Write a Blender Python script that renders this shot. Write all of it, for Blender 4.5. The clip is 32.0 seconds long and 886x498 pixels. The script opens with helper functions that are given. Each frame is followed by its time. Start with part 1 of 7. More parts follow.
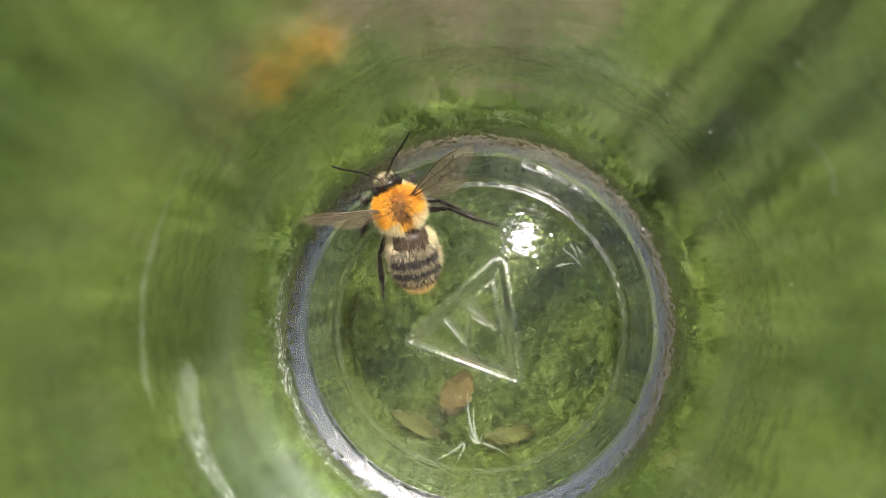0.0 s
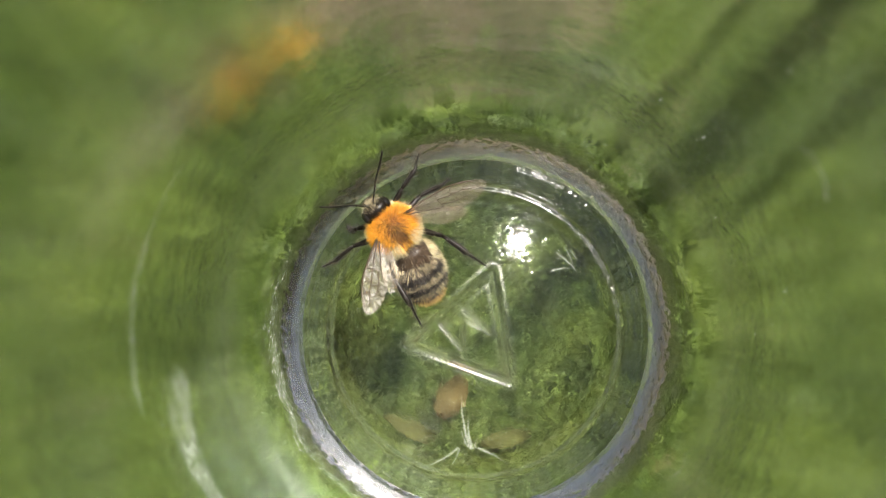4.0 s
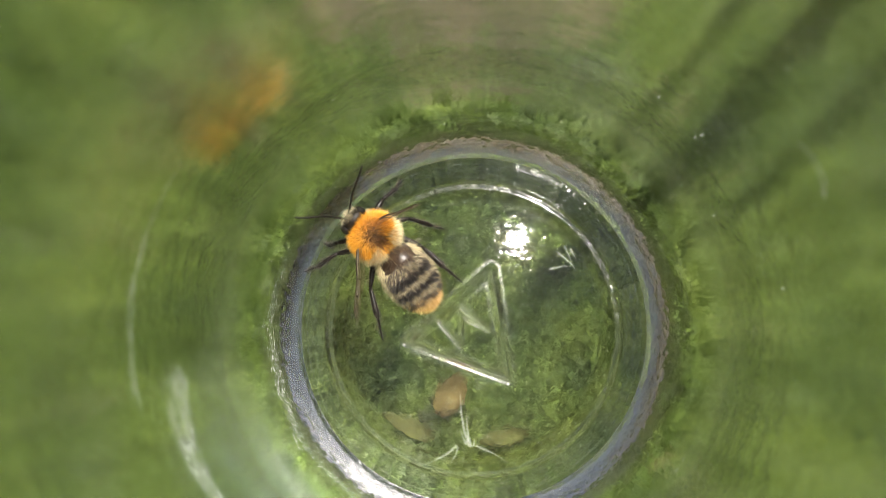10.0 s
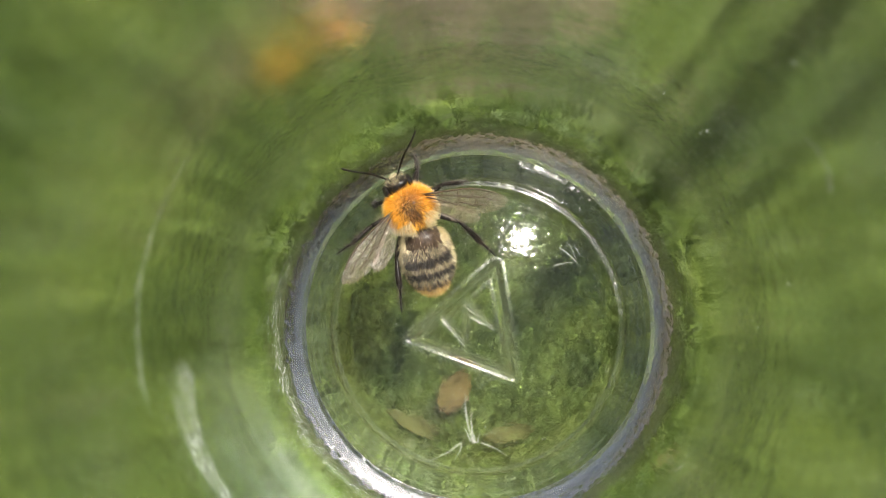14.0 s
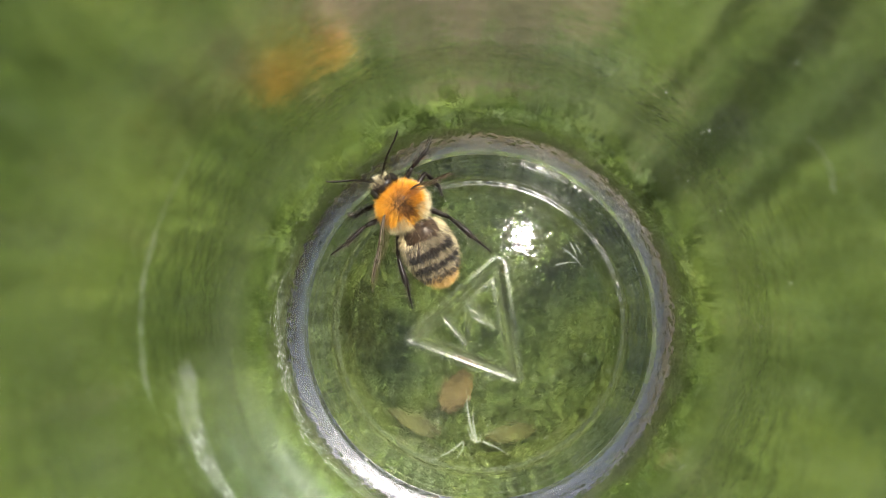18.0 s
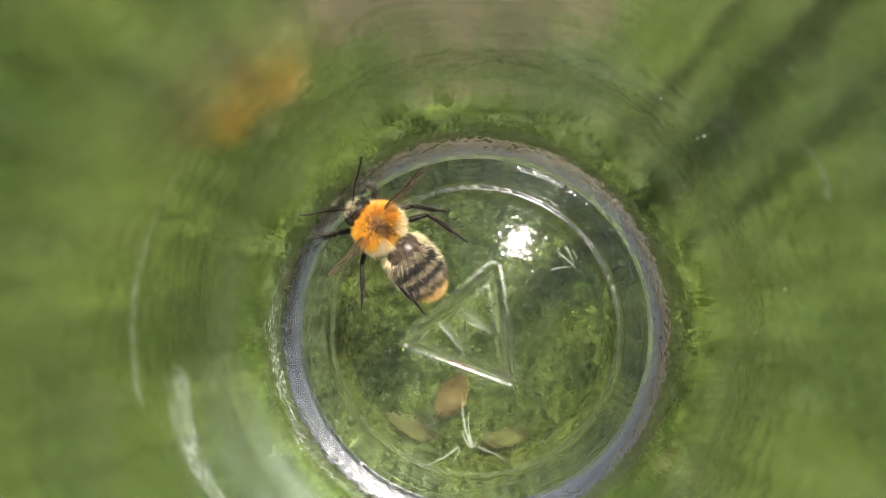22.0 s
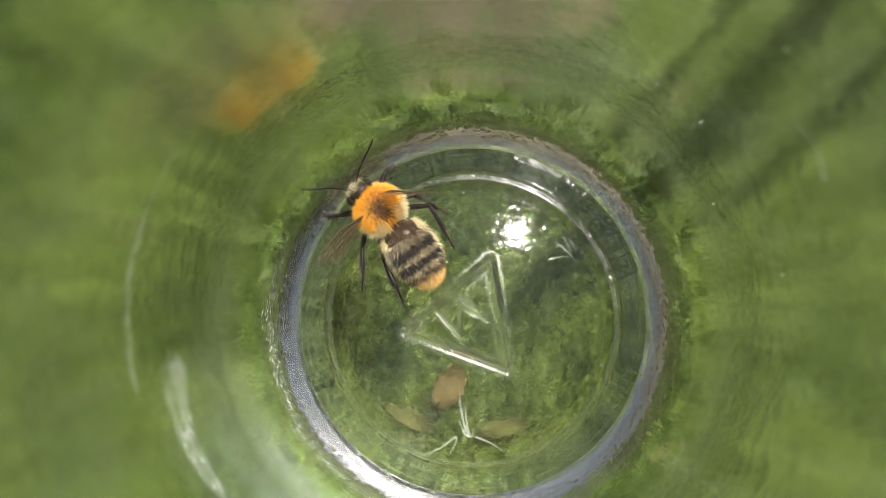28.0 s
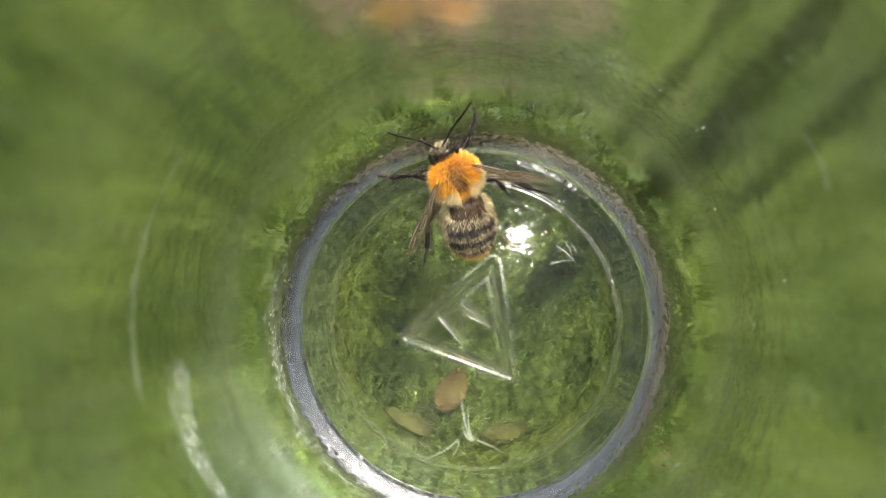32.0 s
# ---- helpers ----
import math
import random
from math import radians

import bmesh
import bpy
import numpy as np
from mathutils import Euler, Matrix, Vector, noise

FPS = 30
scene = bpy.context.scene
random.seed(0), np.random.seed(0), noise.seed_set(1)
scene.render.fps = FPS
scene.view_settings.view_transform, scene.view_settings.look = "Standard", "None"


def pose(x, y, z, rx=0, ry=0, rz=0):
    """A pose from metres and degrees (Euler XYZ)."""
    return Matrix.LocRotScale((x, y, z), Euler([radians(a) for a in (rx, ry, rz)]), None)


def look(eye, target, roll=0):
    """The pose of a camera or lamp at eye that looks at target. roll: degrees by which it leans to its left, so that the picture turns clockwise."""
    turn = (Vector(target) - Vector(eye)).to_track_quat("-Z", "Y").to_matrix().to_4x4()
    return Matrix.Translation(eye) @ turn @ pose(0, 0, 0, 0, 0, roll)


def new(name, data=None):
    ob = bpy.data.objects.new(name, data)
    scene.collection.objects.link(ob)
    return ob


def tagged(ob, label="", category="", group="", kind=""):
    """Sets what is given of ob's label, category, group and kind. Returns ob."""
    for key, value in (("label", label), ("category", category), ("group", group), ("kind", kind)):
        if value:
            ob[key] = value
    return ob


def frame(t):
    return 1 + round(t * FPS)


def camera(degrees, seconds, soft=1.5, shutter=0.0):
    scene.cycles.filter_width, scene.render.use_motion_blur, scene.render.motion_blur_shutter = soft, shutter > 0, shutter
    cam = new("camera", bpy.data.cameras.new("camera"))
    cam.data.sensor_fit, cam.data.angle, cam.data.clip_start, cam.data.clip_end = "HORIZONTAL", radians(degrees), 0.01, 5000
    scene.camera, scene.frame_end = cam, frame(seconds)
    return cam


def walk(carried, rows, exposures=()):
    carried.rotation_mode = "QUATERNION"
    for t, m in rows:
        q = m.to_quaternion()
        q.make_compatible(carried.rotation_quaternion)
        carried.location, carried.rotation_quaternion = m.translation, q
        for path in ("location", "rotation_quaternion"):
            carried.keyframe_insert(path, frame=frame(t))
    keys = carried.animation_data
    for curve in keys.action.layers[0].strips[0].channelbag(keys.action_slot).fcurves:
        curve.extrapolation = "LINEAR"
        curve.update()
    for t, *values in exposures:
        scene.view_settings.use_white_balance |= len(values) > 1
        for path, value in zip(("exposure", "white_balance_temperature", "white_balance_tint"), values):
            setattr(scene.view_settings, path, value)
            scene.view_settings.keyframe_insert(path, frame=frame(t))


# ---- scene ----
# The clip: a carder bee in an upright glass jar that stands on a sunny lawn,
# seen from above through the open mouth. Lengths below are metres.
cam = camera(49.4, 32.0, soft=0.75)
cam.data.dof.use_dof = True
cam.data.dof.focus_distance = 0.105
cam.data.dof.aperture_fstop = 34.0
walk(cam, [(t, pose(x, y, z, 4.748, 1.402, 0.116)) for t, x, y, z in (
    (0, -0.001527, -0.000370, 0.110075), (0.5, -0.001515, -0.000075, 0.110083), (1, -0.001301, 0.000117, 0.110078),
    (1.5, -0.001148, 0.000079, 0.110045), (2, -0.000945, -0.000024, 0.109998), (2.5, -0.000906, -0.000085, 0.109968),
    (3, -0.000747, -0.000038, 0.109919), (3.5, -0.000904, 0.000154, 0.109867), (5.5, -0.000823, 0.000009, 0.109838),
    (6, -0.000708, -0.000135, 0.109814), (6.5, -0.000702, -0.000230, 0.109776), (7, -0.000680, -0.000340, 0.109758),
    (7.5, -0.000580, -0.000420, 0.109772), (8, -0.000487, -0.000527, 0.109786), (8.5, -0.000356, -0.000362, 0.109799),
    (9, -0.000576, -0.000275, 0.109823), (9.5, -0.000672, -0.000117, 0.109864), (10, -0.000772, -0.000057, 0.109899),
    (10.5, -0.000881, -0.000139, 0.109935), (11, -0.001165, -0.000255, 0.109972), (11.5, -0.001140, -0.000268, 0.110012),
    (12, -0.001177, -0.000324, 0.110017), (12.5, -0.001173, -0.000372, 0.110017), (13, -0.001203, -0.000503, 0.110015),
    (13.5, -0.001213, -0.000494, 0.110013), (14, -0.001241, -0.000444, 0.110007), (14.5, -0.001264, -0.000444, 0.110024),
    (16.5, -0.001402, -0.000637, 0.110048), (17, -0.001393, -0.000531, 0.110061), (17.5, -0.001435, -0.000417, 0.110060),
    (18, -0.001459, -0.000505, 0.110079), (18.5, -0.001226, -0.000590, 0.110090), (19, -0.001228, -0.000466, 0.110072),
    (19.5, -0.001326, 0.000104, 0.110049), (20, -0.001300, 0.000100, 0.110043), (20.5, -0.001129, 0.000176, 0.109995),
    (21, -0.000983, 0.000078, 0.109926), (21.5, -0.001058, -0.000062, 0.109885), (22, -0.000951, 0.000018, 0.109874),
    (22.5, -0.000831, -0.000031, 0.109852), (23, -0.000900, 0.000060, 0.109844), (23.5, -0.000933, 0.000058, 0.109830),
    (24, -0.000870, -0.000104, 0.109789), (24.5, -0.000905, -0.000332, 0.109741), (25, -0.001097, -0.000642, 0.109699),
    (25.5, -0.001121, -0.000880, 0.109648), (27.5, -0.000726, -0.001137, 0.109620), (28, -0.000655, -0.001118, 0.109602),
    (28.5, -0.000599, -0.000977, 0.109576), (29, -0.000527, -0.000933, 0.109560), (29.5, -0.000469, -0.000867, 0.109554),
    (30, -0.000627, -0.000859, 0.109546), (30.5, -0.000629, -0.000843, 0.109584), (31, -0.000623, -0.000925, 0.109648),
    (31.5, -0.000660, -0.000918, 0.109730), (31.6, -0.000606, -0.000949, 0.109813), (32, -0.000902, -0.000673, 0.109898),
)])

# ---- light: clear sky and one sun ----
SUN_AZ, SUN_EL = radians(63), radians(55)
sun_way = Vector((math.cos(SUN_AZ) * math.cos(SUN_EL), math.sin(SUN_AZ) * math.cos(SUN_EL), math.sin(SUN_EL)))
world = bpy.data.worlds.new("sky")
scene.world = world
world.use_nodes = True
sky = world.node_tree.nodes.new("ShaderNodeTexSky")
sky.sky_type, sky.sun_disc, sky.dust_density, sky.ozone_density = "NISHITA", False, 1.2, 1.0
sky.sun_elevation, sky.sun_rotation = SUN_EL, radians(90) - SUN_AZ
backg = world.node_tree.nodes["Background"]
backg.inputs["Strength"].default_value = 0.05
world.node_tree.links.new(sky.outputs[0], backg.inputs["Color"])
sun = new("sun", bpy.data.lights.new("sun", "SUN"))
sun.data.energy, sun.data.angle, sun.data.color = 5.0, radians(0.53), (1.0, 0.95, 0.87)
sun.matrix_world = look(sun_way, (0, 0, 0))
scene.view_settings.exposure = 0.34

MM = 0.001


# ---- materials ----
def material(name, base=(0.5, 0.5, 0.5), rough=0.5, **sockets):
    m = bpy.data.materials.new(name)
    m.use_nodes = True
    b = m.node_tree.nodes["Principled BSDF"]
    b.inputs["Base Color"].default_value = (*base, 1)
    b.inputs["Roughness"].default_value = rough
    for key, value in sockets.items():
        b.inputs[key.replace("_", " ")].default_value = value
    return m, m.node_tree, b


def noise_tex(tree, scale, detail=3.0, rough=0.55, coord=None, distort=0.0):
    n = tree.nodes.new("ShaderNodeTexNoise")
    n.inputs["Scale"].default_value, n.inputs["Detail"].default_value = scale, detail
    n.inputs["Roughness"].default_value, n.inputs["Distortion"].default_value = rough, distort
    if coord:
        tree.links.new(coord, n.inputs["Vector"])
    return n


def ramp(tree, fac, *stops):
    r = tree.nodes.new("ShaderNodeValToRGB")
    while len(r.color_ramp.elements) < len(stops):
        r.color_ramp.elements.new(0.5)
    for e, (p, c) in zip(r.color_ramp.elements, stops):
        e.position, e.color = p, (*c, 1)
    tree.links.new(fac, r.inputs["Fac"])
    return r.outputs["Color"]


def mix_colour(tree, fac, a, b, how="MIX"):
    n = tree.nodes.new("ShaderNodeMix")
    n.data_type, n.blend_type = "RGBA", how
    for socket, value in ((n.inputs[0], fac), (n.inputs[6], a), (n.inputs[7], b)):
        if isinstance(value, bpy.types.NodeSocket):
            tree.links.new(value, socket)
        elif isinstance(value, tuple):
            socket.default_value = (*value, 1)
        else:
            socket.default_value = value
    return n.outputs[2]


def bump(tree, shader, height, strength, distance, under=None):
    n = tree.nodes.new("ShaderNodeBump")
    n.inputs["Strength"].default_value, n.inputs["Distance"].default_value = strength, distance
    tree.links.new(height, n.inputs["Height"])
    if under:
        tree.links.new(under, n.inputs["Normal"])
    if shader:
        tree.links.new(n.outputs[0], shader.inputs["Normal"])
    return n.outputs[0]


def object_coord(tree):
    return tree.nodes.new("ShaderNodeTexCoord").outputs["Object"]


def island_random(tree):
    return tree.nodes.new("ShaderNodeNewGeometry").outputs["Random Per Island"]


def glass_material(name, coat, pimple, rough=0.0, wave=0.25, grain=1500):
    m, t, b = material(name, (0.972, 0.99, 0.972), rough, IOR=1.5, Transmission_Weight=1.0, Coat_Weight=coat, Coat_Roughness=0.2, Coat_IOR=1.5)
    co = object_coord(t)
    fine = noise_tex(t, grain, 2.0, 0.5, co)
    wide = noise_tex(t, 300, 3.0, 0.55, co)
    n = bump(t, None, wide.outputs["Fac"], wave, 0.0005)
    bump(t, b, fine.outputs["Fac"], pimple, 0.27 / grain, n)
    return m


def hair_material(name, root, tip, spread):
    m, t, b = material(name, root, 0.45, Specular_IOR_Level=0.35)
    c = ramp(t, island_random(t), (0.0, tuple(v * (1 - spread) for v in root)), (0.55, root), (1.0, tip))
    t.links.new(c, b.inputs["Base Color"])
    b.inputs["Sheen Weight"].default_value = 0.2
    return m


GLASS = glass_material("jar_glass", 0.0, 0.12, 0.02, 0.12, 2300)
BASE_GLASS = glass_material("jar_base_glass", 0.0, 0.24, 0.045, 0.1, 2400)
STIPPLE = glass_material("stippled_glass", 0.0, 0.3, 0.02, 0.18, 1800)
RING_GLASS = glass_material("heel_glass", 0.6, 0.5, 0.04, 0.15)
RING_GLASS.node_tree.nodes["Principled BSDF"].inputs["Coat Roughness"].default_value = 0.3
FOOT_GLASS = glass_material("knurled_heel_glass", 0.0, 0.35, 0.075, 0.35)
GROOVE_GLASS = glass_material("groove_glass", 0.85, 0.08, 0.0, 0.05)
GROOVE_GLASS.node_tree.nodes["Principled BSDF"].inputs["Coat Roughness"].default_value = 0.31
RIPPLE = glass_material("rippled_glass", 0.0, 0.3, 0.05, 0.1, 2300)
HAIR_ORANGE = hair_material("orange_hair", (0.82, 0.38, 0.022), (0.93, 0.53, 0.06), 0.3)
HAIR_DARK = hair_material("dark_hair", (0.014, 0.010, 0.008), (0.045, 0.033, 0.024), 0.4)
HAIR_CREAM = hair_material("cream_hair", (0.60, 0.50, 0.29), (0.76, 0.67, 0.45), 0.3)
HAIR_FACE = hair_material("face_hair", (0.36, 0.30, 0.18), (0.62, 0.55, 0.38), 0.5)
HAIR_RUST = hair_material("rust_hair", (0.25, 0.11, 0.025), (0.46, 0.20, 0.035), 0.4)
HAIR_TAIL = hair_material("tail_hair", (0.56, 0.33, 0.10), (0.74, 0.52, 0.22), 0.25)
HAIR_GREY = hair_material("grey_brown_hair", (0.15, 0.115, 0.078), (0.31, 0.25, 0.175), 0.45)


def chitin_material(name, low, high, rough):
    m, t, b = material(name, low, rough, Specular_IOR_Level=0.28)
    co = object_coord(t)
    c = ramp(t, noise_tex(t, 2500, 3, 0.6, co).outputs["Fac"], (0.3, low), (0.75, high))
    t.links.new(c, b.inputs["Base Color"])
    bump(t, b, noise_tex(t, 6000, 2, 0.5, co).outputs["Fac"], 0.3, 0.00005)
    return m


CHITIN = chitin_material("black_chitin", (0.004, 0.0035, 0.003), (0.016, 0.011, 0.008), 0.3)
BODY_CHITIN = chitin_material("brown_chitin", (0.026, 0.017, 0.011), (0.075, 0.05, 0.032), 0.3)
EYE, _, _ = material("compound_eye", (0.012, 0.010, 0.009), 0.12)


def wing_material():
    m, t, b = material("wing_membrane", (0.30, 0.21, 0.12), 0.3)
    co = object_coord(t)
    n = bump(t, b, noise_tex(t, 1100, 3, 0.6, co).outputs["Fac"], 0.9, 0.0003)
    clear = t.nodes.new("ShaderNodeBsdfTransparent")
    clear.inputs["Color"].default_value = (0.80, 0.72, 0.60, 1)
    gloss = t.nodes.new("ShaderNodeBsdfGlossy")
    gloss.inputs["Roughness"].default_value = 0.42
    t.links.new(n, gloss.inputs["Normal"])
    film, whole = t.nodes.new("ShaderNodeMixShader"), t.nodes.new("ShaderNodeMixShader")
    film.inputs[0].default_value, whole.inputs[0].default_value = 0.45, 0.19
    t.links.new(b.outputs[0], film.inputs[1])
    t.links.new(gloss.outputs[0], film.inputs[2])
    t.links.new(clear.outputs[0], whole.inputs[1])
    t.links.new(film.outputs[0], whole.inputs[2])
    t.links.new(whole.outputs[0], t.nodes["Material Output"].inputs["Surface"])
    return m


WING = wing_material()
VEIN, _, _ = material("wing_vein", (0.055, 0.035, 0.02), 0.4)


def ground_material():
    m, t, b = material("lawn_soil", (0.05, 0.08, 0.02), 0.9)
    co = object_coord(t)
    big = noise_tex(t, 42, 3, 0.55, co)
    small = noise_tex(t, 420, 4, 0.6, co)
    green = ramp(t, small.outputs["Fac"], (0.25, (0.03, 0.055, 0.012)), (0.55, (0.085, 0.135, 0.028)), (0.8, (0.15, 0.20, 0.05)))
    earth = ramp(t, small.outputs["Fac"], (0.3, (0.05, 0.04, 0.025)), (0.7, (0.16, 0.125, 0.08)))
    patch = ramp(t, big.outputs["Fac"], (0.60, (0, 0, 0)), (0.72, (1, 1, 1)))
    t.links.new(mix_colour(t, patch, green, earth), b.inputs["Base Color"])
    bump(t, b, small.outputs["Fac"], 0.8, 0.003)
    return m


def blade_material(name, low, mid, high, rough=0.5, spec=0.4, patch=55):
    m, t, b = material(name, mid, rough, Specular_IOR_Level=spec)
    c = ramp(t, island_random(t), (0.0, low), (0.5, mid), (1.0, high))
    co = object_coord(t)
    v = ramp(t, noise_tex(t, 900, 3, 0.6, co).outputs["Fac"], (0.2, (0.65, 0.65, 0.65)), (0.8, (1.2, 1.2, 1.1)))
    c = mix_colour(t, 1.0, c, v, "MULTIPLY")
    wide = ramp(t, noise_tex(t, patch, 2, 0.5, co).outputs["Fac"], (0.36, (0.62, 0.68, 0.57)), (0.5, (0.95, 0.95, 0.95)), (0.66, (1.32, 1.25, 1.2)))
    t.links.new(mix_colour(t, 1.0, c, wide, "MULTIPLY"), b.inputs["Base Color"])
    return m


SOIL = ground_material()
BLADE = blade_material("grass_blade", (0.075, 0.13, 0.02), (0.135, 0.21, 0.036), (0.225, 0.315, 0.065))
# pale colour with patchy alpha: paints glare and haze onto the jar wall
def sheen_material(name, most, base=(0.72, 0.78, 0.72), edge=0.12, even=0.0):
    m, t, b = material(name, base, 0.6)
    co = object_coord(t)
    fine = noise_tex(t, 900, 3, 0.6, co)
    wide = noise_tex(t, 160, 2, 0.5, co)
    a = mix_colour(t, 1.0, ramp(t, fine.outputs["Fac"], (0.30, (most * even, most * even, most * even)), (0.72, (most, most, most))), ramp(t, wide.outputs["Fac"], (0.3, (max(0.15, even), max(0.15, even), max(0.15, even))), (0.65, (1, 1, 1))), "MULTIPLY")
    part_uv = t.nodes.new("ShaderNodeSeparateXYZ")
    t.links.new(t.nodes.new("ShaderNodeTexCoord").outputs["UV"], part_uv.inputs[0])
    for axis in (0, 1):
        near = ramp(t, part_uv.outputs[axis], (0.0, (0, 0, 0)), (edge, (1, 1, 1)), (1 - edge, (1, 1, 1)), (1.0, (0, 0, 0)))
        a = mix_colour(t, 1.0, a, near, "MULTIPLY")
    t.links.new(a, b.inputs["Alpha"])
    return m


GLARE, HAZE, STREAK = sheen_material("painted_glare", 0.62), sheen_material("painted_haze", 0.22, (0.60, 0.78, 0.68), 0.5, 0.5), sheen_material("faint_streak", 0.34)
LOW_HAZE = sheen_material("painted_low_haze", 0.24, (0.66, 0.76, 0.70), 0.45, 0.5)
SCRATCH, _t, _b = material("pale_scratch", (0.75, 0.78, 0.74), 0.3)
_b.inputs["Alpha"].default_value = 0.2
# white of the dust specks, and of the strokes that paint glints
SPECK_GLINT, _, _ = material("pale_speck_and_glint", (0.72, 0.75, 0.72), 0.35)
STRAW = blade_material("dry_straw", (0.20, 0.15, 0.08), (0.33, 0.25, 0.14), (0.45, 0.38, 0.25))
MOSS = blade_material("moss_blade", (0.056, 0.08, 0.014), (0.066, 0.095, 0.016), (0.08, 0.112, 0.02), patch=150)
TANLEAF = blade_material("tan_leaf", (0.040, 0.044, 0.013), (0.047, 0.049, 0.015), (0.055, 0.055, 0.017), 0.9, 0.1)
LEAF = blade_material("dry_leaf", (0.048, 0.036, 0.012), (0.056, 0.042, 0.014), (0.064, 0.047, 0.016), 0.9, 0.1)
EARTH = blade_material("bare_earth", (0.13, 0.107, 0.08), (0.165, 0.134, 0.10), (0.195, 0.158, 0.12), 0.9, 0.1, 110)
RENDERED = blade_material("wall_render", (0.23, 0.17, 0.10), (0.26, 0.195, 0.115), (0.29, 0.215, 0.13), 0.9, 0.1)
FENCE = blade_material("fence_timber", (0.13, 0.09, 0.06), (0.18, 0.13, 0.09), (0.24, 0.18, 0.13), 0.9, 0.1)
STALK = blade_material("stalk_green", (0.05, 0.08, 0.02), (0.07, 0.10, 0.03), (0.09, 0.13, 0.04))


# ---- building helpers ----
def mesh_object(name, verts, faces, mat, parent=None, label="", smooth=True):
    me = bpy.data.meshes.new(name)
    me.from_pydata([tuple(v) for v in verts], [], [tuple(f) for f in faces])
    me.update()
    if smooth:
        me.polygons.foreach_set("use_smooth", [True] * len(me.polygons))
    me.materials.append(mat)
    ob = new(name, me)
    if parent:
        ob.parent = parent
    if label:
        tagged(ob, label)
    return ob


def part(name, bm, mat, parent, label=""):
    me = bpy.data.meshes.new(name)
    bm.to_mesh(me)
    bm.free()
    me.polygons.foreach_set("use_smooth", [True] * len(me.polygons))
    me.materials.append(mat)
    ob = new(name, me)
    ob.parent = parent
    if label:
        tagged(ob, label)
    return ob


def tube(points, radii, sides=8):
    """Verts and faces of a closed tapered tube along the points."""
    verts, faces = [], []
    pts = [Vector(p) for p in points]
    for i, p in enumerate(pts):
        d = (pts[min(i + 1, len(pts) - 1)] - pts[max(i - 1, 0)]).normalized()
        side = d.cross(Vector((0.31, 0.17, 0.93)))
        side = side.normalized() if side.length > 1e-4 else Vector((1, 0, 0))
        up = side.cross(d)
        for k in range(sides):
            a = 2 * math.pi * k / sides
            verts.append(p + (side * math.cos(a) + up * math.sin(a)) * radii[i])
    for i in range(len(pts) - 1):
        for k in range(sides):
            a, b = i * sides + k, i * sides + (k + 1) % sides
            faces.append((a, a + sides, b + sides, b))
    faces.append(tuple(range(sides)))
    faces.append(tuple(range((len(pts) - 1) * sides, len(pts) * sides))[::-1])
    return verts, faces


# ---- ground: one sheet to the horizon ----
GROUND_Z = -18 * MM


def build_ground():
    verts, faces = [], []
    rings = [0, 10, 20, 30, 45, 60, 80, 110, 150, 220, 400, 900, 3000, 20000, 200000, 3000000]
    n = 96
    for r in rings:
        for k in range(n):
            a = 2 * math.pi * k / n
            x, y = r * MM * math.cos(a), r * MM * math.sin(a)
            h = 0.0
            if 30 < r < 1000:
                h = 3.0 * MM * noise.noise((x * 45, y * 45, 1.0))
            verts.append((x, y, GROUND_Z + h))
    for i in range(len(rings) - 1):
        for k in range(n):
            a, b = i * n + k, i * n + (k + 1) % n
            faces.append((a, b, b + n, a + n))
    return tagged(mesh_object("ground", verts, faces, SOIL), "mown green lawn with bare earth patches", "ground", kind="structure")


build_ground()


def build_fence(name, x0, y0, x1, y1):
    """A plain close-boarded garden fence that shuts the place in, far outside the view."""
    L, n = math.hypot(x1 - x0, y1 - y0), 20
    bm = bmesh.new()
    for i in range(n):
        m = Matrix.Translation(((i + 0.5) * L / n, 0.02 * (i % 2), 0.85)) @ Matrix.Diagonal((L / n + 0.02, 0.025, 1.7, 1))
        bmesh.ops.create_cube(bm, size=1.0, matrix=m)
    me = bpy.data.meshes.new(name)
    bm.to_mesh(me)
    bm.free()
    me.materials.append(FENCE)
    ob = new(name, me)
    ob.matrix_world = pose(x0, y0, -0.018, 0, 0, math.degrees(math.atan2(y1 - y0, x1 - x0)))
    return tagged(ob, "weathered brown timber garden fence round the lawn", "fence", kind="structure")


for name, q in (("wall_north", (-3.2, 3.0, 3.0, 3.0)), ("wall_east", (3.0, 3.0, 3.0, 0.4))):
    build_fence(name, *q)


def build_reflection_wall(name, x0, y0, x1, y1, high, mat, label):
    """A plain unseen wall that closes the place behind the camera, added to tint the glass reflections."""
    L = math.hypot(x1 - x0, y1 - y0)
    bm = bmesh.new()
    bmesh.ops.create_cube(bm, size=1.0, matrix=Matrix.Translation((L / 2, 0, high / 2)) @ Matrix.Diagonal((L, 0.25, high, 1)))
    bmesh.ops.bevel(bm, geom=bm.edges[:], offset=0.02, segments=2, affect="EDGES")
    me = bpy.data.meshes.new(name)
    bm.to_mesh(me)
    bm.free()
    me.materials.append(mat)
    ob = new(name, me)
    ob.matrix_world = pose(x0, y0, -0.018, 0, 0, math.degrees(math.atan2(y1 - y0, x1 - x0)))
    return tagged(ob, label, "wall", kind="structure")


# unseen walls, coloured for what the jar's heel ring mirrors
build_reflection_wall("wall_south", 3.2, -2.8, -3.1, -2.8, 5.2, RENDERED, "tall sandy wall out of view, added for warm reflections in the jar")
build_reflection_wall("wall_west", -3.1, -2.8, -3.1, 2.9, 4.6, RENDERED, "tall sandy wall out of view, added for warm reflections in the jar")
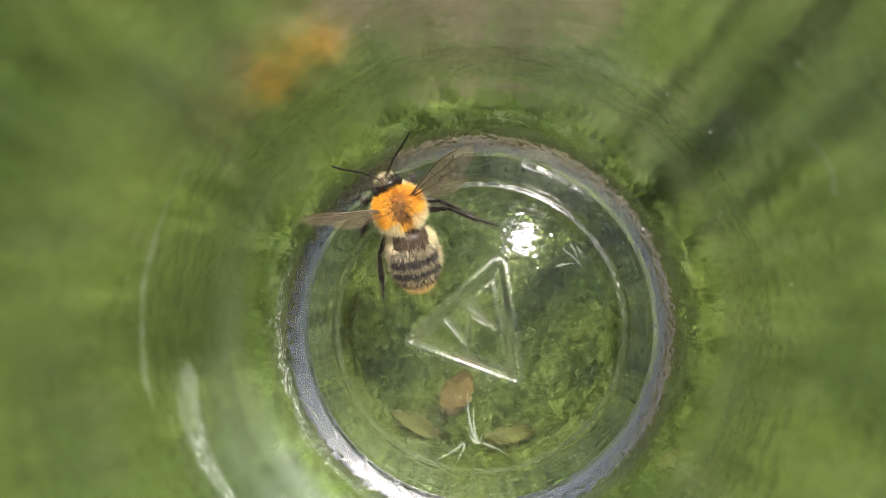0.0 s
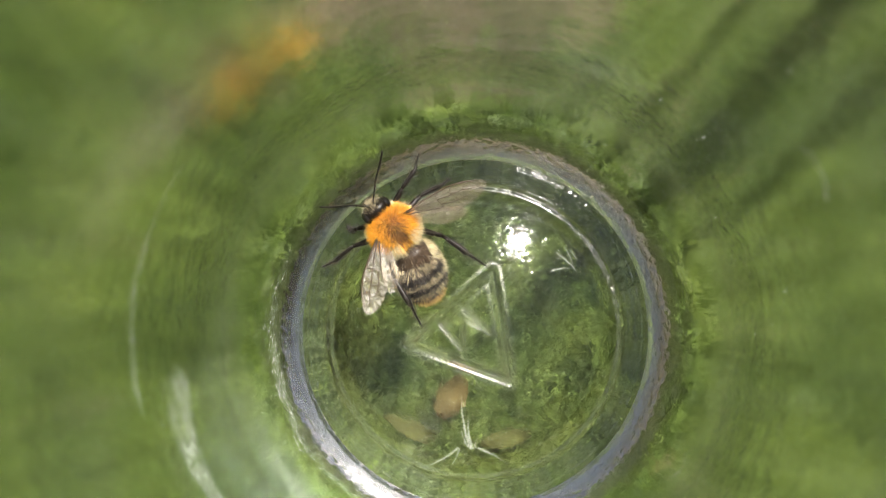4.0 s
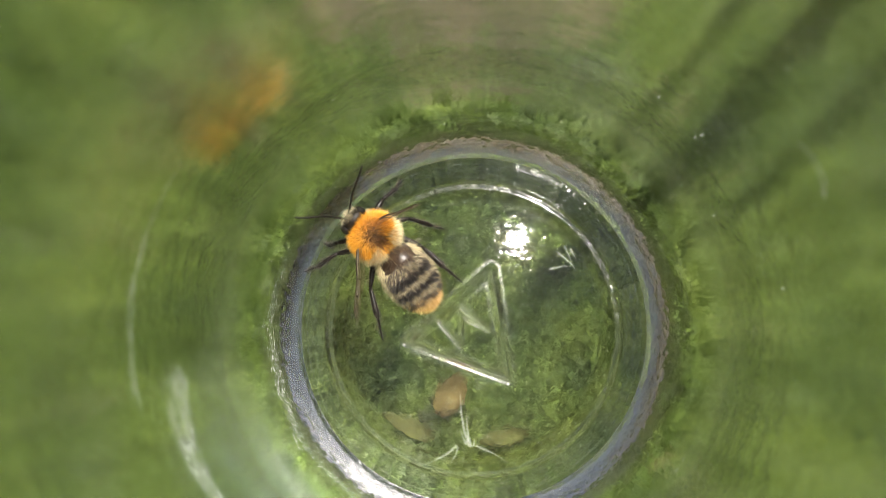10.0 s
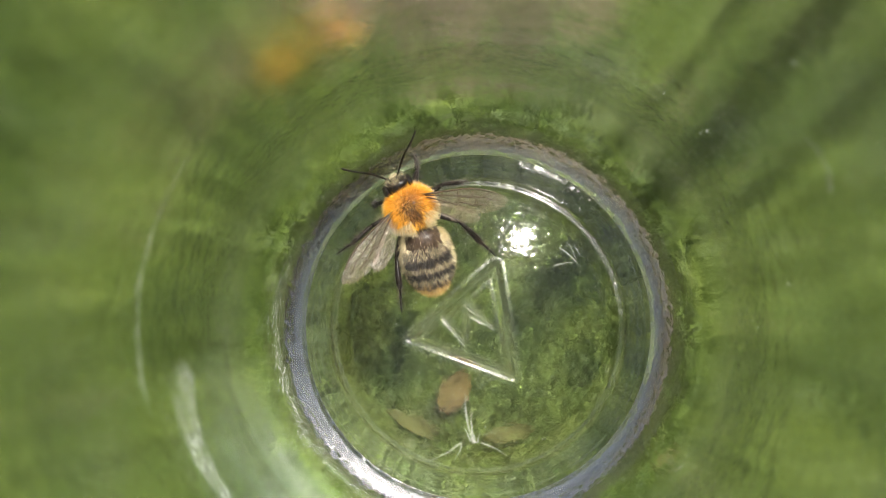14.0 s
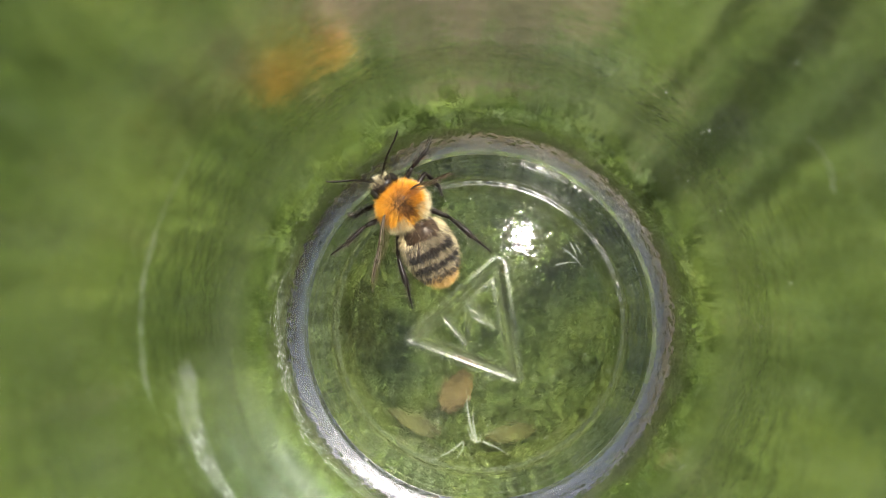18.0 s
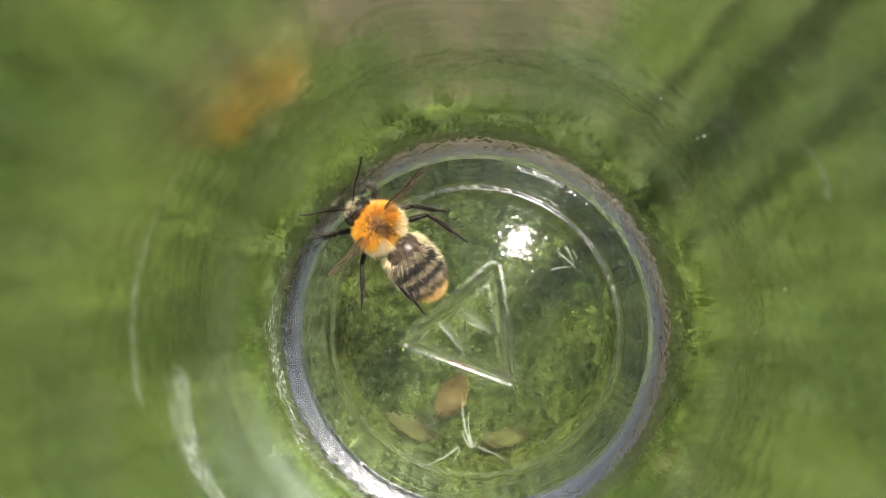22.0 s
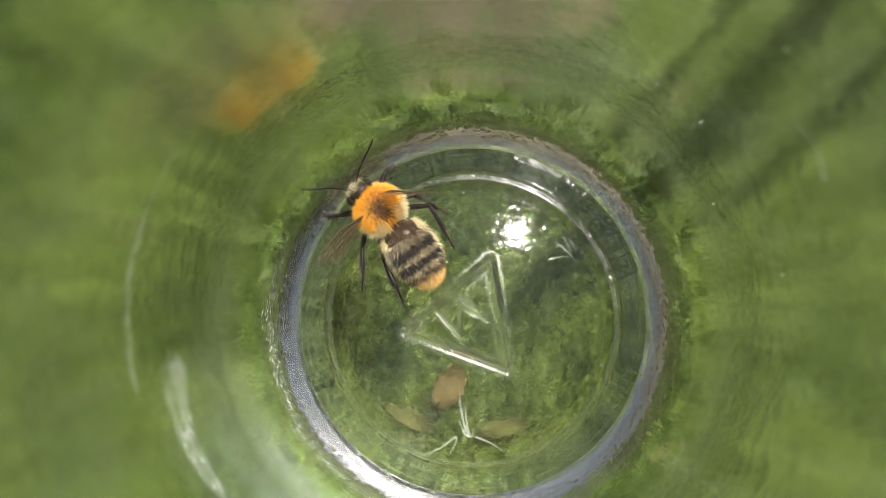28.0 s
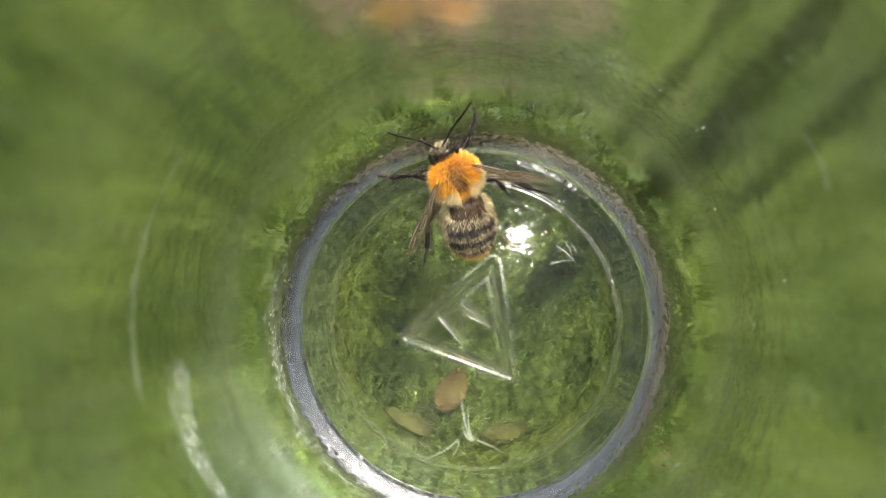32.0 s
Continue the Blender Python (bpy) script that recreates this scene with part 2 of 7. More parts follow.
build_reflection_wall("wall_southeast", 3.2, 0.5, 3.2, -2.7, 5.2, FENCE, "tall dark brown wall out of view, added for dark reflections in the jar")


def grass_field(name, count, r0, r1, length, width, mat, seed, top=None, lean=0.7, where=None):
    """Many single curved blades in one sheet of grass."""
    rng = np.random.RandomState(seed)
    verts, faces = [], []
    made = 0
    while made < count:
        r = math.sqrt(rng.uniform(r0 * r0, r1 * r1))
        a = rng.uniform(0, 2 * math.pi)
        x, y = r * math.cos(a), r * math.sin(a)
        if where and not where(x, y, rng):
            continue
        made += 1
        L = length * rng.uniform(0.5, 1.3)
        w = width * rng.uniform(0.6, 1.3)
        head = rng.uniform(0, 2 * math.pi)
        tilt = rng.uniform(0.15, 1.0) * lean
        dx, dy = math.cos(head), math.sin(head)
        sx, sy = -dy * w / 2, dx * w / 2
        p = np.array((x, y, GROUND_Z / MM))
        base = len(verts)
        ang = tilt * 0.5
        for s in range(4):
            f = 1 - (s / 3.0) ** 2 * 0.95
            z = p[2]
            if top is not None:
                z = min(z, top - 0.1 * rng.rand())
            verts.append(((p[0] - sx * f) * MM, (p[1] - sy * f) * MM, z * MM))
            verts.append(((p[0] + sx * f) * MM, (p[1] + sy * f) * MM, z * MM))
            p = p + np.array((dx * math.sin(ang), dy * math.sin(ang), math.cos(ang))) * L / 3
            ang += tilt * 0.6
        for s in range(3):
            q = base + 2 * s
            faces.append((q, q + 1, q + 3, q + 2))
    ob = mesh_object(name, verts, faces, mat)
    return ob


def on_lawn(x, y, rng):
    """Keeps the blades off the bare earth and thins them out unevenly."""
    bare = ((x + 1) / 31) ** 2 + ((y - 47) / 12) ** 2 + 0.5 * noise.noise((x * 0.11, y * 0.11, 5.0))
    return bare > rng.uniform(0.3, 1.12) and noise.noise((x * 0.06, y * 0.06, 3.0)) > rng.uniform(-1.3, 0.2)


tagged(grass_field("grass", 32000, 26.0, 110, 7.6, 1.1, BLADE, 11, lean=1.5, where=on_lawn),
       "short sunlit green lawn grass round the jar", "grass", kind="stuff")
tagged(grass_field("moss", 40000, 0, 19.0, 8.6, 0.36, MOSS, 12, top=-9.0, lean=1.6),
       "flattened green moss and grass under the jar", "moss", kind="stuff")
tagged(grass_field("moss", 36000, 18.0, 28.0, 5.6, 0.42, MOSS, 15, top=-8.5, lean=1.4),
       "short green moss round the foot of the jar", "moss", kind="stuff")
tagged(grass_field("bent_grass", 240, 19.4, 21.2, 11.5, 0.4, MOSS, 14, top=-4.82, lean=0.22),
       "bent grass blades that carry the jar", "grass", kind="stuff")
tagged(grass_field("dry_grass", 350, 30, 110, 8, 1.0, STRAW, 13, top=-11.0, lean=2.6),
       "dry tan straw lying in the lawn", "dry grass", kind="stuff")


def build_earth():
    verts, faces = [], []
    n, m = 40, 10
    for i in range(m + 1):
        for k in range(n):
            a, q = 2 * math.pi * k / n, i / m
            r = 1 + 0.25 * noise.noise((math.cos(a) * 2, math.sin(a) * 2, 8.0))
            x, y = -1 + 31 * q * r * math.cos(a), 47 + 12 * q * r * math.sin(a)
            z = -18.5 + 5.0 * (1 - q * q) + 1.2 * noise.noise((x * 0.35, y * 0.35, 2.0)) * (1 - q)
            verts.append((x * MM, y * MM, z * MM))
    for i in range(m):
        for k in range(n):
            a, b = i * n + k, i * n + (k + 1) % n
            faces.append((a, a + n, b + n, b))
    return tagged(mesh_object("bare_earth", verts, faces, EARTH), "patch of dry greyish brown bare earth in the lawn", "soil", kind="structure")


build_earth()


def build_leaf(x, y, z, turn, length, width, mat, label):
    """A dry fallen leaf: a curled blade with a raised midrib."""
    verts, faces = [], []
    n, c = 14, 7
    for i in range(n + 1):
        s = i / n
        w = width * math.sin(math.pi * min(0.98, s * 0.96 + 0.03)) ** 0.7
        for k in range(c):
            u = k / (c - 1) * 2 - 1
            px, py = s * length - length / 2, u * w / 2
            pz = 0.35 * u * u * width * 0.3 + 0.25 * math.sin(s * 7 + u) + 0.2 * (1 - abs(u))
            verts.append((px * MM, py * MM, pz * MM))
    for i in range(n):
        for k in range(c - 1):
            a = i * c + k
            faces.append((a, a + c, a + c + 1, a + 1))
    ob = mesh_object("dry_leaf", verts, faces, mat)
    sol = ob.modifiers.new("thick", "SOLIDIFY")
    sol.thickness = 0.15 * MM
    ob.matrix_world = pose(x * MM, y * MM, z * MM, 0, 0, turn)
    return tagged(ob, label, "leaf", "fallen leaves under the jar")


build_leaf(-2.55, -7.35, -9.2, 60, 5.2, 3.4, LEAF, "orange brown dry leaf pressed under the jar")
build_leaf(-7.25, -10.85, -9.6, -22, 6.5, 2.2, TANLEAF, "tan narrow dry leaf pressed under the jar")
build_leaf(3.4, -11.95, -9.6, 12, 6.0, 2.0, TANLEAF, "tan narrow dry leaf pressed under the jar")


# ---- the jar: one glass body turned from its profile ----
TRI = [(-7.4, -1.5), (1.98, 6.6), (3.87, -5.62)]
GROOVES = [(*TRI[0], *TRI[1], 0.62), (*TRI[1], *TRI[2], 0.62), (*TRI[2], *TRI[0], 0.62),
           (-3.9, 0.95, -1.45, -1.9, 0.36), (-3.9, 0.95, -6.0, -1.2, 0.28), (-1.45, -1.9, -1.2, 1.3, 0.28), (-1.45, 2.75, -0.55, 1.75, 0.40),
           (-1.45, 2.75, -3.2, 0.95, 0.28), (-0.55, 1.75, 1.6, -0.2, 0.28), (-1.2, 1.3, 0.7, 0.3, 0.28)]
# worn scuffs: two ends, width at the foot
SCUFFS = [(-0.45, -13.1, -1.45, -7.1, 0.42), (-0.25, -13.1, -0.75, -9.2, 0.40), (-0.75, -12.9, -1.5, -10.9, 0.25), (0.0, -13.0, 0.25, -11.9, 0.22),
          (0.3, -13.0, 3.7, -14.9, 0.30), (-1.7, -13.1, -2.7, -15.2, 0.25), (-1.8, -13.0, -5.9, -15.4, 0.30),
          (9.2, 8.7, 11.7, 6.3, 0.34), (8.5, 6.6, 11.0, 7.0, 0.3), (10.2, 9.3, 11.1, 7.2, 0.3), (10.9, 9.0, 11.6, 7.6, 0.22)]


def dist_segment(x, y, ax, ay, bx, by):
    dx, dy = bx - ax, by - ay
    t = max(0.0, min(1.0, ((x - ax) * dx + (y - ay) * dy) / (dx * dx + dy * dy)))
    return math.hypot(x - ax - t * dx, y - ay - t * dy)


def dome(r):
    return 3.4 * (1 - (r / 17.0) ** 2) if r < 17 else 0.0


def vee(q):
    """A moulded groove with two flat flanks down to a narrow crease; q is the way from its middle in widths."""
    return 1.0 if q < 0.1 else max(0.0, 1.0 - (q - 0.1) / 0.95)


def floor_relief(x, y):
    """Height of the inside of the base, mm: a low dome with an edge bead and fine pimples."""
    r = math.hypot(x, y)
    h = dome(r) + 0.14 * math.exp(-((r - 16.45) / 0.26) ** 2) * (1 + 0.7 * noise.noise((x * 1.3, y * 1.3, 7.0)))
    if r < 9:
        cut = 0.0
        for ax, ay, bx, by, w in GROOVES:
            d = dist_segment(x, y, ax, ay, bx, by)
            if d < 3 * w:
                cut = max(cut, 0.46 * w * vee(d / w) + 0.42 * w * max(0.0, 1 - d / (0.34 * w)))
        h -= cut
    if r < 16.5:
        h += 0.014 * noise.noise((x * 0.7, y * 0.7, 4.0)) + 0.009 * noise.noise((x * 1.9, y * 1.9, 0.0)) + 0.006 * noise.noise((x * 4.5, y * 4.5, 2.0))
    return h


def turned(name, profile, mat, parent, n=360, relief=None, label="", wobble=0.0):
    """A closed ring of glass turned round the jar's axis; a profile that starts at the axis is closed there."""
    verts, faces = [], []
    for r, z in profile:
        for k in range(n):
            a = 2 * math.pi * k / n
            x, y = r * math.cos(a), r * math.sin(a)
            h = relief(x, y) if z is None else z
            q = 1.0
            if wobble and z is not None and 0.25 < h < 30 and r < 25:
                k1 = min(1.0, (h - 0.25) / 0.8) * min(1.0, (30 - h) / 10)
                h += k1 * (0.045 * noise.noise((a * 40, h * 0.22, 3.0)) + 0.03 * noise.noise((a * 95, h * 0.5, 9.0)))
                q += k1 * (0.0016 * noise.noise((a * 26, h * 0.3, 6.0)) + 0.0017 * noise.noise((a * 75, h * 0.5, 2.0)))
            if wobble and z is not None and 21.2 < r < 23.8 and 0.2 < h < 6:
                k2 = min(1.0, (r - 21.2) / 0.5) * min(1.0, (23.8 - r) / 0.8)
                h += k2 * (0.17 * noise.noise((a * 52 + h * 0.8, h * 1.0, 11.0)) + 0.06 * noise.noise((a * 120, h * 2.6, 13.0)))
            if wobble and h > 12:
                q += wobble * noise.noise((x * 0.16, y * 0.16, h * 0.09))
            verts.append((x * q * MM, y * q * MM, h * MM))
    m = len(profile)
    for i in range(m - 1):
        for k in range(n):
            a, b = i * n + k, i * n + (k + 1) % n
            faces.append((a, a + n, b + n, b))
    if relief:
        faces.append(tuple(range(n)))
        faces.append(tuple(range((m - 1) * n, m * n))[::-1])
    else:
        for k in range(n):
            a, b = (m - 1) * n + k, (m - 1) * n + (k + 1) % n
            faces.append((a, k, (k + 1) % n, b))
    return mesh_object(name, verts, faces, mat, parent, label)


def scuff(ax, ay, bx, by, width, jar):
    """A thin pale tapering scuff, slightly bowed, lying on the domed base."""
    n, c = 18, 5
    dx, dy = bx - ax, by - ay
    L = math.hypot(dx, dy)
    nx, ny = -dy / L, dx / L
    verts, faces = [], []
    for i in range(n + 1):
        s = i / n
        bow = 0.05 * L * math.sin(s * math.pi) + 0.05 * noise.noise((s * 8, ax, ay))
        x, y = ax + dx * s + nx * bow, ay + dy * s + ny * bow
        w = width * (1 - s) ** 0.8 * (0.8 + 0.4 * noise.noise((s * 11, bx, by))) + 0.02
        for k in range(c):
            u = k / (c - 1) * 2 - 1
            px, py = x + nx * u * w / 2, y + ny * u * w / 2
            verts.append((px * MM, py * MM, (dome(math.hypot(px, py)) + 0.08 + 0.05 * (1 - u * u)) * MM))
    for i in range(n):
        for k in range(c - 1):
            a = i * c + k
            faces.append((a, a + c, a + c + 1, a + 1))
    ob = mesh_object("scuff", verts, faces, SCRATCH, jar, "whitish scuff in the glass")
    ob.visible_shadow = False


def lift_out(body, name, picked, jar, label):
    """Makes a part of its own of some faces of the jar."""
    me = body.data
    index, verts, faces = {}, [], []
    for f in picked:
        row = []
        for v in me.polygons[f].vertices:
            if v not in index:
                index[v] = len(verts)
                verts.append(me.vertices[v].co.copy())
            row.append(index[v])
        faces.append(row)
    ob = mesh_object(name, verts, faces, GROOVE_GLASS, jar, label)
    ob.visible_shadow = False


def curve_through(points, m):
    """A smooth line through the points, m steps from one to the next."""
    out = []
    for i in range(len(points) - 1):
        p0, p1, p2, p3 = (np.array(points[min(max(k, 0), len(points) - 1)]) for k in (i - 1, i, i + 1, i + 2))
        for k in range(m):
            t = k / m
            out.append(tuple(0.5 * (2 * p1 + (p2 - p0) * t + (2 * p0 - 5 * p1 + 4 * p2 - p3) * t * t + (3 * p1 - p0 - 3 * p2 + p3) * t ** 3)))
    return out + [points[-1]]


HEEL = [(19.1, 0.0), (19.35, 0.03), (19.6, 0.0), (19.85, 0.05), (20.1, 0.08), (20.5, 0.2), (20.9, 0.33), (21.3, 0.50), (21.7, 0.72), (22.1, 1.1), (22.7, 1.95), (23.3, 3.2), (23.95, 5.0), (24.5, 7.4), (24.8, 10.0), (24.9, 12.0)]


def inner_radius(z):
    """Inside radius of the wall, mm, a hair's breadth off the glass."""
    for (r0, z0), (r1, z1) in zip(HEEL, HEEL[1:]):
        if z0 <= z < z1:
            return r0 + (r1 - r0) * (z - z0) / (z1 - z0) - 0.06
    return 24.84


def wall_sheen(jar, az0, az1, z, wide0, wide1, mat):
    """A pale translucent sheet inside the wall that paints in reflected glare and haze."""
    verts, faces = [], []
    n, c = 36, 8
    for i in range(n + 1):
        s = i / n
        a = radians(az0 + (az1 - az0) * s)
        w = (wide0 + (wide1 - wide0) * s) * min(1.0, 6 * s + 0.2, 6 * (1 - s) + 0.2)
        for k in range(c):
            u = k / (c - 1) - 0.5
            zz = z + u * w + 1.2 * math.sin(s * 3.0) + 0.5 * noise.noise((s * 9, u * 2, z))
            r = inner_radius(zz)
            verts.append((r * math.cos(a) * MM, r * math.sin(a) * MM, zz * MM))
    for i in range(n):
        for k in range(c - 1):
            a = i * c + k
            faces.append((a, a + 1, a + c + 1, a + c))
    ob = mesh_object("wall_sheen", verts, faces, mat, jar, "faint whitish glare and haze painted on the glass")
    uv = ob.data.uv_layers.new(name="along")
    for k, loop in enumerate(ob.data.loops):
        uv.data[k].uv = (loop.vertex_index // c / n, loop.vertex_index % c / (c - 1))
    ob.visible_shadow = False
    return ob


def build_jar():
    jar = new("glass_jar")
    tagged(jar, "clear straight-sided glass jar with a moulded triangle on its base", "jar")
    base = [(0.02 + 17.2 * i / 150, None) for i in range(151)]
    for i in range(1, 28):
        base.append((17.22 + 0.067 * i, -0.03 + 0.016 * math.sin(i * 0.45) + 0.003 * math.sin(i * 1.7 + 1)))
    wall = [(24.9, float(z)) for z in range(14, 75, 2)] + [(24.9, 75.0), (27.0, 75.0)] + [(27.0, float(z)) for z in range(72, 18, -4)]
    foot = [(27.0, 16.0), (26.98, 13.0), (26.8, 10.4), (26.4, 8.0), (25.8, 5.9), (24.9, 3.8), (24.0, 1.97), (23.2, 0.59), (22.6, -0.47), (22.0, -1.56), (21.4, -2.56), (20.8, -3.62),
            (20.25, -4.7), (20.0, -4.8), (19.75, -4.7), (19.4, -4.5), (18.0, -3.75), (16.5, -2.9), (15.0, -2.1), (14.2, -1.8), (13.0, -1.7), (8.0, -1.3), (0.02, -1.0)]
    base += curve_through(HEEL, 4) + wall + curve_through(foot, 4)
    body = turned("jar_body", base, BASE_GLASS, jar, 880, floor_relief, "thick domed base and rippled clear wall", 0.0015)
    body.data.materials.append(GLASS)
    body.data.materials.append(STIPPLE)
    body.data.materials.append(RIPPLE)
    body.data.materials.append(RING_GLASS)
    body.data.materials.append(FOOT_GLASS)
    for f in body.data.polygons:
        c = f.center / MM
        r = math.hypot(c.x, c.y)
        if c.z > 24:
            f.material_index = 1
        elif c.z < 3.0 and f.normal.z < 0 and r > 19.3:
            f.material_index = 5
        elif c.z > 2.5 or r > 22.9:
            f.material_index = 3
        elif (c.z > -0.25 and r > 19.9) or (16.0 < r < 16.9 and c.z > -0.2):
            f.material_index = 4
        elif c.z < -0.7 and r < 19.4:
            f.material_index = 2
    rim = [(24.9, 75.03), (24.5, 76.2), (24.5, 77.6), (25.0, 78.6), (25.9, 79.0), (26.8, 78.6), (27.4, 77.6), (27.4, 76.2), (27.0, 75.03)]
    lip = turned("jar_rim", rim, GLASS, jar, 160, label="rounded glass rim")
    for ob in (body, lip):
        ob.visible_shadow = False
    # painted glare streaks and pale haze, laid on the inside of the wall
    wall_sheen(jar, 186, 218, 31.0, 9.0, 2.6, GLARE)
    wall_sheen(jar, 182, 264, 22.0, 32.0, 32.0, HAZE)
    wall_sheen(jar, 184, 264, 8.0, 12.0, 12.0, LOW_HAZE)
    wall_sheen(jar, 20, 31, 45.0, 1.4, 0.7, STREAK)
    wall_sheen(jar, 150, 198, 40.2, 1.3, 1.3, STREAK)
    wall_sheen(jar, -37, -30, 10.0, 0.7, 0.4, STREAK)
    for q in SCUFFS:
        scuff(*q, jar)
    picked = [[] for _ in GROOVES]
    for f in body.data.polygons:
        c = f.center / MM
        if c.z > 0.5 and math.hypot(c.x, c.y) < 9.5 and f.normal.z > 0.2:
            best = min((dist_segment(c.x, c.y, *g[:4]) / g[4], i) for i, g in enumerate(GROOVES))
            if best[0] < 1.7:
                picked[best[1]].append(f.index)
    for i, q in enumerate(picked):
        lift_out(body, "triangle_groove" if i < 3 else "mark_groove", q, jar, "groove moulded into the glass base")
    gone = {f for q in picked for f in q}
    bm = bmesh.new()
    bm.from_mesh(body.data)
    bm.faces.ensure_lookup_table()
    bmesh.ops.delete(bm, geom=[bm.faces[f] for f in gone], context="FACES_ONLY")
    bm.to_mesh(body.data)
    bm.free()
    return jar


jar = build_jar()


def build_specks_and_glints():
    """Dust and tiny drops on the inside of the glass, and painted glints."""
    verts, faces = [], []
    rng = np.random.RandomState(31)

    def dot(p, r):
        v, f = ellipsoid(p, (r * rng.uniform(0.6, 1.4), r * rng.uniform(0.6, 1.4), r * 0.6), 7, 5)
        faces.extend(tuple(i + len(verts) for i in q) for q in f)
        verts.extend(v)

    for _ in range(200):
        r, a = 16 * math.sqrt(rng.rand()), rng.uniform(0, 6.28)
        x, y = r * math.cos(a), r * math.sin(a)
        dot((x, y, floor_relief(x, y) + 0.03), rng.uniform(0.012, 0.036))
    # cluster of pale dots that paints sparkles low on the base
    for _ in range(80):
        x, y = rng.normal(-0.5, 4.2), rng.normal(-9.5, 2.2)
        if math.hypot(x, y) < 16:
            dot((x, y, floor_relief(x, y) + 0.03), rng.uniform(0.012, 0.045))
    for _ in range(90):
        a, r = rng.uniform(0, 6.28), rng.uniform(21.6, 24.0)
        dot((r * math.cos(a), r * math.sin(a), max(0.8, 1.25 + (r - 22.0) * 1.75)), rng.uniform(0.015, 0.05))
    # pale strokes in place of sun glints along the heel
    for _ in range(330):
        deg = rng.normal(198, 19)
        a = radians(deg)
        r = 22.55 + 0.5 * noise.noise((deg * 0.12, 0.0, 4.0)) + rng.normal(0, 0.2)
        v, f = ellipsoid((0, 0, 0), (rng.uniform(0.01, 0.026), rng.uniform(0.03, 0.17), 0.03), 6, 4)
        m = pose(r * math.cos(a) * MM, r * math.sin(a) * MM, (1.4 + (r - 22.0) * 1.7) * MM, 0, 0, deg + (deg - 180) * 0.9 + rng.normal(0, 16))
        v = [m @ p for p in v]
        faces.extend(tuple(i + len(verts) for i in q) for q in f)
        verts.extend(v)
    # short pale strokes that paint sparkles on the base
    for _ in range(170):
        r, a = 16 * math.sqrt(rng.rand()), rng.uniform(0, 6.28)
        x, y = r * math.cos(a), r * math.sin(a)
        v, f = ellipsoid((0, 0, 0), (rng.uniform(0.01, 0.024), rng.uniform(0.03, 0.15), 0.02), 6, 4)
        m = pose(x * MM, y * MM, (floor_relief(x, y) + 0.03) * MM, 0, 0, rng.normal(0, 35))
        v = [m @ p for p in v]
        faces.extend(tuple(i + len(verts) for i in q) for q in f)
        verts.extend(v)
    for _ in range(55):
        a = rng.uniform(0, 6.28)
        dot((24.85 * math.cos(a), 24.85 * math.sin(a), rng.uniform(12, 45)), rng.uniform(0.015, 0.04))
    for deg, z in ((137.5, 9.0), (40.5, 29.9), (7.5, 31.9), (-30.5, 9.5), (41.0, 28.1), (51.6, 29.5), (25.3, 19.3), (40.1, 51.1)):
        a = radians(deg)
        dot((24.82 * math.cos(a), 24.82 * math.sin(a), z), 0.065)
    return tagged(mesh_object("specks_and_glints", verts, faces, SPECK_GLINT), "tiny pale dust specks, drops and painted glints on the glass", "dust", kind="stuff")


# ---- an unseen forked stalk beyond the jar, added so that its shadow falls across the lawn ----
def build_stalk():
    plant = new("shadow_stalk")
    tagged(plant, "slender forked green stalk out of view, added to cast the shadow bands", "plant")
    # each shoot is given by the line that its shadow takes over the lawn, with its thickness there; it rises towards its tip
    for name, high, line in (("stem", 130.0, ((96.5, 99.5, 3.1), (64, 61, 3.0), (49, 44, 2.9), (37.5, 31, 2.8), (30, 22, 2.6), (25, 17.2, 1.6), (18, 11.2, 0.7), (12, 6.6, 0.6))),
                             # unseen piece added to cast the dark patch under the base
                             ("shadow_bud", 130.0, ((12.6, 7.2, 0.7), (10.5, 5.4, 1.6), (8, 3.2, 2.1), (5, -0.3, 1.8), (2.6, -3, 0.9), (1.4, -4.4, 0.2))),
                             ("side_shoot", 110.0, ((93, 107, 1.2), (55, 64, 1.2), (38, 45, 1.2), (28, 33.5, 1.1), (23, 28, 0.9), (18, 22.3, 0.5))),
                             ("side_shoot", 118.0, ((109, 90, 1.3), (69, 48, 1.3), (51, 29.5, 1.3), (41, 20, 1.3), (34.5, 14.5, 1.3), (29.5, 8.5, 0.8)))):
        pts = [(Vector((x, y, -17)) + sun_way * (high * (1 - x / 100) / sun_way.z)) * MM for x, y, _ in line]
        v, f = tube(pts, [r * MM for _, _, r in line], 10)
        mesh_object(name, v, f, STALK, plant)


build_stalk()


# ---- the bee; its own y points forward, z up, lengths in mm scaled by MM ----
def ellipsoid(centre, radii, seg=28, rings=18, squash=None):
    verts, faces = [], []
    for i in range(rings + 1):
        th = math.pi * i / rings
        for k in range(seg):
            ph = 2 * math.pi * k / seg
            v = Vector((math.sin(th) * math.cos(ph) * radii[0], math.cos(th) * radii[1], math.sin(th) * math.sin(ph) * radii[2]))
            if squash:
                v = squash(v)
            verts.append((v + Vector(centre)) * MM)
    for i in range(rings):
        for k in range(seg):
            a, b = i * seg + k, i * seg + (k + 1) % seg
            faces.append((a, a + seg, b + seg, b))
    return verts, faces


build_specks_and_glints()


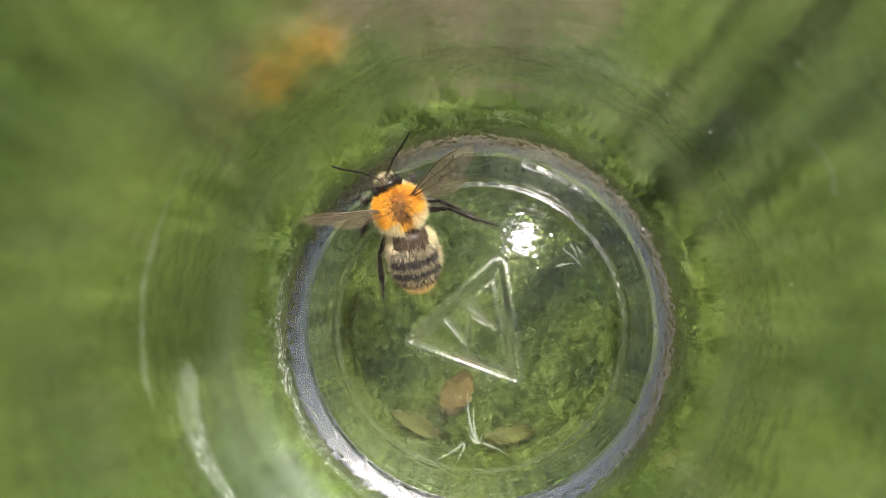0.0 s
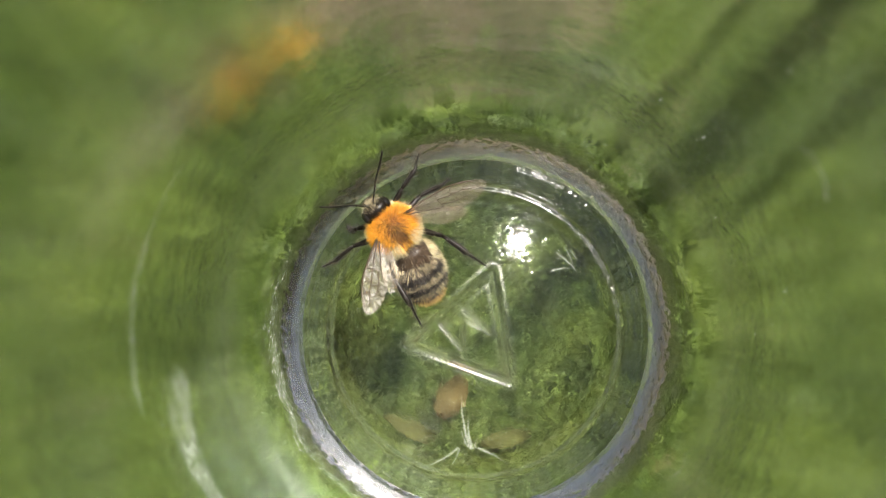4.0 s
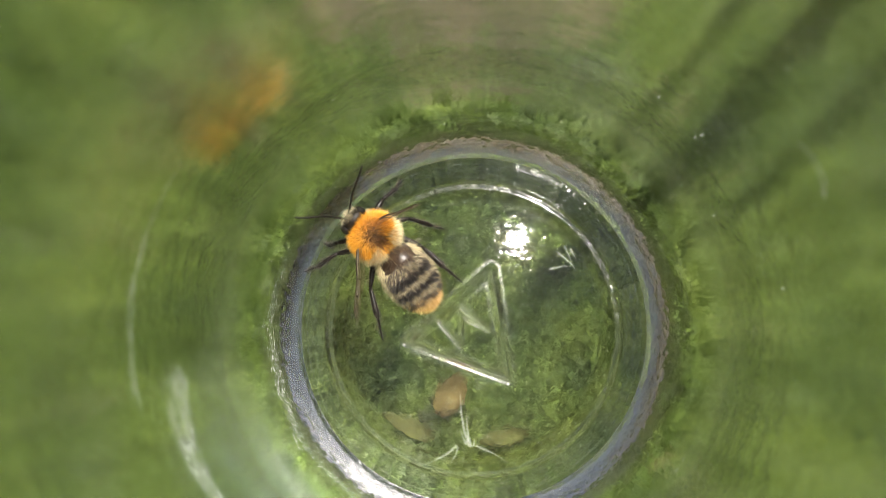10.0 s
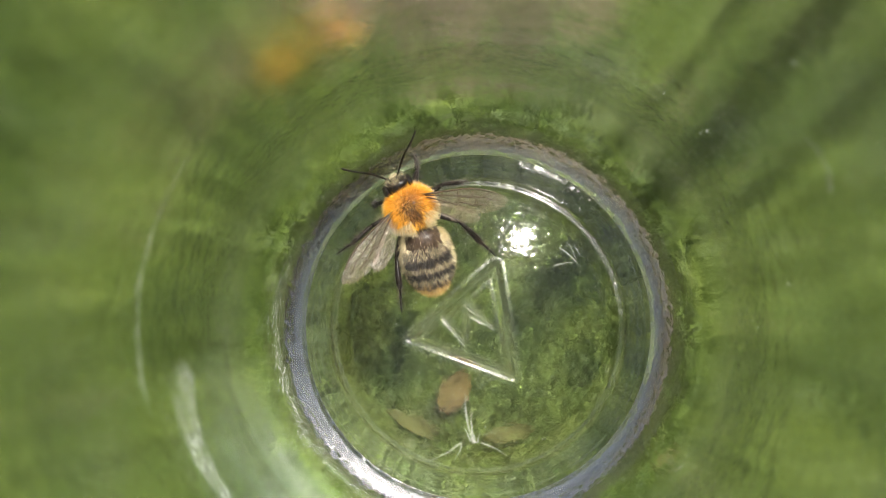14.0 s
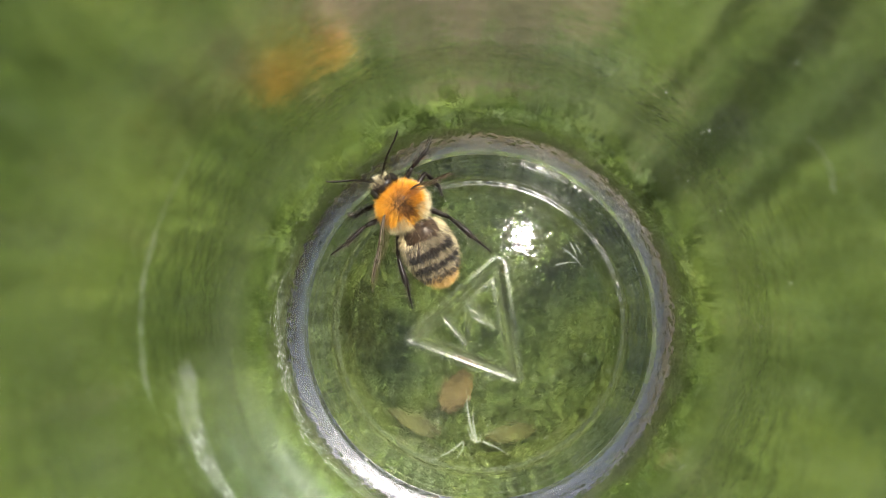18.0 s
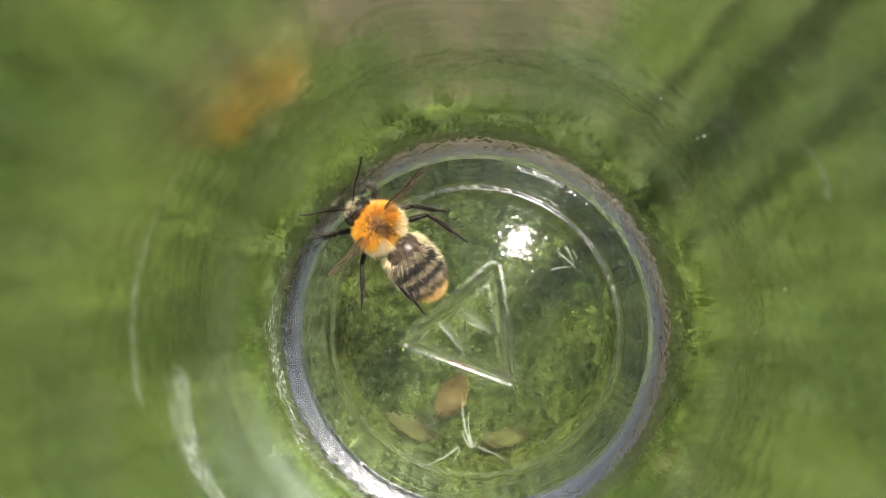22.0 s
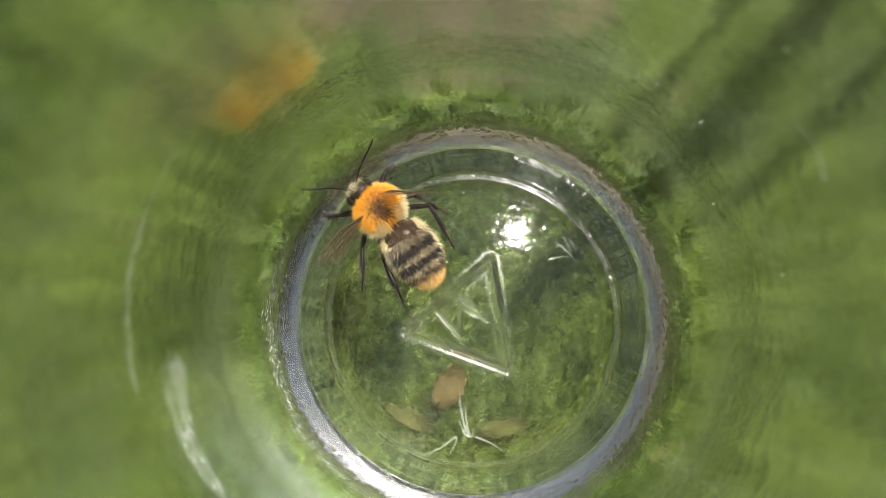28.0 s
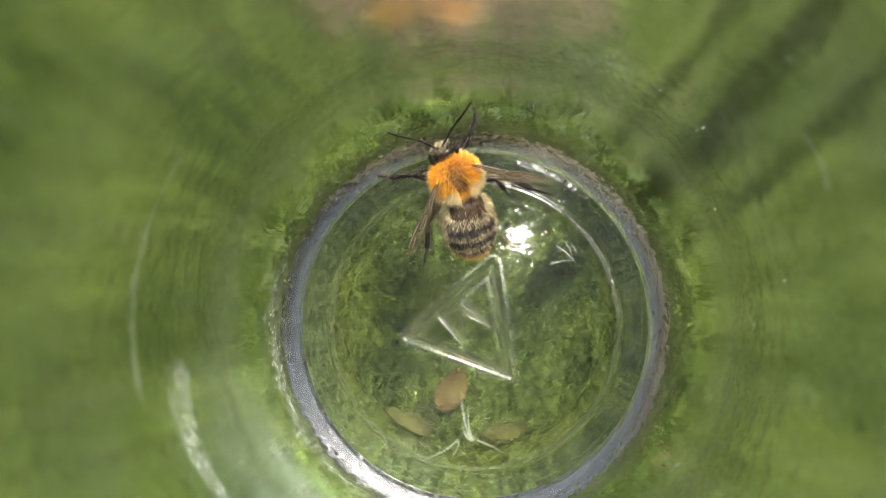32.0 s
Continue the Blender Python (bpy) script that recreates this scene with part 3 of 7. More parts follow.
def hairs(name, spots, mat, parent, seed, width=0.05, label=""):
    """One tapered, bent strand for each (place, way, length)."""
    rng = np.random.RandomState(seed)
    verts, faces = [], []
    for p, way, length in spots:
        way = way.normalized()
        side = way.cross(Vector(rng.normal(size=3)))
        if side.length < 1e-5:
            continue
        side = side.normalized() * width * 0.5
        bend = Vector(rng.normal(size=3)) * length * 0.10
        q, e = p + way * length * 0.55, p + way * length + bend
        b = len(verts)
        for v in (p - side, p + side, q - side * 0.75, q + side * 0.75, e):
            verts.append(v * MM)
        faces += [(b, b + 1, b + 3, b + 2), (b + 2, b + 3, b + 4)]
    ob = mesh_object(name, verts, faces, mat, parent, label)
    return ob


def furry(centre, radii, count, rng, length, back, keep=None):
    """Hair roots spread over an ellipsoid, with their ways and lengths."""
    out = []
    for _ in range(count):
        d = Vector(rng.normal(size=3)).normalized()
        u = Vector((d.x * radii[0], d.y * radii[1], d.z * radii[2]))
        if keep and not keep(u):
            continue
        nrm = Vector((d.x / radii[0], d.y / radii[1], d.z / radii[2])).normalized()
        way = nrm + Vector((0, -back, 0)) + Vector(rng.normal(size=3)) * 0.20
        out.append((u + Vector(centre), way, length * rng.uniform(0.65, 1.25), u))
    return out


HEAD_AT = Vector((0, 2.75, -0.25))
WAIST_AT = Vector((0, -2.0, -0.2))
HIPS = {"front": (1.25, 1.4, -1.4), "middle": (1.6, 0.0, -1.6), "hind": (1.5, -1.4, -1.6)}
FEMUR = {"front": 2.6, "middle": 3.0, "hind": 3.6}
SHIN = {"front": 4.2, "middle": 4.9, "hind": 6.0}
WING_AT = (1.75, 0.7, 1.45)


def wing_outline(length, chord, n=30):
    """Leading and trailing edges from the narrow root to the rounded tip."""
    lead, trail = [], []
    for i in range(n + 1):
        s = i / n
        w = chord * (0.12 + 0.88 * min(1.0, s / 0.58) ** 0.9) * math.sqrt(max(0.0, 1 - max(0.0, (s - 0.55) / 0.45) ** 1.9) + 0.002)
        lead.append((w * 0.36 - 0.10 * chord * s * s, s * length))
        trail.append((-w * 0.64 - 0.10 * chord * s * s, s * length))
    return lead, trail


def wing_height(x, y):
    return 0.05 * math.sin(y * 1.1) + 0.04 * math.sin(x * 4.0 + y * 0.6) - 0.03 * x * x


def wing_mesh(name, length, chord, side, parent, label):
    lead, trail = wing_outline(length, chord)
    verts, faces = [], []
    cols = 9
    for (lx, y), (tx, _) in zip(lead, trail):
        for c in range(cols):
            x = lx + (tx - lx) * c / (cols - 1)
            verts.append(Vector((-x * side, y, wing_height(x, y))) * MM)
    rows = len(lead)
    for i in range(rows - 1):
        for c in range(cols - 1):
            a = i * cols + c
            faces.append((a, a + 1, a + 1 + cols, a + cols))
    ob = mesh_object(name, verts, faces, WING, parent, label)
    return ob


def vein_mesh(length, chord, side, parent, plan):
    lead, trail = wing_outline(length, chord)
    n = len(lead) - 1

    def on_wing(s, c):
        i = min(n - 1, int(s * n))
        f = s * n - i
        lx = lead[i][0] * (1 - f) + lead[i + 1][0] * f
        tx = trail[i][0] * (1 - f) + trail[i + 1][0] * f
        x = lx + (tx - lx) * c
        return Vector((-x * side, s * length, wing_height(x, s * length) + 0.015)) * MM

    for run in plan:
        pts = []
        for (s0, c0), (s1, c1) in zip(run, run[1:]):
            pts += [on_wing(s0 + (s1 - s0) * k / 4, c0 + (c1 - c0) * k / 4) for k in range(4)]
        pts.append(on_wing(*run[-1]))
        rad = 0.12 if run[0][1] < 0.05 else 0.075
        v, f = tube(pts, [rad * MM * (1 - 0.5 * i / len(pts)) for i in range(len(pts))], 5)
        mesh_object("vein", v, f, VEIN, parent)


FORE_VEINS = [[(0.0, 0.02), (0.35, 0.0), (0.78, 0.02), (0.86, 0.06)], [(0.03, 0.25), (0.3, 0.30), (0.42, 0.33)], [(0.03, 0.6), (0.3, 0.72), (0.45, 0.78)],
              [(0.42, 0.05), (0.42, 0.33), (0.45, 0.78)], [(0.42, 0.33), (0.58, 0.36), (0.72, 0.33), (0.78, 0.1)], [(0.58, 0.36), (0.60, 0.08)],
              [(0.45, 0.6), (0.62, 0.66), (0.76, 0.62)], [(0.62, 0.66), (0.64, 0.36)], [(0.72, 0.33), (0.88, 0.45)]]


def kink(s):
    """How far the shin bows outward, in its own lengths: the joint lies at its middle."""
    return 0.085 * min(s / 0.56, (1 - s) / 0.44)


def build_leg(which, side, bee):
    hx, hy, hz = HIPS[which]
    L1, L2 = FEMUR[which], SHIN[which]
    v, f = tube([Vector((0, s * L1, 0)) * MM for s in (-0.05, 0.15, 0.5, 0.85, 1.0)], [r * MM for r in (0.28, 0.33, 0.34, 0.27, 0.2)], 10)
    leg = mesh_object(which + "_leg", v, f, CHITIN, bee, "black bristly leg")
    leg.location = Vector((hx * side, hy, hz)) * MM
    wide = {"front": 0.25, "middle": 0.29, "hind": 0.36}[which]
    v, f = tube([Vector((side * kink(s) * L2, s * L2, 0.10 * math.sin(s * 3.1) * L2 * 0.4)) * MM for s in (0, 0.1, 0.3, 0.48, 0.56, 0.60, 0.74, 0.76, 0.84, 0.86, 0.93, 0.95, 1.0)],
                [r * MM for r in (0.18, 0.22, wide * 0.85, wide, 0.22, 0.14, 0.17, 0.10, 0.13, 0.08, 0.11, 0.07, 0.06)], 10)
    shin = mesh_object("shin", v, f, CHITIN, leg)
    shin.location = Vector((0, L1, 0)) * MM
    # claws and bristles
    rng = np.random.RandomState(len(which) * 3 + (side > 0))
    spots = []
    for _ in range(420):
        s = rng.uniform(0.05, 0.95)
        a = rng.uniform(0, 6.28)
        n = Vector((math.cos(a), 0.7, math.sin(a)))
        spots.append((Vector((math.cos(a) * 0.18 + side * kink(s) * L2, s * L2, math.sin(a) * 0.18 + 0.04 * L2 * math.sin(s * 3.1))), n, rng.uniform(0.18, 0.5) * (1.2 if s < 0.55 else 0.7)))
    for sx in (-1, 1):
        spots.append((Vector((0, L2 * 0.99, 0)), Vector((sx * 0.6, 1, -0.2)), 0.45))
    hairs("bristle_fringe", spots, HAIR_DARK, shin, 40 + side, 0.035)
    spots = []
    for _ in range(60 if which != "front" else 20):
        s, a = rng.uniform(0.12, 0.75), rng.uniform(0, 6.28)
        n = Vector((math.cos(a), 0.8, math.sin(a)))
        spots.append((Vector((math.cos(a) * 0.22 + side * kink(s) * L2, s * L2, math.sin(a) * 0.22 + 0.04 * L2 * math.sin(s * 3.1))), n, rng.uniform(0.3, 0.6)))
    if spots:
        hairs("pale_bristles", spots, HAIR_GREY, shin, 60 + side, 0.028)
    spots = []
    for _ in range(110):
        s, a = rng.uniform(0.0, 0.95), rng.uniform(0, 6.28)
        n = Vector((math.cos(a), 0.3, math.sin(a)))
        spots.append((Vector((math.cos(a) * 0.28, s * L1, math.sin(a) * 0.28)), n, rng.uniform(0.3, 0.7)))
    hairs("bristle_fringe", spots, HAIR_GREY if which != "front" else HAIR_DARK, leg, 50 + side, 0.04)
    return leg, shin


def build_antenna(side, head):
    L = 5.6
    pts, rad = [], []
    for i in range(23):
        s = i / 22
        pts.append(Vector((side * 0.55 * math.sin(max(0, s - 0.3) * 2.2) ** 2, s * L, 0.35 * math.sin(s * 3.0))) * MM)
        rad.append((0.09 if s < 0.28 else 0.105 + 0.014 * (i % 2)) * MM * (1.0 if s < 0.97 else 0.6))
    v, f = tube(pts, rad, 8)
    a = mesh_object("antenna", v, f, CHITIN, head, "long black segmented antenna")
    a.location = Vector((0.45 * side, 0.95, 0.35)) * MM
    return a


def build_bee():
    bee = new("bumblebee")
    tagged(bee, "furry bumblebee with orange thorax and banded abdomen", "bee")
    rng = np.random.RandomState(5)
    R = (2.3, 2.15, 2.15)
    v, f = ellipsoid((0, 0, 0), R)
    thorax = mesh_object("thorax", v, f, BODY_CHITIN, bee, "thorax with dense orange fur")
    orange, cream, dark, brown = [], [], [], []
    for p, way, length, u in furry((0, 0, 0), R, 17000, rng, 0.76, 0.3):
        mid = math.hypot(u.x / 1.3, (u.y + 0.45) / 1.35)
        strip = abs(u.x) < 0.55 and u.y < -0.6
        if u.z > 0 and strip and rng.rand() < 0.75:
            if rng.rand() < 0.35:
                brown.append((p, way, length * 0.6))
        elif u.z > 0 and mid < rng.uniform(0.35, 1.25):
            if mid > 0.6 or rng.rand() < 0.8:
                (brown if rng.rand() < 0.9 else dark).append((p, way, length * 0.62))
        elif u.z < rng.uniform(-0.1, 0.95) - (0.75 if u.y > 0.2 else 0.0) or (u.y < -0.8 and abs(u.x) > 0.6 and rng.rand() < 0.6):
            cream.append((p, way, length * (1.4 if u.y < -0.5 else 1.2)))
        else:
            orange.append((p, way, length))
    hairs("orange_fur", orange, HAIR_ORANGE, thorax, 1, 0.042, "bright orange fur")
    hairs("pale_fur", cream, HAIR_CREAM, thorax, 2, 0.04, "cream fur on the flanks")
    hairs("dark_fur", dark, HAIR_DARK, thorax, 3, 0.04, "dark fur on the back")
    hairs("brown_fur", brown, HAIR_RUST, thorax, 4, 0.04, "rust brown fur on the back")
    # head
    hr = (1.62, 1.0, 1.5)
    v, f = ellipsoid((0, 0, 0), hr, 24, 14)
    head = mesh_object("head", v, f, CHITIN, bee, "small black head with pale face hair")
    head.location = HEAD_AT * MM
    for side in (-1, 1):
        v, f = ellipsoid((1.3 * side, 0.0, 0.3), (0.44, 0.72, 1.02), 16, 12)
        mesh_object("eye", v, f, EYE, head, "glossy black compound eye")
    for side in (-1, 1):
        v, f = tube([Vector(q) * MM for q in ((0.55 * side, 0.6, -1.2), (0.45 * side, 1.0, -1.6), (0.05 * side, 1.1, -1.9))], [0.22 * MM, 0.2 * MM, 0.1 * MM], 8)
        mesh_object("mandible", v, f, CHITIN, head)
    spots = []
    for p, way, length, u in furry((0, 0, 0), hr, 4200, rng, 0.55, -0.5, lambda u: u.y > 0.15 and abs(u.x) < abs(rng.normal()) * 0.6):
        spots.append((p, way + Vector((0, 0.2, 0.35)), length))
    hairs("face_fur", spots, HAIR_FACE, head, 6, 0.028, "pale cream face hair")
    antennae = [build_antenna(s, head) for s in (-1, 1)]
    # abdomen, hinged at the waist
    ac, ar = Vector((0, -3.9, -0.1)), (2.65, 4.0, 2.3)
    seams = [0.10, 0.29, 0.46, 0.61, 0.75, 0.88]

    def rings_of(v):
        s = (ar[1] - v.y) / (2 * ar[1])
        k = 1.0 - 0.06 * sum(math.exp(-((s - q) / 0.018) ** 2) for q in seams)
        taper = 1.0 + 0.10 * (0.5 - s)
        return Vector((v.x * k * taper, v.y, v.z * k * taper))

    v, f = ellipsoid(ac, ar, 32, 60, rings_of)
    abdomen = mesh_object("abdomen", v, f, BODY_CHITIN, bee, "banded dark and cream abdomen with orange tip")
    abdomen.location = WAIST_AT * MM
    dark, grey, cream, tail = [], [], [], []
    for p, way, length, u in furry(ac, ar, 20000, rng, 0.72, 0.9):
        s = (ar[1] - u.y) / (2 * ar[1]) + rng.normal() * 0.018
        flank = abs(u.x) / ar[0] > 0.90 or u.z < -0.7
        if s > 0.92:
            tail.append((p, way, length * 1.1))
        elif flank:
            if rng.rand() < 0.5:
                (cream if rng.rand() < 0.5 else grey).append((p, way, length * 1.05))
        elif s < 0.28:
            r = rng.rand()
            if abs(u.x) > 1.75 and r < 0.7:
                cream.append((p, way, length * 1.15))
            elif r < 0.03 + 1.2 * max(0.0, s - 0.19):
                grey.append((p, way, length * 0.7))
            elif r < 0.12:
                dark.append((p, way, length * 0.6))
        elif s < 0.40:
            r = rng.rand()
            (grey if r < 0.5 else dark if r < 0.72 else cream).append((p, way, length * 0.9))
        elif s < 0.52:
            dark.append((p, way, length))
        elif s < 0.595:
            (grey if rng.rand() < 0.45 else cream).append((p, way, length * 0.85))
        elif s < 0.71:
            dark.append((p, way, length * 0.9))
        elif s < 0.765:
            (grey if rng.rand() < 0.6 else cream).append((p, way, length * 0.85))
        elif s < 0.88:
            (dark if rng.rand() < 0.8 else tail).append((p, way, length * 0.9))
        else:
            tail.append((p, way, length * 0.95))
    hairs("dark_fur", dark, HAIR_DARK, abdomen, 21, 0.045, "black fur bands")
    hairs("grey_fur", grey, HAIR_GREY, abdomen, 22, 0.04, "grey brown fur bands")
    hairs("pale_fur", cream, HAIR_CREAM, abdomen, 23, 0.04, "cream fur bands and fringe")
    hairs("tail_fur", tail, HAIR_TAIL, abdomen, 24, 0.04, "orange tail fur")
    # wings and legs
    wings, legs = {}, {}
    for side in (-1, 1):
        w = wing_mesh("wing", 9.2, 2.7, side, bee, "translucent brownish forewing")
        w.location = Vector((WING_AT[0] * side, WING_AT[1], WING_AT[2])) * MM
        vein_mesh(9.2, 2.7, side, w, FORE_VEINS)
        h = wing_mesh("hindwing", 6.6, 1.9, side, w, "translucent brownish hindwing")
        h.location = Vector((0.55 * side, -0.1, -0.10)) * MM
        h.rotation_euler = (0, 0, radians(-13) * side)
        wings[side] = w
        for which in HIPS:
            legs[which, side] = build_leg(which, side, bee)
    return bee, head, antennae, abdomen, wings, legs


bee, head, antennae, abdomen, wings, legs = build_bee()


# ---- what moves: the bee, its abdomen, feelers, wings and legs ----
def motions():
    walk(bee, [
        (0, pose(-0.00875, 0.01241, 0.00857, 17.2, -0.0, 27.7)), (0.5, pose(-0.00881, 0.01247, 0.00580, 6.2, -0.0, 48.6)), (1, pose(-0.00736, 0.01110, 0.00901, 19.2, -0.0, 31.1)),
        (1.5, pose(-0.00814, 0.01401, 0.00592, 6.6, -0.0, 32.3)), (2, pose(-0.00795, 0.01320, 0.00706, 10.9, -0.0, 41.2)), (2.5, pose(-0.00804, 0.01180, 0.00876, 18.0, -0.0, 26.9)),
        (3, pose(-0.00892, 0.01136, 0.00731, 11.9, -0.0, 48.0)), (3.5, pose(-0.00882, 0.01060, 0.00911, 19.7, -0.0, 43.6)), (5.5, pose(-0.00821, 0.01099, 0.00801, 14.8, -0.0, 41.4)),
        (6, pose(-0.00905, 0.01202, 0.00580, 6.2, -0.0, 48.0)), (6.5, pose(-0.00922, 0.01120, 0.00580, 6.2, -0.0, 48.5)), (7, pose(-0.01073, 0.01131, 0.00598, 6.8, -0.0, 44.9)),
        (7.5, pose(-0.01134, 0.01175, 0.00580, 6.2, -0.0, 41.9)), (8, pose(-0.00959, 0.01295, 0.00580, 6.2, -0.0, 37.7)), (8.5, pose(-0.00933, 0.01246, 0.00586, 6.4, -0.0, 39.8)),
        (9, pose(-0.00973, 0.01279, 0.00580, 6.2, -0.0, 49.0)), (9.5, pose(-0.01046, 0.00997, 0.00821, 15.6, -0.0, 38.2)), (10, pose(-0.01082, 0.00990, 0.00648, 8.7, -0.0, 52.2)),
        (10.5, pose(-0.00972, 0.00995, 0.00837, 16.3, -0.0, 49.1)), (11, pose(-0.01028, 0.01083, 0.00700, 10.7, -0.0, 56.5)), (11.5, pose(-0.01190, 0.00987, 0.00580, 6.2, -0.0, 53.4)),
        (12, pose(-0.00924, 0.00788, 0.00881, 18.3, -0.0, 49.2)), (12.5, pose(-0.00957, 0.00968, 0.00731, 11.9, -0.0, 47.8)), (13, pose(-0.00912, 0.01064, 0.00739, 12.2, -0.0, 47.0)),
        (13.5, pose(-0.00829, 0.01147, 0.00790, 14.3, -0.0, 34.4)), (14, pose(-0.00728, 0.01240, 0.00779, 13.9, -0.0, 29.4)), (14.5, pose(-0.00789, 0.01241, 0.00776, 13.7, -0.0, 35.4)),
        (16.5, pose(-0.00897, 0.01237, 0.00730, 11.9, -0.0, 42.0)), (17, pose(-0.00903, 0.01278, 0.00642, 8.5, -0.0, 40.4)), (17.5, pose(-0.00722, 0.01137, 0.00849, 16.8, -0.0, 31.3)),
        (18, pose(-0.00849, 0.01280, 0.00707, 11.0, -0.0, 42.8)), (18.5, pose(-0.00920, 0.01363, 0.00580, 6.2, -0.0, 39.3)), (19, pose(-0.00872, 0.01429, 0.00580, 6.2, -0.0, 38.8)),
        (19.5, pose(-0.00564, 0.01261, 0.00932, 20.7, -0.0, 31.5)), (20, pose(-0.00713, 0.01349, 0.00580, 6.2, -0.0, 39.8)), (20.5, pose(-0.00868, 0.01090, 0.00655, 9.0, -0.0, 35.4)),
        (21, pose(-0.00922, 0.01166, 0.00770, 13.5, -0.0, 41.9)), (21.5, pose(-0.01036, 0.01076, 0.00636, 8.2, -0.0, 44.2)), (22, pose(-0.01045, 0.01093, 0.00702, 10.8, -0.0, 53.9)),
        (22.5, pose(-0.00941, 0.01030, 0.00778, 13.8, -0.0, 44.7)), (23, pose(-0.01042, 0.00938, 0.00679, 9.9, -0.0, 46.8)), (23.5, pose(-0.00945, 0.00734, 0.00821, 15.6, -0.0, 46.6)),
        (24, pose(-0.00890, 0.00639, 0.00913, 19.8, -0.0, 46.5)), (24.5, pose(-0.00907, 0.00750, 0.00815, 15.4, -0.0, 45.4)), (25, pose(-0.00948, 0.00772, 0.00842, 16.5, -0.0, 34.9)),
        (25.5, pose(-0.00941, 0.00767, 0.00865, 17.5, -0.0, 42.0)), (27.5, pose(-0.00936, 0.01399, 0.00598, 6.8, -0.0, 58.3)), (28, pose(-0.01020, 0.01182, 0.00580, 6.2, -0.0, 49.3)),
        (28.5, pose(-0.00763, 0.01407, 0.00580, 6.2, -0.0, 42.5)), (29, pose(-0.00561, 0.01404, 0.00580, 6.2, -0.0, 33.7)), (29.5, pose(-0.00640, 0.01375, 0.00776, 13.7, -0.0, 34.5)),
        (30, pose(-0.00495, 0.01533, 0.00580, 6.2, -0.0, 39.8)), (30.5, pose(-0.00516, 0.01444, 0.00808, 15.1, -0.0, 16.9)), (31, pose(-0.00399, 0.01402, 0.00868, 17.7, -0.0, 33.7)),
        (31.5, pose(-0.00267, 0.01493, 0.00673, 9.7, -0.0, 11.7)), (32, pose(-0.00211, 0.01535, 0.00909, 19.6, -0.0, 28.0)),
    ])
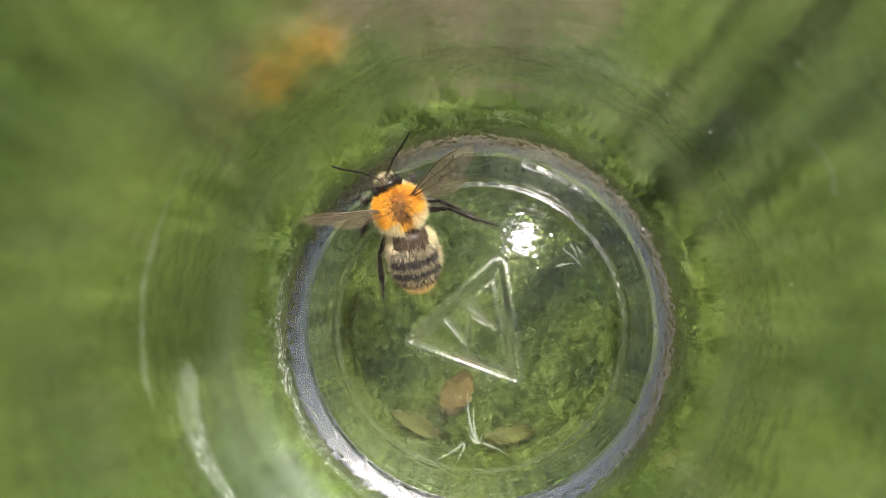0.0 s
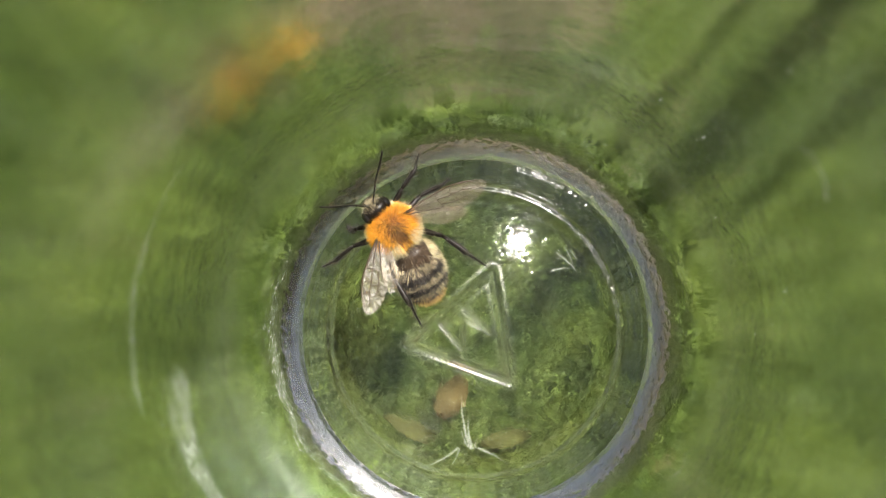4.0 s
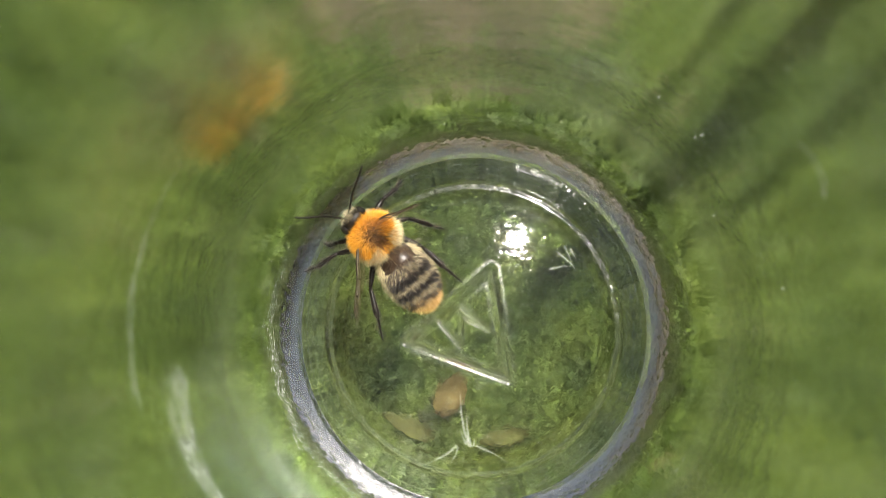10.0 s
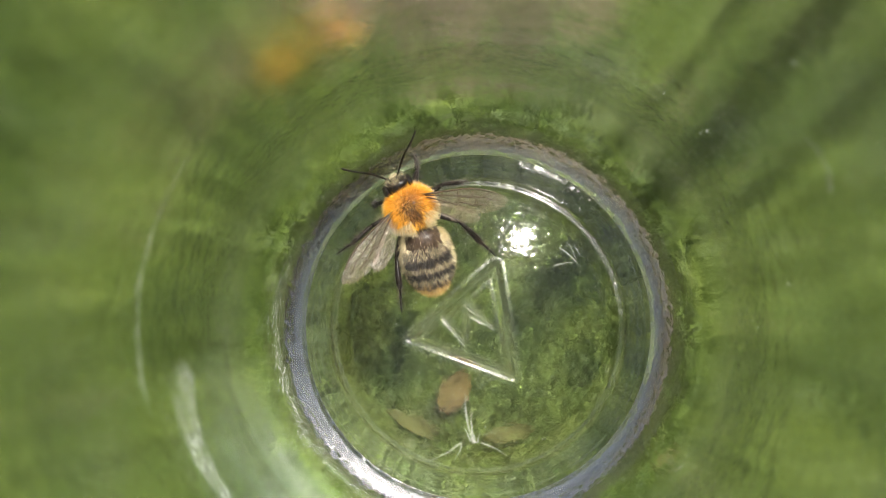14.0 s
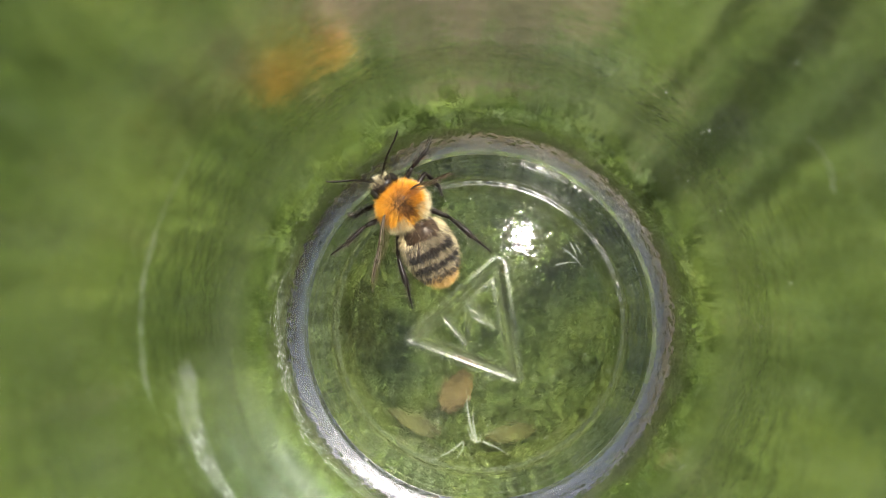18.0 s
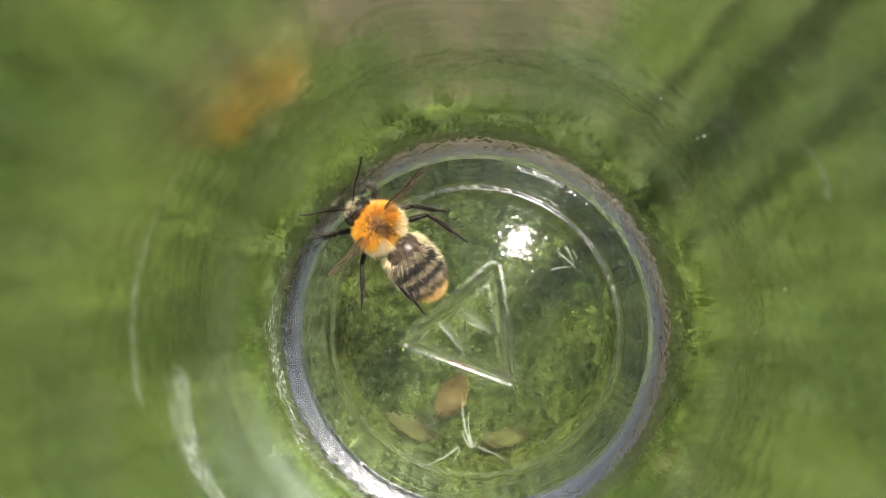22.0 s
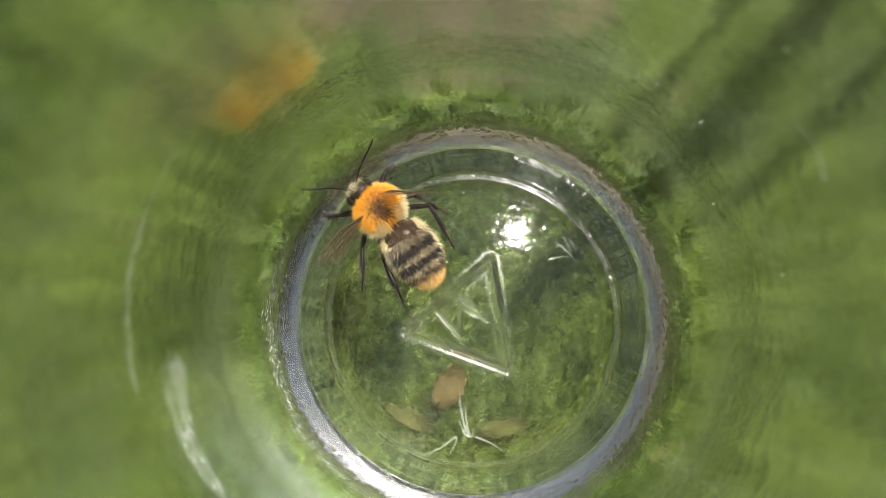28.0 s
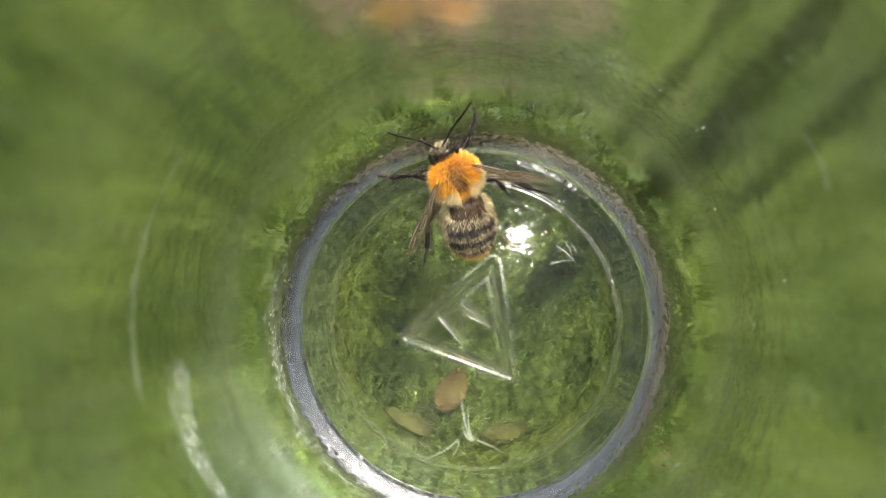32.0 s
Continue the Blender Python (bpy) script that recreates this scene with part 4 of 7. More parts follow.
    walk(abdomen, [
        (0, pose(0.00000, -0.00200, -0.00020, 18.1, -0.0, -15.0)), (0.5, pose(0.00000, -0.00200, -0.00020, 5.6, -0.0, -14.8)), (1, pose(0.00000, -0.00200, -0.00020, 19.9, -0.0, -14.7)),
        (1.5, pose(0.00000, -0.00200, -0.00020, 6.9, -0.0, -14.9)), (2, pose(0.00000, -0.00200, -0.00020, 11.9, -0.0, -14.9)), (2.5, pose(0.00000, -0.00200, -0.00020, 19.0, -0.0, -15.1)),
        (3, pose(0.00000, -0.00200, -0.00020, 13.1, -0.0, -14.8)), (3.5, pose(0.00000, -0.00200, -0.00020, 20.7, -0.0, -14.5)), (5.5, pose(0.00000, -0.00200, -0.00020, 15.7, -0.0, -14.8)),
        (6, pose(0.00000, -0.00200, -0.00020, 6.1, -0.0, -14.9)), (6.5, pose(0.00000, -0.00200, -0.00020, 6.3, -0.0, -15.0)), (7, pose(0.00000, -0.00200, -0.00020, 7.2, -0.0, -14.9)),
        (7.5, pose(0.00000, -0.00200, -0.00020, 5.8, -0.0, -14.5)), (8, pose(0.00000, -0.00200, -0.00020, 6.0, -0.0, -14.7)), (8.5, pose(0.00000, -0.00200, -0.00020, 6.6, -0.0, -14.9)),
        (9, pose(0.00000, -0.00200, -0.00020, 5.8, -0.0, -14.8)), (9.5, pose(0.00000, -0.00200, -0.00020, 16.6, -0.0, -15.2)), (10, pose(0.00000, -0.00200, -0.00020, 9.4, -0.0, -15.0)),
        (10.5, pose(0.00000, -0.00200, -0.00020, 17.2, -0.0, -14.7)), (11, pose(0.00000, -0.00200, -0.00020, 11.7, -0.0, -14.9)), (11.5, pose(0.00000, -0.00200, -0.00020, 6.3, -0.0, -14.9)),
        (12, pose(0.00000, -0.00200, -0.00020, 18.9, -0.0, -14.6)), (12.5, pose(0.00000, -0.00200, -0.00020, 13.0, -0.0, -14.8)), (13, pose(0.00000, -0.00200, -0.00020, 13.4, -0.0, -14.8)),
        (13.5, pose(0.00000, -0.00200, -0.00020, 15.3, -0.0, -14.9)), (14, pose(0.00000, -0.00200, -0.00020, 14.9, -0.0, -14.9)), (14.5, pose(0.00000, -0.00200, -0.00020, 14.8, -0.0, -14.8)),
        (16.5, pose(0.00000, -0.00200, -0.00020, 13.1, -0.0, -14.8)), (17, pose(0.00000, -0.00200, -0.00020, 9.0, -0.0, -15.0)), (17.5, pose(0.00000, -0.00200, -0.00020, 17.5, -0.0, -14.7)),
        (18, pose(0.00000, -0.00200, -0.00020, 12.0, -0.0, -14.9)), (18.5, pose(0.00000, -0.00200, -0.00020, 6.0, -0.0, -14.8)), (19, pose(0.00000, -0.00200, -0.00020, 5.6, -0.0, -14.7)),
        (19.5, pose(0.00000, -0.00200, -0.00020, 21.7, -0.0, -14.0)), (20, pose(0.00000, -0.00200, -0.00020, 5.6, -0.0, -14.8)), (20.5, pose(0.00000, -0.00200, -0.00020, 9.6, -0.0, -14.9)),
        (21, pose(0.00000, -0.00200, -0.00020, 14.6, -0.0, -14.8)), (21.5, pose(0.00000, -0.00200, -0.00020, 8.8, -0.0, -14.9)), (22, pose(0.00000, -0.00200, -0.00020, 11.8, -0.0, -14.9)),
        (22.5, pose(0.00000, -0.00200, -0.00020, 14.9, -0.0, -14.9)), (23, pose(0.00000, -0.00200, -0.00020, 10.7, -0.0, -14.9)), (23.5, pose(0.00000, -0.00200, -0.00020, 16.3, -0.0, -14.9)),
        (24, pose(0.00000, -0.00200, -0.00020, 20.2, -0.0, -14.8)), (24.5, pose(0.00000, -0.00200, -0.00020, 16.1, -0.0, -14.9)), (25, pose(0.00000, -0.00200, -0.00020, 17.2, -0.0, -15.2)),
        (25.5, pose(0.00000, -0.00200, -0.00020, 18.3, -0.0, -14.9)), (27.5, pose(0.00000, -0.00200, -0.00020, 7.2, -0.0, -15.5)), (28, pose(0.00000, -0.00200, -0.00020, 6.0, -0.0, -14.9)),
        (28.5, pose(0.00000, -0.00200, -0.00020, 5.2, -0.0, -14.6)), (29, pose(0.00000, -0.00200, -0.00020, 6.3, -0.0, -15.1)), (29.5, pose(0.00000, -0.00200, -0.00020, 15.1, -0.0, -14.8)),
        (30, pose(0.00000, -0.00200, -0.00020, 6.1, -0.0, -15.3)), (30.5, pose(0.00000, -0.00200, -0.00020, 16.4, -0.0, -15.1)), (31, pose(0.00000, -0.00200, -0.00020, 19.1, -0.0, -14.0)),
        (31.5, pose(0.00000, -0.00200, -0.00020, 10.5, -0.0, -15.0)), (32, pose(0.00000, -0.00200, -0.00020, 21.1, -0.0, -13.5)),
    ])
    walk(antennae[0], [
        (0, pose(-0.00045, 0.00095, 0.00035, 20.2, 0.0, 38.3)), (0.5, pose(-0.00045, 0.00095, 0.00035, 25.1, 0.0, 32.7)), (1, pose(-0.00045, 0.00095, 0.00035, 20.1, 0.0, 38.5)),
        (1.5, pose(-0.00045, 0.00095, 0.00035, 28.4, 0.0, 53.6)), (2, pose(-0.00045, 0.00095, 0.00035, 27.2, 0.0, 37.1)), (2.5, pose(-0.00045, 0.00095, 0.00035, 21.5, 0.0, 30.8)),
        (3, pose(-0.00045, 0.00095, 0.00035, 21.4, 0.0, 34.0)), (3.5, pose(-0.00045, 0.00095, 0.00035, 23.2, 0.0, 39.2)), (5.5, pose(-0.00045, 0.00095, 0.00035, 19.2, 0.0, 37.1)),
        (6, pose(-0.00045, 0.00095, 0.00035, 30.5, 0.0, 42.6)), (6.5, pose(-0.00045, 0.00095, 0.00035, 28.7, 0.0, 38.8)), (7, pose(-0.00045, 0.00095, 0.00035, 26.8, 0.0, 41.1)),
        (7.5, pose(-0.00045, 0.00095, 0.00035, 29.8, 0.0, 38.0)), (8, pose(-0.00045, 0.00095, 0.00035, 33.2, 0.0, 36.4)), (8.5, pose(-0.00045, 0.00095, 0.00035, 27.6, 0.0, 48.4)),
        (9, pose(-0.00045, 0.00095, 0.00035, 26.5, 0.0, 36.3)), (9.5, pose(-0.00045, 0.00095, 0.00035, 22.3, 0.0, 36.6)), (10, pose(-0.00045, 0.00095, 0.00035, 23.7, 0.0, 31.4)),
        (10.5, pose(-0.00045, 0.00095, 0.00035, 15.9, 0.0, 36.8)), (11, pose(-0.00045, 0.00095, 0.00035, 20.2, 0.0, 38.4)), (11.5, pose(-0.00045, 0.00095, 0.00035, 27.0, 0.0, 32.0)),
        (12, pose(-0.00045, 0.00095, 0.00035, 16.8, 0.0, 18.3)), (12.5, pose(-0.00045, 0.00095, 0.00035, 21.1, 0.0, 40.2)), (13, pose(-0.00045, 0.00095, 0.00035, 19.5, 0.0, 35.3)),
        (13.5, pose(-0.00045, 0.00095, 0.00035, 18.6, 0.0, 36.0)), (14, pose(-0.00045, 0.00095, 0.00035, 19.5, 0.0, 40.2)), (14.5, pose(-0.00045, 0.00095, 0.00035, 19.9, 0.0, 34.8)),
        (16.5, pose(-0.00045, 0.00095, 0.00035, 21.4, 0.0, 49.4)), (17, pose(-0.00045, 0.00095, 0.00035, 24.5, 0.0, 51.1)), (17.5, pose(-0.00045, 0.00095, 0.00035, 18.2, 0.0, 51.1)),
        (18, pose(-0.00045, 0.00095, 0.00035, 20.5, 0.0, 40.6)), (18.5, pose(-0.00045, 0.00095, 0.00035, 23.5, 0.0, 43.5)), (19, pose(-0.00045, 0.00095, 0.00035, 27.1, 0.0, 32.7)),
        (19.5, pose(-0.00045, 0.00095, 0.00035, 12.5, 0.0, 38.1)), (20, pose(-0.00045, 0.00095, 0.00035, 24.2, 0.0, 31.9)), (20.5, pose(-0.00045, 0.00095, 0.00035, 23.5, 0.0, 35.3)),
        (21, pose(-0.00045, 0.00095, 0.00035, 22.4, 0.0, 41.8)), (21.5, pose(-0.00045, 0.00095, 0.00035, 25.4, 0.0, 38.3)), (22, pose(-0.00045, 0.00095, 0.00035, 23.3, 0.0, 37.4)),
        (22.5, pose(-0.00045, 0.00095, 0.00035, 20.6, 0.0, 40.1)), (23, pose(-0.00045, 0.00095, 0.00035, 23.1, 0.0, 38.9)), (23.5, pose(-0.00045, 0.00095, 0.00035, 17.2, 0.0, 37.3)),
        (24, pose(-0.00045, 0.00095, 0.00035, 14.5, 0.0, 36.1)), (24.5, pose(-0.00045, 0.00095, 0.00035, 18.7, 0.0, 44.4)), (25, pose(-0.00045, 0.00095, 0.00035, 16.1, 0.0, 47.0)),
        (25.5, pose(-0.00045, 0.00095, 0.00035, 15.3, 0.0, 39.6)), (27.5, pose(-0.00045, 0.00095, 0.00035, 23.7, 0.0, 45.3)), (28, pose(-0.00045, 0.00095, 0.00035, 26.6, 0.0, 36.0)),
        (28.5, pose(-0.00045, 0.00095, 0.00035, 25.6, 0.0, 42.5)), (29, pose(-0.00045, 0.00095, 0.00035, 21.3, 0.0, 38.7)), (29.5, pose(-0.00045, 0.00095, 0.00035, 17.8, 0.0, 38.1)),
        (30, pose(-0.00045, 0.00095, 0.00035, 23.7, 0.0, 39.8)), (30.5, pose(-0.00045, 0.00095, 0.00035, 21.3, 0.0, 50.1)), (31, pose(-0.00045, 0.00095, 0.00035, 14.6, 0.0, 32.9)),
        (31.5, pose(-0.00045, 0.00095, 0.00035, 22.4, 0.0, 44.4)), (32, pose(-0.00045, 0.00095, 0.00035, 13.6, 0.0, 37.2)),
    ])
    walk(antennae[1], [
        (0, pose(0.00045, 0.00095, 0.00035, 17.8, -0.0, -47.4)), (0.5, pose(0.00045, 0.00095, 0.00035, 26.4, -0.0, -59.0)), (1, pose(0.00045, 0.00095, 0.00035, 20.0, -0.0, -35.0)),
        (1.5, pose(0.00045, 0.00095, 0.00035, 28.9, -0.0, -54.1)), (2, pose(0.00045, 0.00095, 0.00035, 25.5, -0.0, -51.4)), (2.5, pose(0.00045, 0.00095, 0.00035, 18.2, -0.0, -48.1)),
        (3, pose(0.00045, 0.00095, 0.00035, 22.6, -0.0, -52.2)), (3.5, pose(0.00045, 0.00095, 0.00035, 16.2, -0.0, -43.0)), (5.5, pose(0.00045, 0.00095, 0.00035, 15.4, -0.0, -46.7)),
        (6, pose(0.00045, 0.00095, 0.00035, 27.4, -0.0, -63.2)), (6.5, pose(0.00045, 0.00095, 0.00035, 25.1, -0.0, -55.1)), (7, pose(0.00045, 0.00095, 0.00035, 25.6, -0.0, -54.4)),
        (7.5, pose(0.00045, 0.00095, 0.00035, 26.5, -0.0, -59.9)), (8, pose(0.00045, 0.00095, 0.00035, 27.8, -0.0, -71.6)), (8.5, pose(0.00045, 0.00095, 0.00035, 27.7, -0.0, -52.7)),
        (9, pose(0.00045, 0.00095, 0.00035, 29.7, -0.0, -71.6)), (9.5, pose(0.00045, 0.00095, 0.00035, 21.7, -0.0, -46.1)), (10, pose(0.00045, 0.00095, 0.00035, 26.2, -0.0, -61.2)),
        (10.5, pose(0.00045, 0.00095, 0.00035, 19.2, -0.0, -45.9)), (11, pose(0.00045, 0.00095, 0.00035, 25.5, -0.0, -48.3)), (11.5, pose(0.00045, 0.00095, 0.00035, 26.6, -0.0, -59.8)),
        (12, pose(0.00045, 0.00095, 0.00035, 19.4, -0.0, -53.3)), (12.5, pose(0.00045, 0.00095, 0.00035, 25.3, -0.0, -49.8)), (13, pose(0.00045, 0.00095, 0.00035, 23.7, -0.0, -54.9)),
        (13.5, pose(0.00045, 0.00095, 0.00035, 20.9, -0.0, -49.1)), (14, pose(0.00045, 0.00095, 0.00035, 21.4, -0.0, -43.6)), (14.5, pose(0.00045, 0.00095, 0.00035, 22.8, -0.0, -48.3)),
        (16.5, pose(0.00045, 0.00095, 0.00035, 23.1, -0.0, -42.4)), (17, pose(0.00045, 0.00095, 0.00035, 25.4, -0.0, -52.7)), (17.5, pose(0.00045, 0.00095, 0.00035, 26.8, -0.0, -31.5)),
        (18, pose(0.00045, 0.00095, 0.00035, 23.9, -0.0, -54.9)), (18.5, pose(0.00045, 0.00095, 0.00035, 25.4, -0.0, -50.9)), (19, pose(0.00045, 0.00095, 0.00035, 27.2, -0.0, -70.0)),
        (19.5, pose(0.00045, 0.00095, 0.00035, 20.2, -0.0, -43.8)), (20, pose(0.00045, 0.00095, 0.00035, 28.7, -0.0, -66.4)), (20.5, pose(0.00045, 0.00095, 0.00035, 25.9, -0.0, -52.0)),
        (21, pose(0.00045, 0.00095, 0.00035, 27.0, -0.0, -52.3)), (21.5, pose(0.00045, 0.00095, 0.00035, 26.5, -0.0, -56.1)), (22, pose(0.00045, 0.00095, 0.00035, 27.3, -0.0, -56.8)),
        (22.5, pose(0.00045, 0.00095, 0.00035, 22.9, -0.0, -46.1)), (23, pose(0.00045, 0.00095, 0.00035, 23.9, -0.0, -52.3)), (23.5, pose(0.00045, 0.00095, 0.00035, 17.8, -0.0, -47.2)),
        (24, pose(0.00045, 0.00095, 0.00035, 9.1, -0.0, -37.0)), (24.5, pose(0.00045, 0.00095, 0.00035, 17.0, -0.0, -36.8)), (25, pose(0.00045, 0.00095, 0.00035, 14.4, -0.0, -27.9)),
        (25.5, pose(0.00045, 0.00095, 0.00035, 16.4, -0.0, -32.6)), (27.5, pose(0.00045, 0.00095, 0.00035, 31.0, -0.0, -82.7)), (28, pose(0.00045, 0.00095, 0.00035, 28.3, -0.0, -65.3)),
        (28.5, pose(0.00045, 0.00095, 0.00035, 30.8, -0.0, -77.9)), (29, pose(0.00045, 0.00095, 0.00035, 25.8, -0.0, -58.9)), (29.5, pose(0.00045, 0.00095, 0.00035, 19.3, -0.0, -47.0)),
        (30, pose(0.00045, 0.00095, 0.00035, 31.0, -0.0, -69.8)), (30.5, pose(0.00045, 0.00095, 0.00035, 22.5, -0.0, -46.3)), (31, pose(0.00045, 0.00095, 0.00035, 20.0, -0.0, -50.2)),
        (31.5, pose(0.00045, 0.00095, 0.00035, 23.3, -0.0, -47.6)), (32, pose(0.00045, 0.00095, 0.00035, 19.5, -0.0, -50.9)),
    ])
    walk(wings[-1], [
        (0, pose(-0.00175, 0.00070, 0.00145, 49.9, 63.8, 111.2)), (0.5, pose(-0.00175, 0.00070, 0.00145, 57.1, 60.5, 107.6)), (1, pose(-0.00175, 0.00070, 0.00145, 63.5, 66.8, -172.2)),
        (1.5, pose(-0.00175, 0.00070, 0.00145, 74.0, 47.2, 171.7)), (2, pose(-0.00175, 0.00070, 0.00145, 63.5, 66.8, -172.2)), (2.5, pose(-0.00175, 0.00070, 0.00145, 63.5, 66.8, -172.2)),
        (3, pose(-0.00175, 0.00070, 0.00145, 77.1, 43.3, 142.6)), (3.5, pose(-0.00175, 0.00070, 0.00145, 36.8, -0.0, 125.7)), (5.5, pose(-0.00175, 0.00070, 0.00145, 73.4, 47.9, 137.6)),
        (6, pose(-0.00175, 0.00070, 0.00145, 29.4, -0.0, 103.9)), (6.25, pose(-0.00175, 0.00070, 0.00145, 26.9, 36.6, 130.4)), (6.5, pose(-0.00175, 0.00070, 0.00145, 63.5, 66.8, -172.2)),
        (7, pose(-0.00175, 0.00070, 0.00145, 63.5, 66.8, -172.2)), (7.5, pose(-0.00175, 0.00070, 0.00145, 63.5, 66.8, -172.2)), (8, pose(-0.00175, 0.00070, 0.00145, 63.5, 66.8, -172.2)),
        (8.5, pose(-0.00175, 0.00070, 0.00145, 63.5, 66.8, -172.2)), (8.75, pose(-0.00175, 0.00070, 0.00145, 27.5, 36.5, 131.3)), (9, pose(-0.00175, 0.00070, 0.00145, 29.9, -0.0, 105.2)),
        (9.25, pose(-0.00175, 0.00070, 0.00145, 27.5, 36.5, 131.3)), (9.5, pose(-0.00175, 0.00070, 0.00145, 63.5, 66.8, -172.2)), (10, pose(-0.00175, 0.00070, 0.00145, 63.5, 66.8, -172.2)),
        (10.5, pose(-0.00175, 0.00070, 0.00145, 63.5, 66.8, -172.2)), (11, pose(-0.00175, 0.00070, 0.00145, 63.5, 66.8, -172.2)), (11.5, pose(-0.00175, 0.00070, 0.00145, 71.5, 49.9, 162.2)),
        (12, pose(-0.00175, 0.00070, 0.00145, 83.2, 32.5, 137.0)), (12.5, pose(-0.00175, 0.00070, 0.00145, 77.5, 42.7, -164.7)), (13, pose(-0.00175, 0.00070, 0.00145, 86.2, 24.9, -175.7)),
        (13.25, pose(-0.00175, 0.00070, 0.00145, 39.3, 25.8, 140.2)), (13.5, pose(-0.00175, 0.00070, 0.00145, 4.8, -0.0, 109.1)), (14, pose(-0.00175, 0.00070, 0.00145, 5.6, -0.0, 113.4)),
        (14.5, pose(-0.00175, 0.00070, 0.00145, 7.0, -0.0, 120.0)), (16.5, pose(-0.00175, 0.00070, 0.00145, 8.9, -0.0, 138.3)), (17, pose(-0.00175, 0.00070, 0.00145, 5.3, -0.0, 128.3)),
        (17.5, pose(-0.00175, 0.00070, 0.00145, 7.2, -0.0, 114.8)), (17.75, pose(-0.00175, 0.00070, 0.00145, 15.3, 38.4, 132.6)), (18, pose(-0.00175, 0.00070, 0.00145, 63.5, 66.8, -172.2)),
        (18.25, pose(-0.00175, 0.00070, 0.00145, 9.8, 39.8, 116.3)), (18.5, pose(-0.00175, 0.00070, 0.00145, 7.5, 0.0, 89.3)), (18.75, pose(-0.00175, 0.00070, 0.00145, 9.8, 39.8, 116.3)),
        (19, pose(-0.00175, 0.00070, 0.00145, 63.5, 66.8, -172.2)), (19.25, pose(-0.00175, 0.00070, 0.00145, 66.8, 49.9, 151.5)), (19.5, pose(-0.00175, 0.00070, 0.00145, 81.3, 36.6, 122.4)),
        (20, pose(-0.00175, 0.00070, 0.00145, 55.3, 61.4, 158.5)), (20.25, pose(-0.00175, 0.00070, 0.00145, 33.0, 32.4, 119.5)), (20.5, pose(-0.00175, 0.00070, 0.00145, 34.3, -0.0, 97.7)),
        (20.75, pose(-0.00175, 0.00070, 0.00145, 28.6, 36.2, 127.5)), (21, pose(-0.00175, 0.00070, 0.00145, 63.5, 66.8, -172.2)), (21.5, pose(-0.00175, 0.00070, 0.00145, 81.2, 36.7, -139.0)),
        (22, pose(-0.00175, 0.00070, 0.00145, 80.2, 38.5, 157.6)), (22.5, pose(-0.00175, 0.00070, 0.00145, 86.4, 24.2, 164.3)), (23, pose(-0.00175, 0.00070, 0.00145, 38.4, 67.4, 110.4)),
        (23.5, pose(-0.00175, 0.00070, 0.00145, 24.2, -0.0, 113.0)), (24, pose(-0.00175, 0.00070, 0.00145, 30.7, -0.0, 114.4)), (24.5, pose(-0.00175, 0.00070, 0.00145, 20.9, -0.0, 119.3)),
        (25, pose(-0.00175, 0.00070, 0.00145, 28.1, -0.0, 123.5)), (25.5, pose(-0.00175, 0.00070, 0.00145, 57.5, -44.1, 75.4)), (26.5, pose(-0.00175, 0.00070, 0.00145, 40.7, 11.9, 89.6)),
        (27.5, pose(-0.00175, 0.00070, 0.00145, 27.8, 69.4, 88.9)), (27.75, pose(-0.00175, 0.00070, 0.00145, 34.1, 14.7, 71.1)), (28, pose(-0.00175, 0.00070, 0.00145, 59.1, -34.6, 43.7)),
        (28.25, pose(-0.00175, 0.00070, 0.00145, 45.3, 10.0, 82.1)), (28.5, pose(-0.00175, 0.00070, 0.00145, 68.9, 52.5, 130.6)), (29, pose(-0.00175, 0.00070, 0.00145, 70.4, 51.0, 164.0)),
        (29.5, pose(-0.00175, 0.00070, 0.00145, 79.0, 40.4, 142.0)), (30, pose(-0.00175, 0.00070, 0.00145, 63.5, 66.8, -172.2)), (30.25, pose(-0.00175, 0.00070, 0.00145, 0.7, 41.7, 107.6)),
        (30.5, pose(-0.00175, 0.00070, 0.00145, -2.7, 0.0, 79.8)), (30.75, pose(-0.00175, 0.00070, 0.00145, 0.7, 41.7, 107.6)), (31, pose(-0.00175, 0.00070, 0.00145, 63.5, 66.8, -172.2)),
        (31.5, pose(-0.00175, 0.00070, 0.00145, 52.5, 62.7, 114.8)), (32, pose(-0.00175, 0.00070, 0.00145, 63.5, 66.8, -172.2)),
    ])
